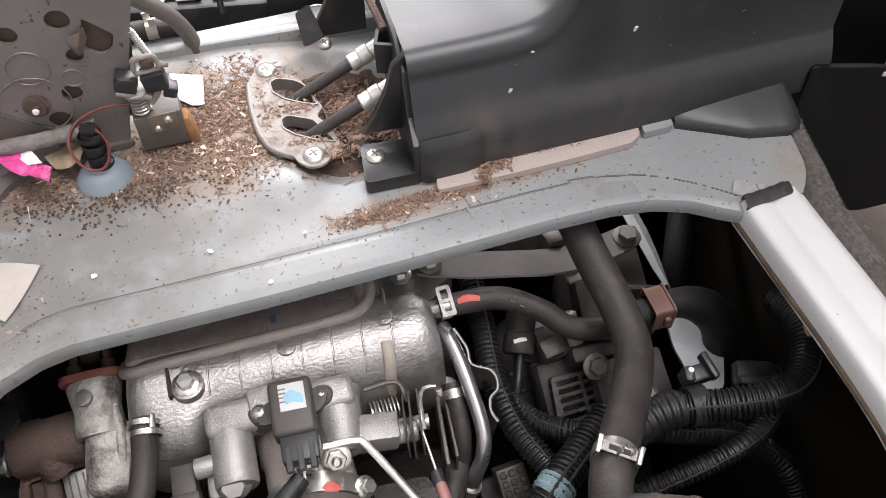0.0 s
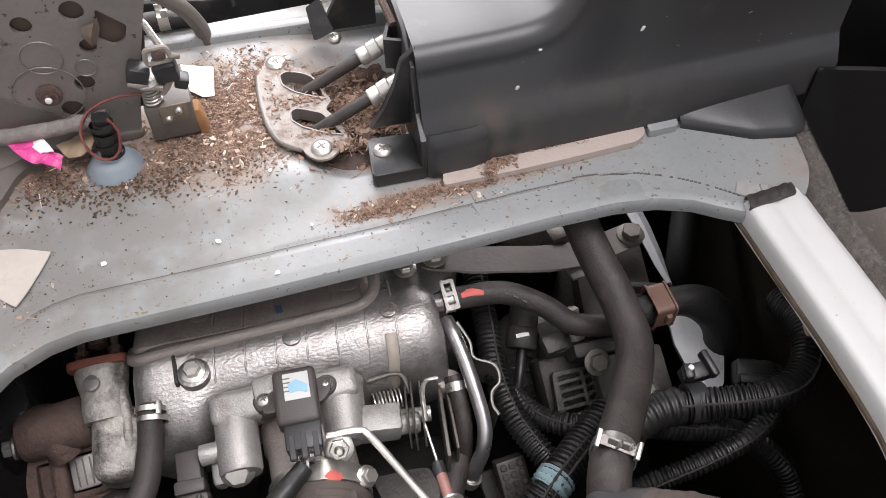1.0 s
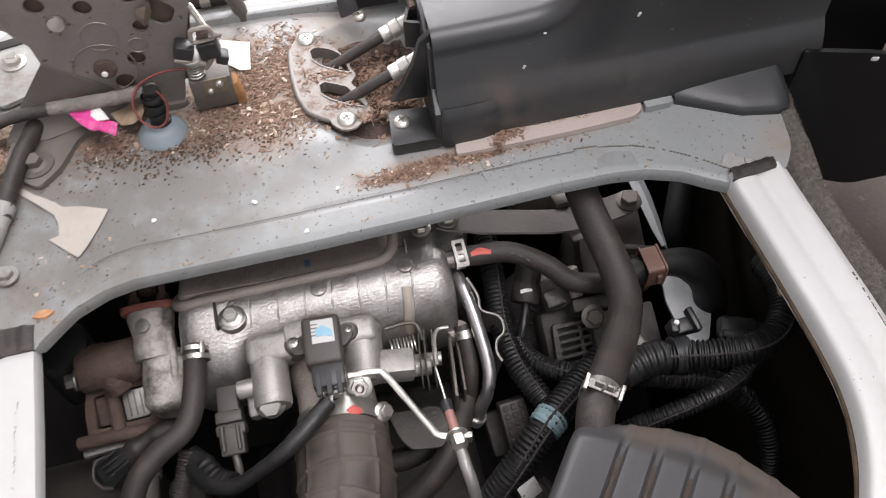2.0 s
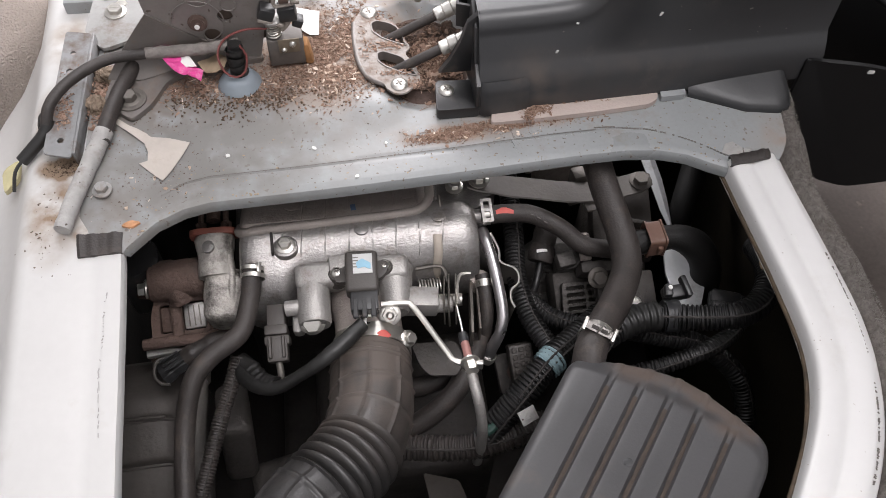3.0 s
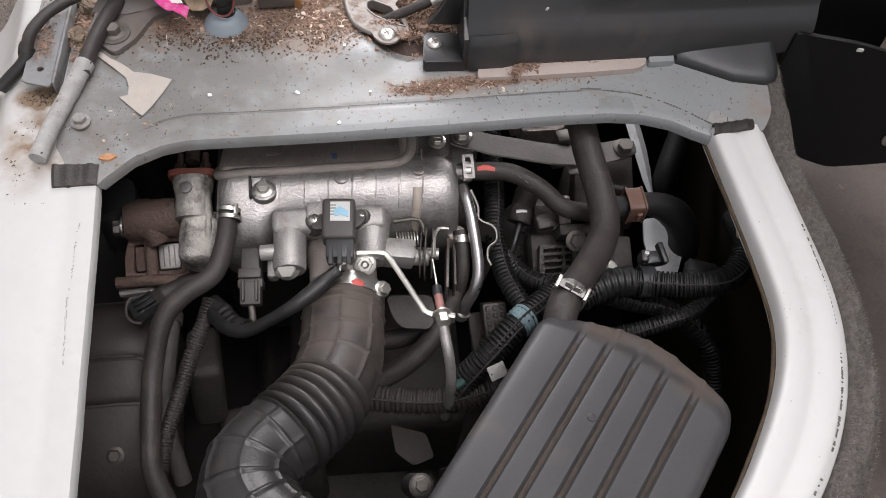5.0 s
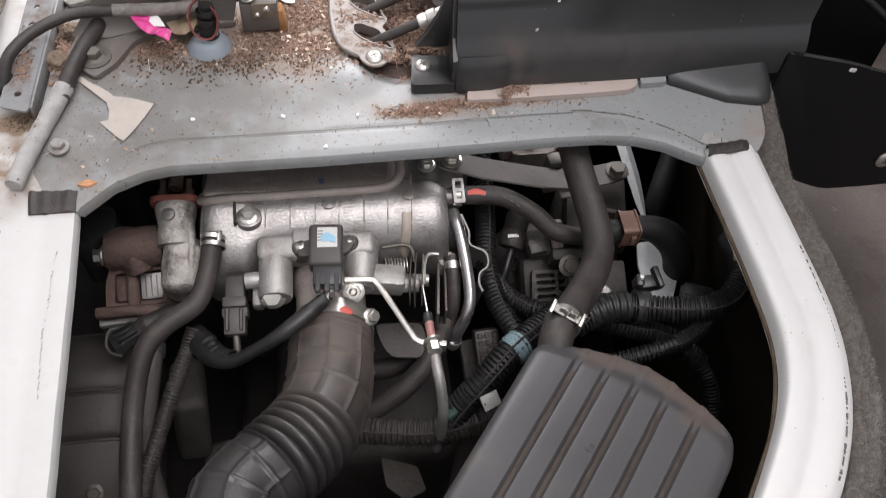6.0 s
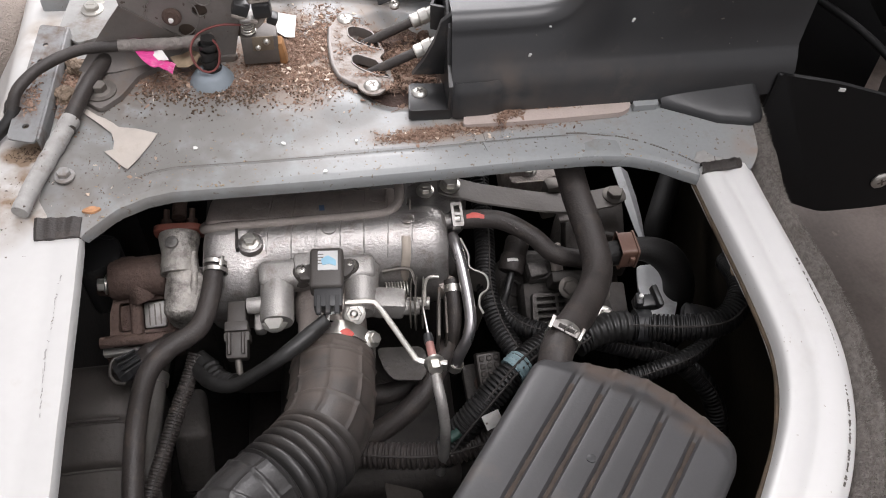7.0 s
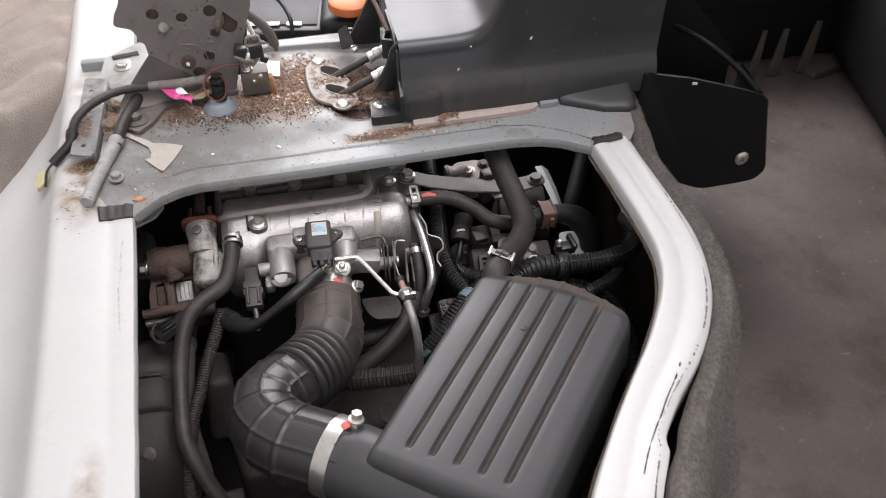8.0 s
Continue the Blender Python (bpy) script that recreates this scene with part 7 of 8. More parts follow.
co2 = thing("black_cord", (-0.25, 0.47, 0.28), "thick dusty black cord looping over the bracket to the sill", "cord")
part("cord", tube([(-0.128, 0.486, 0.310), (-0.158, 0.4845, 0.3078), (-0.185, 0.4845, 0.3068), (-0.215, 0.4835, 0.3073), (-0.250, 0.478, 0.307), (-0.278, 0.455, 0.307), (-0.294, 0.433, 0.302), (-0.300, 0.420, 0.290)], lambda s: 0.0052 + 0.0006 * noise.noise((s * 90, 3, 0)), 16), M_RUBBER, co2)
part("grey_sleeve", tube([(-0.126, 0.486, 0.3102), (-0.158, 0.4845, 0.3080), (-0.185, 0.4845, 0.3070), (-0.212, 0.4837, 0.3075)], lambda s: 0.0057 + 0.0012 * noise.noise((s * 160, 0, 0)), 16, 0.0015), mat("dusty_brown_grey_sleeve", (0.20, 0.182, 0.168), 0.85, var=0.35, scale=90, bump=0.8, bscale=300, dirt=(0.11, 0.09, 0.075), dirt_amt=0.3, dirt_scale=60), co2, "dusty grey cloth sleeve")
part("tail", tube([(-0.298, 0.424, 0.292), (-0.303, 0.414, 0.284), (-0.315, 0.404, 0.276), (-0.325, 0.396, 0.270)], 0.0058, 12), M_TAPE, co2)
part("tail_wire", tube([(-0.322, 0.399, 0.272), (-0.331, 0.388, 0.266), (-0.334, 0.374, 0.255)], 0.0016, 8), M_TAPE, co2)
part("knot", rbox((0.012, 0.016, 0.012), pose(-0.302, 0.425, 0.288, 20, 30, 10), 0.004, 3), M_TAPE, co2)
tb2 = thing("taped_bundle", (-0.26, 0.36, 0.272), "wire bundle, black at one end and wrapped in grey tape", "wire bundle")
part("black_end", tube([(-0.226, 0.492, 0.291), (-0.236, 0.464, 0.290), (-0.2435, 0.436, 0.289), (-0.2490, 0.410, 0.287), (-0.2515, 0.398, 0.285)], lambda s: 0.0072 + 0.0004 * noise.noise((s * 90, 0, 2)), 16), M_RUBBER, tb2)
part("grey_wrap", tube([(-0.2502, 0.4066, 0.2860), (-0.2609, 0.3713, 0.2825), (-0.2703, 0.339, 0.2800), (-0.2767, 0.3094, 0.278)], lambda s: 0.0080 - 0.008 * s + 0.0009 * noise.noise((s * 120, 0, 0)), 18, 0.002), M_GREYTAPE, tb2, "grey tape wrap")
part("wrap_end", tube([(-0.2492, 0.4096, 0.2862), (-0.2515, 0.4022, 0.2856)], 0.0084, 18, 0.002), M_GREYTAPE, tb2, "puckered end of the tape")

# ---- left brackets ----
rb = thing("seat_rail_bracket", (-0.286, 0.46, 0.272), "light grey folded steel bracket with holes, dirt on top", "bracket")
OUTB = rounded([(-0.0125, -0.074), (0.0125, -0.080), (0.0125, 0.070), (-0.0125, 0.074)], 0.004)
part("top", sheet(OUTB, [circle(-0.002, 0.022, 0.0035, 12), circle(0.001, -0.060, 0.003, 12), circle(-0.002, 0.045, 0.0025, 12)], pose(-0.285, 0.462, 0.2905, 3, 0, -2), 0.002), M_PANC, rb)
part("fold", rbox((0.003, 0.146, 0.018), pose(-0.2715, 0.460, 0.281, 3, 0, -2), 0.001), M_PANC, rb)
lp = thing("corner_plate", (-0.245, 0.575, 0.272), "light grey steel gusset plate bolted behind the handbrake", "plate")
part("plate", slab(rounded([(-0.282, 0.545), (-0.262, 0.520), (-0.228, 0.535), (-0.198, 0.562), (-0.212, 0.600), (-0.235, 0.635), (-0.278, 0.600)], 0.006), 0.279, 0.2835, 0.001), M_PANB, lp)
bolt((-0.254, 0.572, 0.2845), (0, 0, 1), 0.0075, 0.006, lp, M_STEEL, True)
part("slot_dark", rbox((0.034, 0.010, 0.001), pose(-0.252, 0.600, 0.2845, 0, 0, 14), 0.0003), M_BAY, lp)
M_MUD = mat("dry_brown_mud", (0.22, 0.165, 0.12), 0.95, var=0.45, scale=110, bump=1.0, bscale=340, dist=0.003)
def lump(size, m, seed):
    b2 = bmesh.new()
    bmesh.ops.create_icosphere(b2, subdivisions=4, radius=0.5)
    for v in b2.verts:
        v.co *= 1 + 0.35 * noise.noise(v.co * 3.1 + Vector((seed, 0, 0))) + 0.20 * noise.noise(v.co * 8 + Vector((0, seed, 0))) + 0.08 * noise.noise(v.co * 21)
        v.co = Vector((v.co.x * size[0], v.co.y * size[1], v.co.z * size[2]))
    bmesh.ops.transform(b2, matrix=m, verts=b2.verts)
    return b2
solid("mud_lump", lump((0.022, 0.020, 0.014), pose(-0.262, 0.450, 0.2785, 10, 10, 30), 3), M_MUD, "dry brown mud lump beside the bracket", "mud")
solid("mud_lump", lump((0.018, 0.028, 0.014), pose(-0.256, 0.488, 0.2790, 5, -10, 60), 8), M_MUD, "dry brown nest scrap beside the bracket", "mud")

# ---- litter ----
def scrap(name, pts, z, material, label, wav=0.002, thick=0.0006):
    b2 = sheet(pts, (), pose(0, 0, z), thick)
    bmesh.ops.triangulate(b2, faces=b2.faces[:])
    bmesh.ops.subdivide_edges(b2, edges=b2.edges[:], cuts=3, use_grid_fill=True)
    for v in b2.verts:
        v.co.z += pan_z(v.co.x, v.co.y) - 0.2685 + wav * noise.noise((v.co.x * 60, v.co.y * 60, z * 100)) + 0.5 * wav * abs(noise.noise((v.co.x * 170, v.co.y * 170, z * 90))) + wav
    return solid(name, b2, material, label, "scrap")
scrap("torn_card", [(-0.2449, 0.430), (-0.2405, 0.4305), (-0.2299, 0.4215), (-0.2145, 0.411), (-0.2100, 0.4065), (-0.1936, 0.4027), (-0.1754, 0.3973), (-0.1864, 0.3788), (-0.1985, 0.3602), (-0.2076, 0.3672), (-0.2184, 0.3757), (-0.2113, 0.3789), (-0.2113, 0.3878), (-0.2149, 0.3984), (-0.2273, 0.4107), (-0.2420, 0.4250)], 0.2700, M_PAPER, "torn piece of beige card lying on the pan", 0.0012, 0.0008)
scrap("pink_wrapper", [(-0.206, 0.4910), (-0.195, 0.4970), (-0.186, 0.4870), (-0.172, 0.4730), (-0.16, 0.4630), (-0.162, 0.4500), (-0.178, 0.4580), (-0.194, 0.4740)], 0.284, M_PINK, "crumpled bright pink foil wrapper", 0.008)
scrap("white_wrapper", [(-0.186, 0.4910), (-0.18, 0.4910), (-0.17, 0.4750), (-0.166, 0.4670), (-0.176, 0.4690), (-0.184, 0.4790)], 0.29, M_LABEL, "white inside of a torn wrapper", 0.004)
scrap("tissue_scrap", [(-0.168, 0.4820), (-0.15, 0.4940), (-0.139, 0.4820), (-0.142, 0.4680), (-0.158, 0.4670)], 0.279, M_TISSUE, "crumpled yellowed tissue scrap", 0.006)
scrap("white_label", [(-0.077, 0.566), (-0.051, 0.557), (-0.053, 0.524), (-0.062, 0.524), (-0.073, 0.534)], 0.2705, M_LABEL, "white paper label lying under the switch", 0.002)

SHAPES = []
_r = random.Random(12)
for kind in range(9):
    if kind < 5:
        # curled flake: an uneven five-cornered scale
        ring = [(math.cos(a + _r.uniform(-0.3, 0.3)) * _r.uniform(0.6, 1.1), math.sin(a) * _r.uniform(0.35, 0.8), _r.uniform(-0.1, 0.35)) for a in np.linspace(0, 2 * math.pi, 6)[:5]]
        vs = ring + [(x * 0.8, y * 0.8, z + 0.22) for x, y, z in ring]
        fs = [(0, 1, 2, 3, 4)[::-1], (5, 6, 7, 8, 9)] + [(k, (k + 1) % 5, 5 + (k + 1) % 5, 5 + k) for k in range(5)]
    elif kind < 7:
        # splinter
        vs = [(-1.6, -0.10, 0), (1.6, 0.05, 0.3), (-1.4, 0.14, 0.05), (0.1, 0.0, 0.45)]
        fs = [(0, 1, 3), (1, 2, 3), (2, 0, 3), (0, 2, 1)]
    else:
        # crumb
        vs = [(0.6 * _r.uniform(0.6, 1.2), 0, 0.1), (-0.3, 0.5, 0), (-0.35, -0.45, 0), (0.05, 0.05, 0.75), (0.1, -0.1, -0.2)]
        fs = [(0, 1, 3), (1, 2, 3), (2, 0, 3), (1, 0, 4), (2, 1, 4), (0, 2, 4)]
    SHAPES.append((vs, fs))
def litter(name, spots, material, label, lo, hi, flat, seed, ztop=pan_z, kinds=range(9)):
    """Many small flakes, splinters and crumbs strewn over the pan."""
    rng = random.Random(seed)
    kinds = list(kinds)
    vs, fs = [], []
    for cx, cy, sx, sy, cnt in spots:
        for _ in range(cnt):
            x, y = rng.gauss(cx, sx), rng.gauss(cy, sy)
            if not (-0.262 < x < 0.30) or y < pan_front(x) + 0.012 or y > 0.585 or (x > 0.085 and y > 0.415):
                continue
            # drifts: less between the heaps
            if noise.noise((x * 38, y * 38, 7)) + 0.45 * noise.noise((x * 110, y * 110, 3)) < rng.uniform(-0.75, 0.15):
                continue
            heap = max(0.0, 1 - math.hypot((x - cx) / (1.6 * sx), (y - cy) / (1.6 * sy)))
            s = lo + (hi - lo) * rng.random() ** 2.6
            m = pose(x, y, ztop(x, y) + 0.0003 + 0.0025 * heap * rng.random(), rng.uniform(-28, 28), rng.uniform(-28, 28), rng.uniform(0, 360)) @ Matrix.Diagonal((s * rng.uniform(0.7, 1.3), s * rng.uniform(0.6, 1.1), s * flat, 1))
            pv, pf = SHAPES[rng.choice(kinds)]
            n0 = len(vs)
            vs += [tuple(m @ Vector(p)) for p in pv]
            fs += [tuple(n0 + i for i in f) for f in pf]
    me = bpy.data.meshes.new(name)
    me.from_pydata(vs, [], fs)
    me.materials.append(material)
    return tagged(new(name, me), label, "debris", kind="stuff")
DENSE = [(-0.045, 0.505, 0.022, 0.030, 11500), (-0.075, 0.478, 0.034, 0.018, 6000), (-0.02, 0.520, 0.010, 0.030, 2000), (-0.14, 0.462, 0.045, 0.010, 2600), (-0.19, 0.470, 0.03, 0.010, 1400), (0.058, 0.3868, 0.018, 0.0035, 2400), (0.095, 0.394, 0.022, 0.003, 1800), (0.13, 0.3965, 0.035, 0.002, 900), (-0.262, 0.475, 0.012, 0.04, 800), (-0.08, 0.448, 0.05, 0.010, 260)]
def fill_z(x, y):
    return pan_z(x, y) if x < 0.0 or y < 0.45 else 0.266
litter("husk_debris", DENSE, M_DEBRIS, "brown husks and chewed debris strewn on the pan", 0.0005, 0.0031, 0.45, 3, kinds=(0, 1, 2, 3, 4, 5, 6, 5, 6, 5, 6, 7, 8))
litter("opening_debris", [(0.05, 0.492, 0.024, 0.022, 2200), (0.065, 0.47, 0.012, 0.016, 700)], M_DEBRIS, "brown husks heaped in the cable opening", 0.0008, 0.0050, 0.6, 4, fill_z)
litter("foam_debris", [(0.139, 0.4020, 0.004, 0.004, 420), (0.148, 0.4075, 0.006, 0.003, 420), (0.18, 0.4125, 0.02, 0.0012, 90)], M_DEBRIS, "brown fibres caught on the foam strip", 0.0007, 0.0034, 0.6, 14, lambda x, y: 0.2746)
litter("pale_debris", [(-0.03, 0.505, 0.022, 0.03, 420), (-0.06, 0.475, 0.03, 0.015, 200), (-0.12, 0.46, 0.05, 0.012, 200), (0.07, 0.388, 0.03, 0.005, 80), (0.0, 0.42, 0.12, 0.04, 40), (0.04, 0.49, 0.02, 0.02, 420), (-0.2, 0.35, 0.03, 0.03, 30)], M_DEBRISL, "pale seed chips among the debris", 0.0007, 0.0042, 0.5, 5, kinds=range(7))
def sill_z(x, y):
    return 0.2692
def strewn(name, spots, material, label, lo, hi, flat, seed, zf, kinds=(7, 8)):
    """Loose specks on a surface outside the pan."""
    rng = random.Random(seed)
    vs, fs = [], []
    for cx, cy, sx, sy, cnt in spots:
        for _ in range(cnt):
            x, y = cx + sx * max(-2, min(2, rng.gauss(0, 1))), cy + sy * max(-2, min(2, rng.gauss(0, 1)))
            s = lo + (hi - lo) * rng.random() ** 2.5
            m = pose(x, y, zf(x, y), rng.uniform(-20, 20), rng.uniform(-20, 20), rng.uniform(0, 360)) @ Matrix.Diagonal((s * rng.uniform(0.7, 1.6), s, s * flat, 1))
            pv, pf = SHAPES[rng.choice(kinds)]
            n0 = len(vs)
            vs += [tuple(m @ Vector(p)) for p in pv]
            fs += [tuple(n0 + i for i in f) for f in pf]
    me = bpy.data.meshes.new(name)
    me.from_pydata(vs, [], fs)
    me.materials.append(material)
    return tagged(new(name, me), label, "debris", kind="stuff")
strewn("sill_dirt", [(-0.290, 0.33, 0.012, 0.030, 60), (-0.285, 0.385, 0.010, 0.005, 300), (-0.296, 0.30, 0.010, 0.012, 25)], M_DEBRISD, "dark dirt specks gathered on the sill corner", 0.0006, 0.0022, 0.6, 31, sill_z)
strewn("bracket_dirt", [(-0.287, 0.435, 0.004, 0.010, 260), (-0.286, 0.47, 0.004, 0.012, 80)], M_DEBRIS, "brown dirt lying on the steel bracket", 0.0006, 0.0026, 0.5, 33, lambda x, y: 0.2908 + 0.052 * (y - 0.462), (0, 1, 2, 7, 8))
strewn("nest_heap", [(-0.262, 0.462, 0.005, 0.020, 500), (-0.250, 0.490, 0.008, 0.006, 200)], M_DEBRIS, "heaped brown nest litter between bracket and handbrake", 0.001, 0.0042, 0.7, 35, lambda x, y: 0.2775, (0, 1, 2, 3, 5, 7))
litter("droppings", [(-0.125, 0.442, 0.034, 0.010, 380), (-0.175, 0.448, 0.03, 0.012, 170), (-0.07, 0.448, 0.03, 0.010, 150)], M_DEBRISD, "brown droppings scattered along the edge of the husks", 0.0026, 0.0042, 0.6, 9, kinds=(7, 8))
litter("dirt_specks", [(-0.12, 0.43, 0.06, 0.02, 260), (-0.205, 0.36, 0.035, 0.035, 380), (-0.15, 0.37, 0.06, 0.02, 110), (-0.05, 0.38, 0.1, 0.02, 70), (0.08, 0.382, 0.04, 0.008, 200), (0.2, 0.38, 0.05, 0.012, 30)], M_DEBRISD, "small dark dirt specks scattered over the pan", 0.0008, 0.0022, 0.6, 10, kinds=(7, 8))
strewn("plate_dirt", [(0.012, 0.503, 0.010, 0.004, 240), (0.020, 0.464, 0.010, 0.003, 140), (-0.010, 0.50, 0.003, 0.02, 70), (0.010, 0.545, 0.006, 0.004, 80), (0.036, 0.447, 0.004, 0.004, 120)], M_DEBRIS, "brown dirt lying on the guide plate", 0.0006, 0.0028, 0.5, 39, lambda x, y: 0.2800, (0, 1, 2, 5, 7, 8))
for x, y, s in ((-0.142, 0.384, 0.006), (-0.064, 0.385, 0.005), (-0.027, 0.348, 0.0045), (-0.02, 0.436, 0.0035), (0.002, 0.385, 0.0035)):
    rr_ = random.Random(int(1000 * abs(x)) + 7)
    ring = [(0.5 * s * rr_.uniform(0.55, 1.15) * math.cos(a), 0.5 * s * rr_.uniform(0.5, 1.1) * math.sin(a)) for a in np.linspace(0, 2 * math.pi, 8)[:7]]
    solid("paint_chip", slab(ring, 0, 0.0006, 0, pose(x, y, pan_z(x, y) + 0.0008, rr_.uniform(-6, 6), rr_.uniform(-6, 6), 40)), M_LABEL, "white paint chip on the pan", "chip", "paint chips")

# ---- behind the pan: battery, tank, hose ----
ba = thing("battery", (-0.05, 0.74, 0.09), "black car battery with a grey top label", "battery")
part("case", rbox((0.16, 0.13, 0.19), pose(-0.052, 0.742, 0.165, 0, 0, -8), 0.004), M_BLACKPL, ba)
part("top_label", rbox((0.14, 0.075, 0.002), pose(-0.055, 0.728, 0.2615, 0, 0, -8), 0.0005), mat("grey_label", (0.055, 0.055, 0.057), 0.6, var=0.1), ba, "grey printed label")
for k in range(3):
    part("print_bar", rbox((0.022, 0.010, 0.001), pose(-0.088 + 0.032 * k, 0.695 - 0.0045 * k, 0.2632, 0, 0, -8), 0), M_LABEL, ba, "white unreadable print")
tk = thing("expansion_tank", (0.06, 0.69, 0.10), "black plastic tank with an orange cap", "tank")
part("tank", rbox((0.09, 0.10, 0.18), pose(0.062, 0.700, 0.19, 0, 0, -8), 0.014, 3), M_TANK, tk)
part("cap", lathe([(0.031, 0), (0.032, 0.003), (0.031, 0.012), (0.027, 0.015), (0, 0.015)], pose(0.058, 0.668, 0.292), 32), M_ORANGE, tk, "orange screw cap")
part("shade_box", rbox((0.07, 0.05, 0.12), pose(0.012, 0.665, 0.18, 0, 0, -8), 0.006), M_BLACKPL, tk)
bp = thing("bypass_hose", (-0.08, 0.62, 0.27), "short black hose with a steel clip behind the lever", "hose")
part("hose", tube([(-0.125, 0.618, 0.285), (-0.10, 0.620, 0.287), (-0.078, 0.620, 0.286), (-0.06, 0.622, 0.283)], 0.0078, 14), M_RUBBER, bp)
clip((-0.086, 0.620, 0.2865), (1, 0.02, 0), 0.008, (0, -0.2, 1), bp)
bw = thing("battery_wire", (-0.04, 0.69, 0.26), "thin black wire arching over the battery", "wire")
part("wire", tube([(-0.075, 0.73, 0.30), (-0.045, 0.70, 0.298), (-0.030, 0.668, 0.285), (-0.028, 0.655, 0.265)], 0.003, 10), M_LOOM, bw)
cm = thing("cross_member", (0.0, 0.615, 0.25), "worn grey beam behind the pan with dark wear marks", "beam")
part("beam", rbox((0.42, 0.022, 0.02), pose(-0.02, 0.612, 0.268, 0, 0, 4), 0.004), M_PANB, cm)
part("pipe_ring", tube([(0.050 + 0.012 * math.cos(a), 0.604, 0.285 + 0.010 * math.sin(a)) for a in np.linspace(0, math.pi, 12)], 0.0012, 8), M_STEEL, cm)

# ---- side pocket, seat legs, sill cloth ----
sp = thing("side_pocket", (0.53, 0.45, 0.08), "black moulded plastic side pocket with an open curved top", "side panel")
FRONT = rounded([(0.412, 0.300), (0.425, 0.296), (0.484, 0.283), (0.576, 0.253), (0.606, 0.240), (0.612, 0.215), (0.642, 0.108), (0.630, 0.091), (0.598, 0.087), (0.543, 0.084), (0.498, 0.104), (0.452, 0.150), (0.414, 0.205)], 0.014, 6)
M_POCKET = mat("matt_black_moulding", (0.0075, 0.0075, 0.008), 0.5, var=0.25, scale=14, bump=0.1, bscale=800, dist=0.001, spec=0.25)
part("front_panel", slab(FRONT, -0.0025, 0.0025, 0.0022, pose(0, 0.4235, 0, 90, 0, 0), 3), M_POCKET, sp)
part("side_return", loft([[(0.606, 0.428, 0.236), (0.613, 0.428, 0.21), (0.640, 0.428, 0.11)], [(0.600, 0.50, 0.25), (0.612, 0.52, 0.2), (0.636, 0.53, 0.11)]]), M_POCKET, sp)
part("back_panel", loft([[(0.42, 0.56, 0.44), (0.42, 0.56, 0.08)], [(0.50, 0.565, 0.36), (0.50, 0.565, 0.08)], [(0.60, 0.53, 0.25), (0.61, 0.53, 0.08)]]), M_POCKET, sp)
part("rim", tube([(0.592, 0.428, 0.246), (0.581, 0.450, 0.257), (0.568, 0.472, 0.267), (0.553, 0.492, 0.276), (0.538, 0.512, 0.282), (0.525, 0.532, 0.285), (0.512, 0.552, 0.286)], 0.0045, 10), M_POCKET, sp, "rounded black rim")
screw((0.595, 0.4195, 0.136), (0.05, -1, 0.1), 0.011, sp)
for x, y, z in ((0.487, 0.4235, 0.276), (0.585, 0.427, 0.236)):
    part("paint_speck", rbox((0.007, 0.002, 0.004), pose(x, y - 0.003, z, 0, 10, 0), 0.0005), M_LABEL, sp)
M_SEATFOOT = mat("dull_beige_plastic", (0.085, 0.071, 0.058), 0.7, var=0.2, scale=30)
# near-black colour stands in for the shade under and behind the seat
M_SEATDARK = mat("shade_black_seat", (0.011, 0.0105, 0.0102), 0.85, var=0.3, scale=30, bump=0.3, spec=0.2)
sl = thing("rear_seat", (0.95, 0.85, 0.0), "dark seat base with pale tapered feet", "seat base")
part("base", rbox((0.8, 0.35, 0.16), pose(1.05, 1.02, 0.20), 0.02), M_SEATDARK, sl)
part("skirt", rbox((0.8, 0.02, 0.13), pose(1.05, 0.87, 0.068), 0.006), M_SEATDARK, sl)
for x, w, h in ((0.838, 0.010, 0.10), (0.882, 0.013, 0.10), (0.945, 0.014, 0.11)):
    b2 = slab([(-w, 0), (w, 0), (w * 0.35, h), (-w * 0.35, h)], -0.003, 0.003, 0.001, pose(x, 0.805, 0.004, 90, 0, 0))
    part("foot_blade", b2, M_SEATFOOT, sl, "pale tapered foot")
part("foot_plate", slab(rounded([(0.955, 0.775), (1.03, 0.80), (1.06, 0.83), (0.98, 0.85), (0.94, 0.82)], 0.01), 0.004, 0.016, 0.003), M_SEATFOOT, sl, "pale foot plate")
solid("dark_seat", rbox((0.8, 0.9, 0.59), pose(1.42, 0.85, 0.30, 0, 0, -12), 0.06, 4), M_SEATDARK, "black seat in the rear of the cabin", "seat")

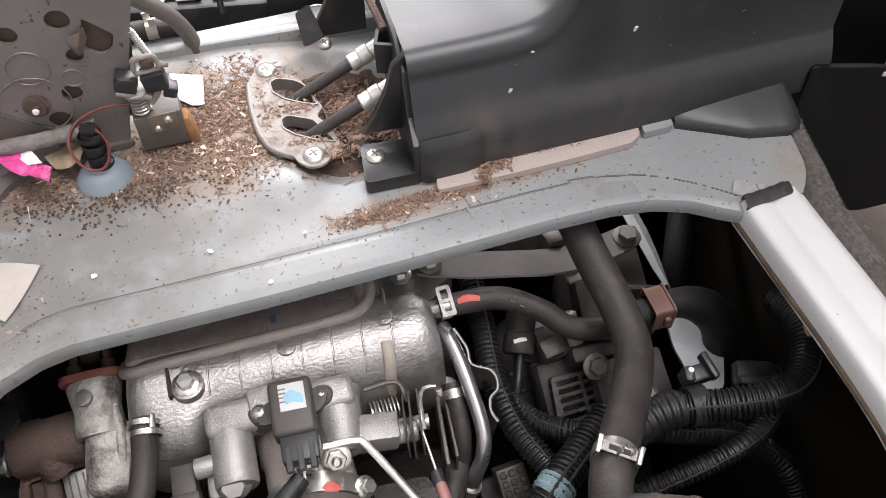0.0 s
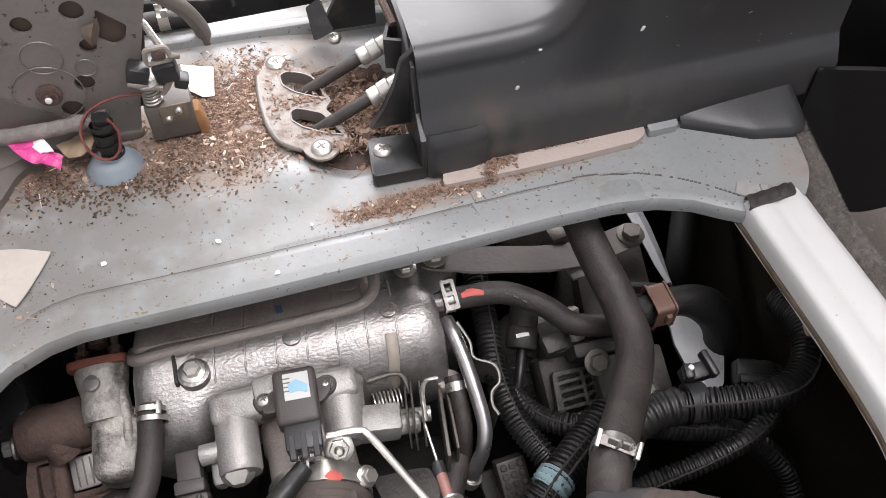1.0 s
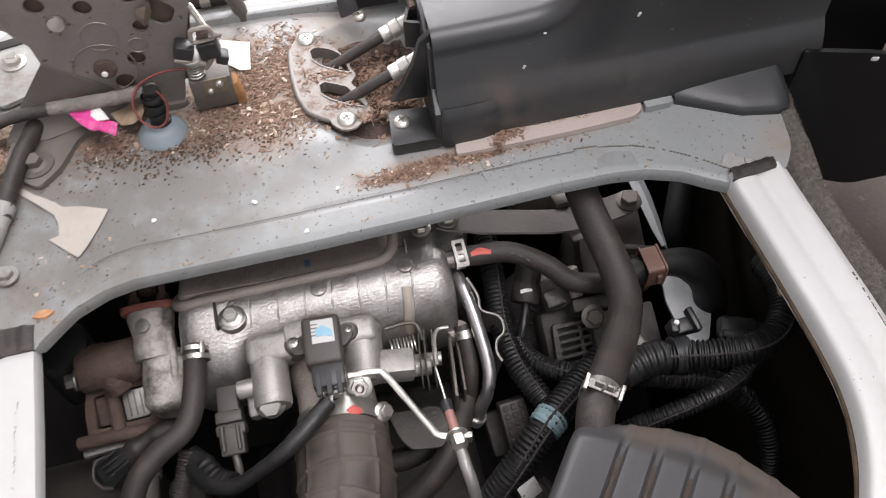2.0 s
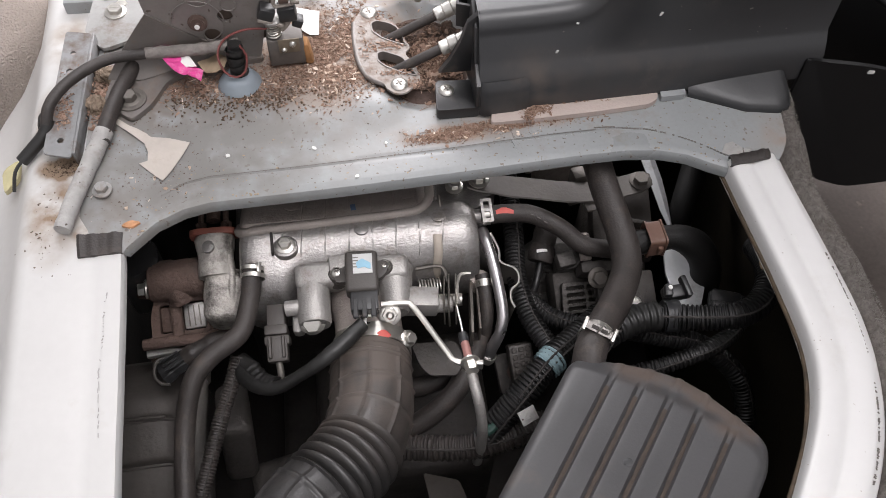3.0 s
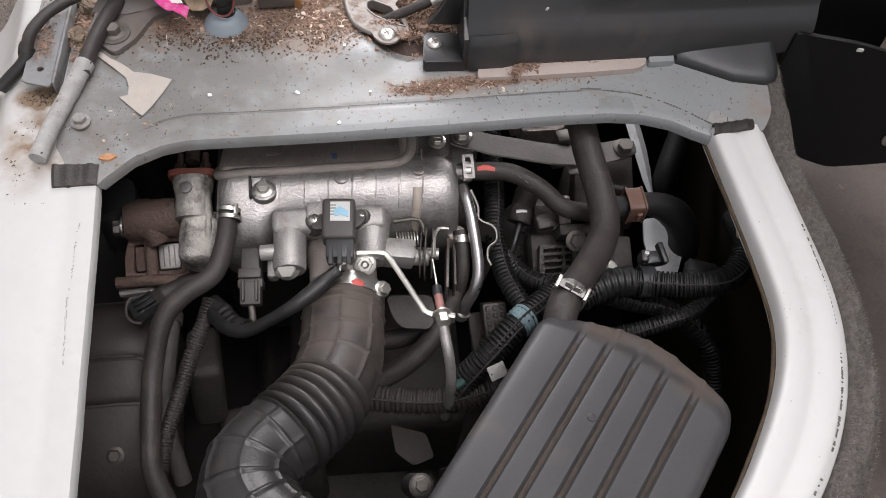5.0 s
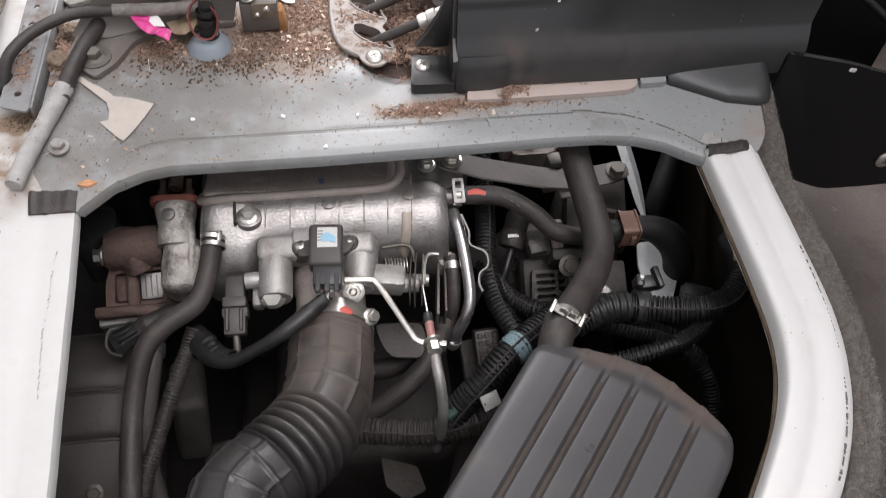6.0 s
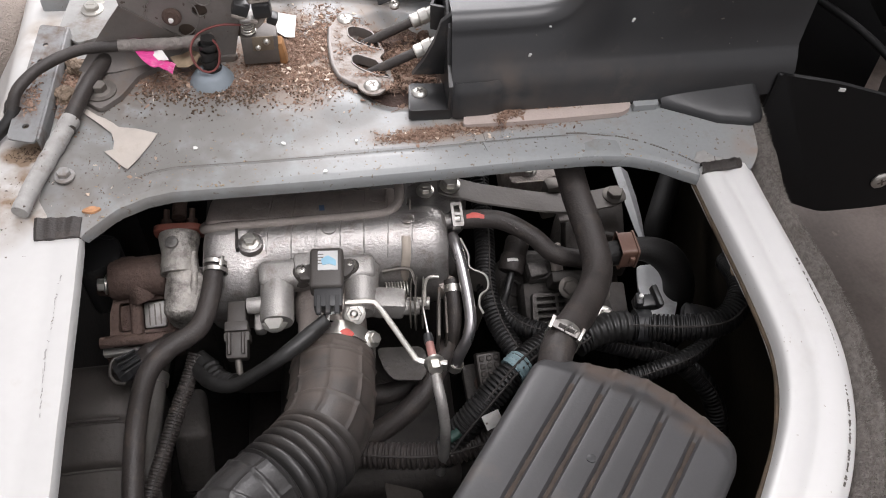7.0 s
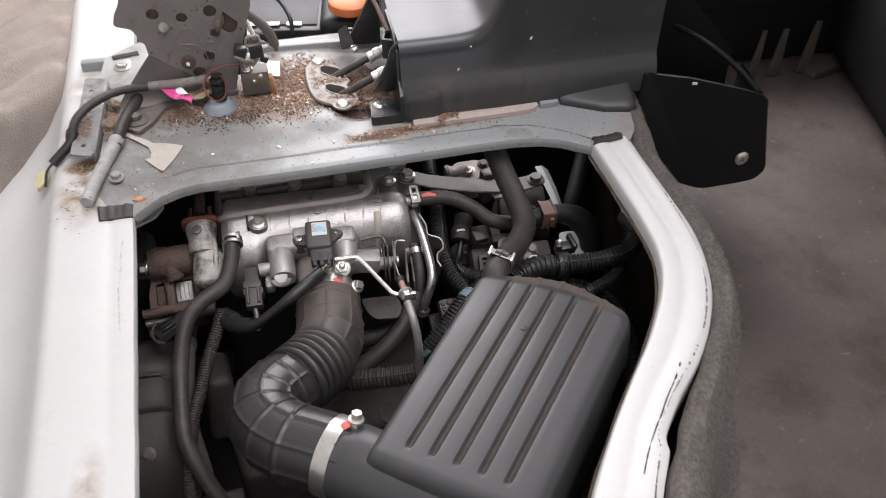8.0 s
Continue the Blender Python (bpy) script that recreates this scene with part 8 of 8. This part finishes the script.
# cloth-covered seat edge beyond the sill: soft ribbed cloth
rows = []
for k in range(60):
    t = k / 59
    x = -0.338 - 0.46 * t ** 1.3
    y0 = 0.585 - 1.55 * (-0.338 - x) + 0.006 * noise.noise((x * 40, 1, 2))
    row = [(x + 0.004, y0 + 0.003, 0.17)]
    for i in range(130):
        y = y0 + 0.75 * (i / 129) ** 1.2
        z = 0.238 + 0.022 * math.sin(min(1.0, t * 9) * 1.57) + 0.05 * t
        z += 0.0042 * math.sin((y - 1.35 * x) * 105 + 2.5 * noise.noise((x * 7, y * 7, 1))) + 0.010 * noise.noise((x * 11, y * 11, 5)) + 0.0025 * noise.noise((x * 60, y * 60, 2))
        e = min(1.0, (y - y0) / 0.03)
        row.append((x + 0.004 * noise.noise((y * 22, 4, 0)), y, 0.19 + (z - 0.19) * math.sqrt(1 - (1 - e) ** 2)))
    rows.append(row)
rows = [[(p[0] - 0.004, p[1], 0.17) for p in rows[0]]] + rows
solid("cloth_trim", thicken(loft(rows), 0.006), M_BEIGE, "beige ribbed cloth seat edge beyond the sill", "cloth")
solid("glue_patch", slab(rounded([(-0.352, 0.405), (-0.338, 0.418), (-0.336, 0.395), (-0.346, 0.378)], 0.005), 0.243, 0.249, 0.001), mat("yellowed_glue", (0.42, 0.38, 0.22), 0.5, var=0.2), "yellowed glue patch on the sill", "glue")

# ---- carpet pile ----
rng = random.Random(21)
vs, fs = [], []
for _ in range(36000):
    i = rng.randrange(3, len(co) - 4)
    p = co[i] + (co[i + 1] - co[i]) * rng.random()
    t = co[i + 1] - co[i - 1]
    nrm = np.array((-t[1], t[0], 0)) / np.linalg.norm(t)
    if nrm[0] < 0:
        nrm = -nrm
    s = -0.002 + 0.060 * rng.random()
    z = float(np.interp(s, [o for o, _z in CARPET_PROFILE], [zz for _o, zz in CARPET_PROFILE]))
    q = Vector(p + nrm * s) + Vector((0, 0, z))
    out = (Vector(nrm) * (0.35 + 8 * s) + Vector((0, 0, 1.0)) * (0.9 - 6 * s) + Vector((rng.uniform(-1, 1), rng.uniform(-1, 1), rng.uniform(-0.4, 0.4)))).normalized() * rng.uniform(0.0015, 0.0038)
    side = out.cross(Vector((rng.uniform(-1, 1), rng.uniform(-1, 1), 0.3))).normalized() * 0.0003
    n0 = len(vs)
    vs += [tuple(q - side), tuple(q + side), tuple(q + out)]
    fs.append((n0, n0 + 1, n0 + 2))
me = bpy.data.meshes.new("carpet_pile")
me.from_pydata(vs, [], fs)
me.materials.append(M_PILE)
tagged(new("carpet_pile", me), "fuzzy grey-brown pile fibres standing off the carpet", "carpet pile", kind="stuff")

solid("paper_tab", slab(rounded([(0.3209, 0.2304), (0.3339, 0.2284), (0.3349, 0.2384), (0.3229, 0.2404)], 0.002), 0.238, 0.2395, 0.0003), M_TISSUE, "small tan paper tab stuck under the rim edge", "tab")
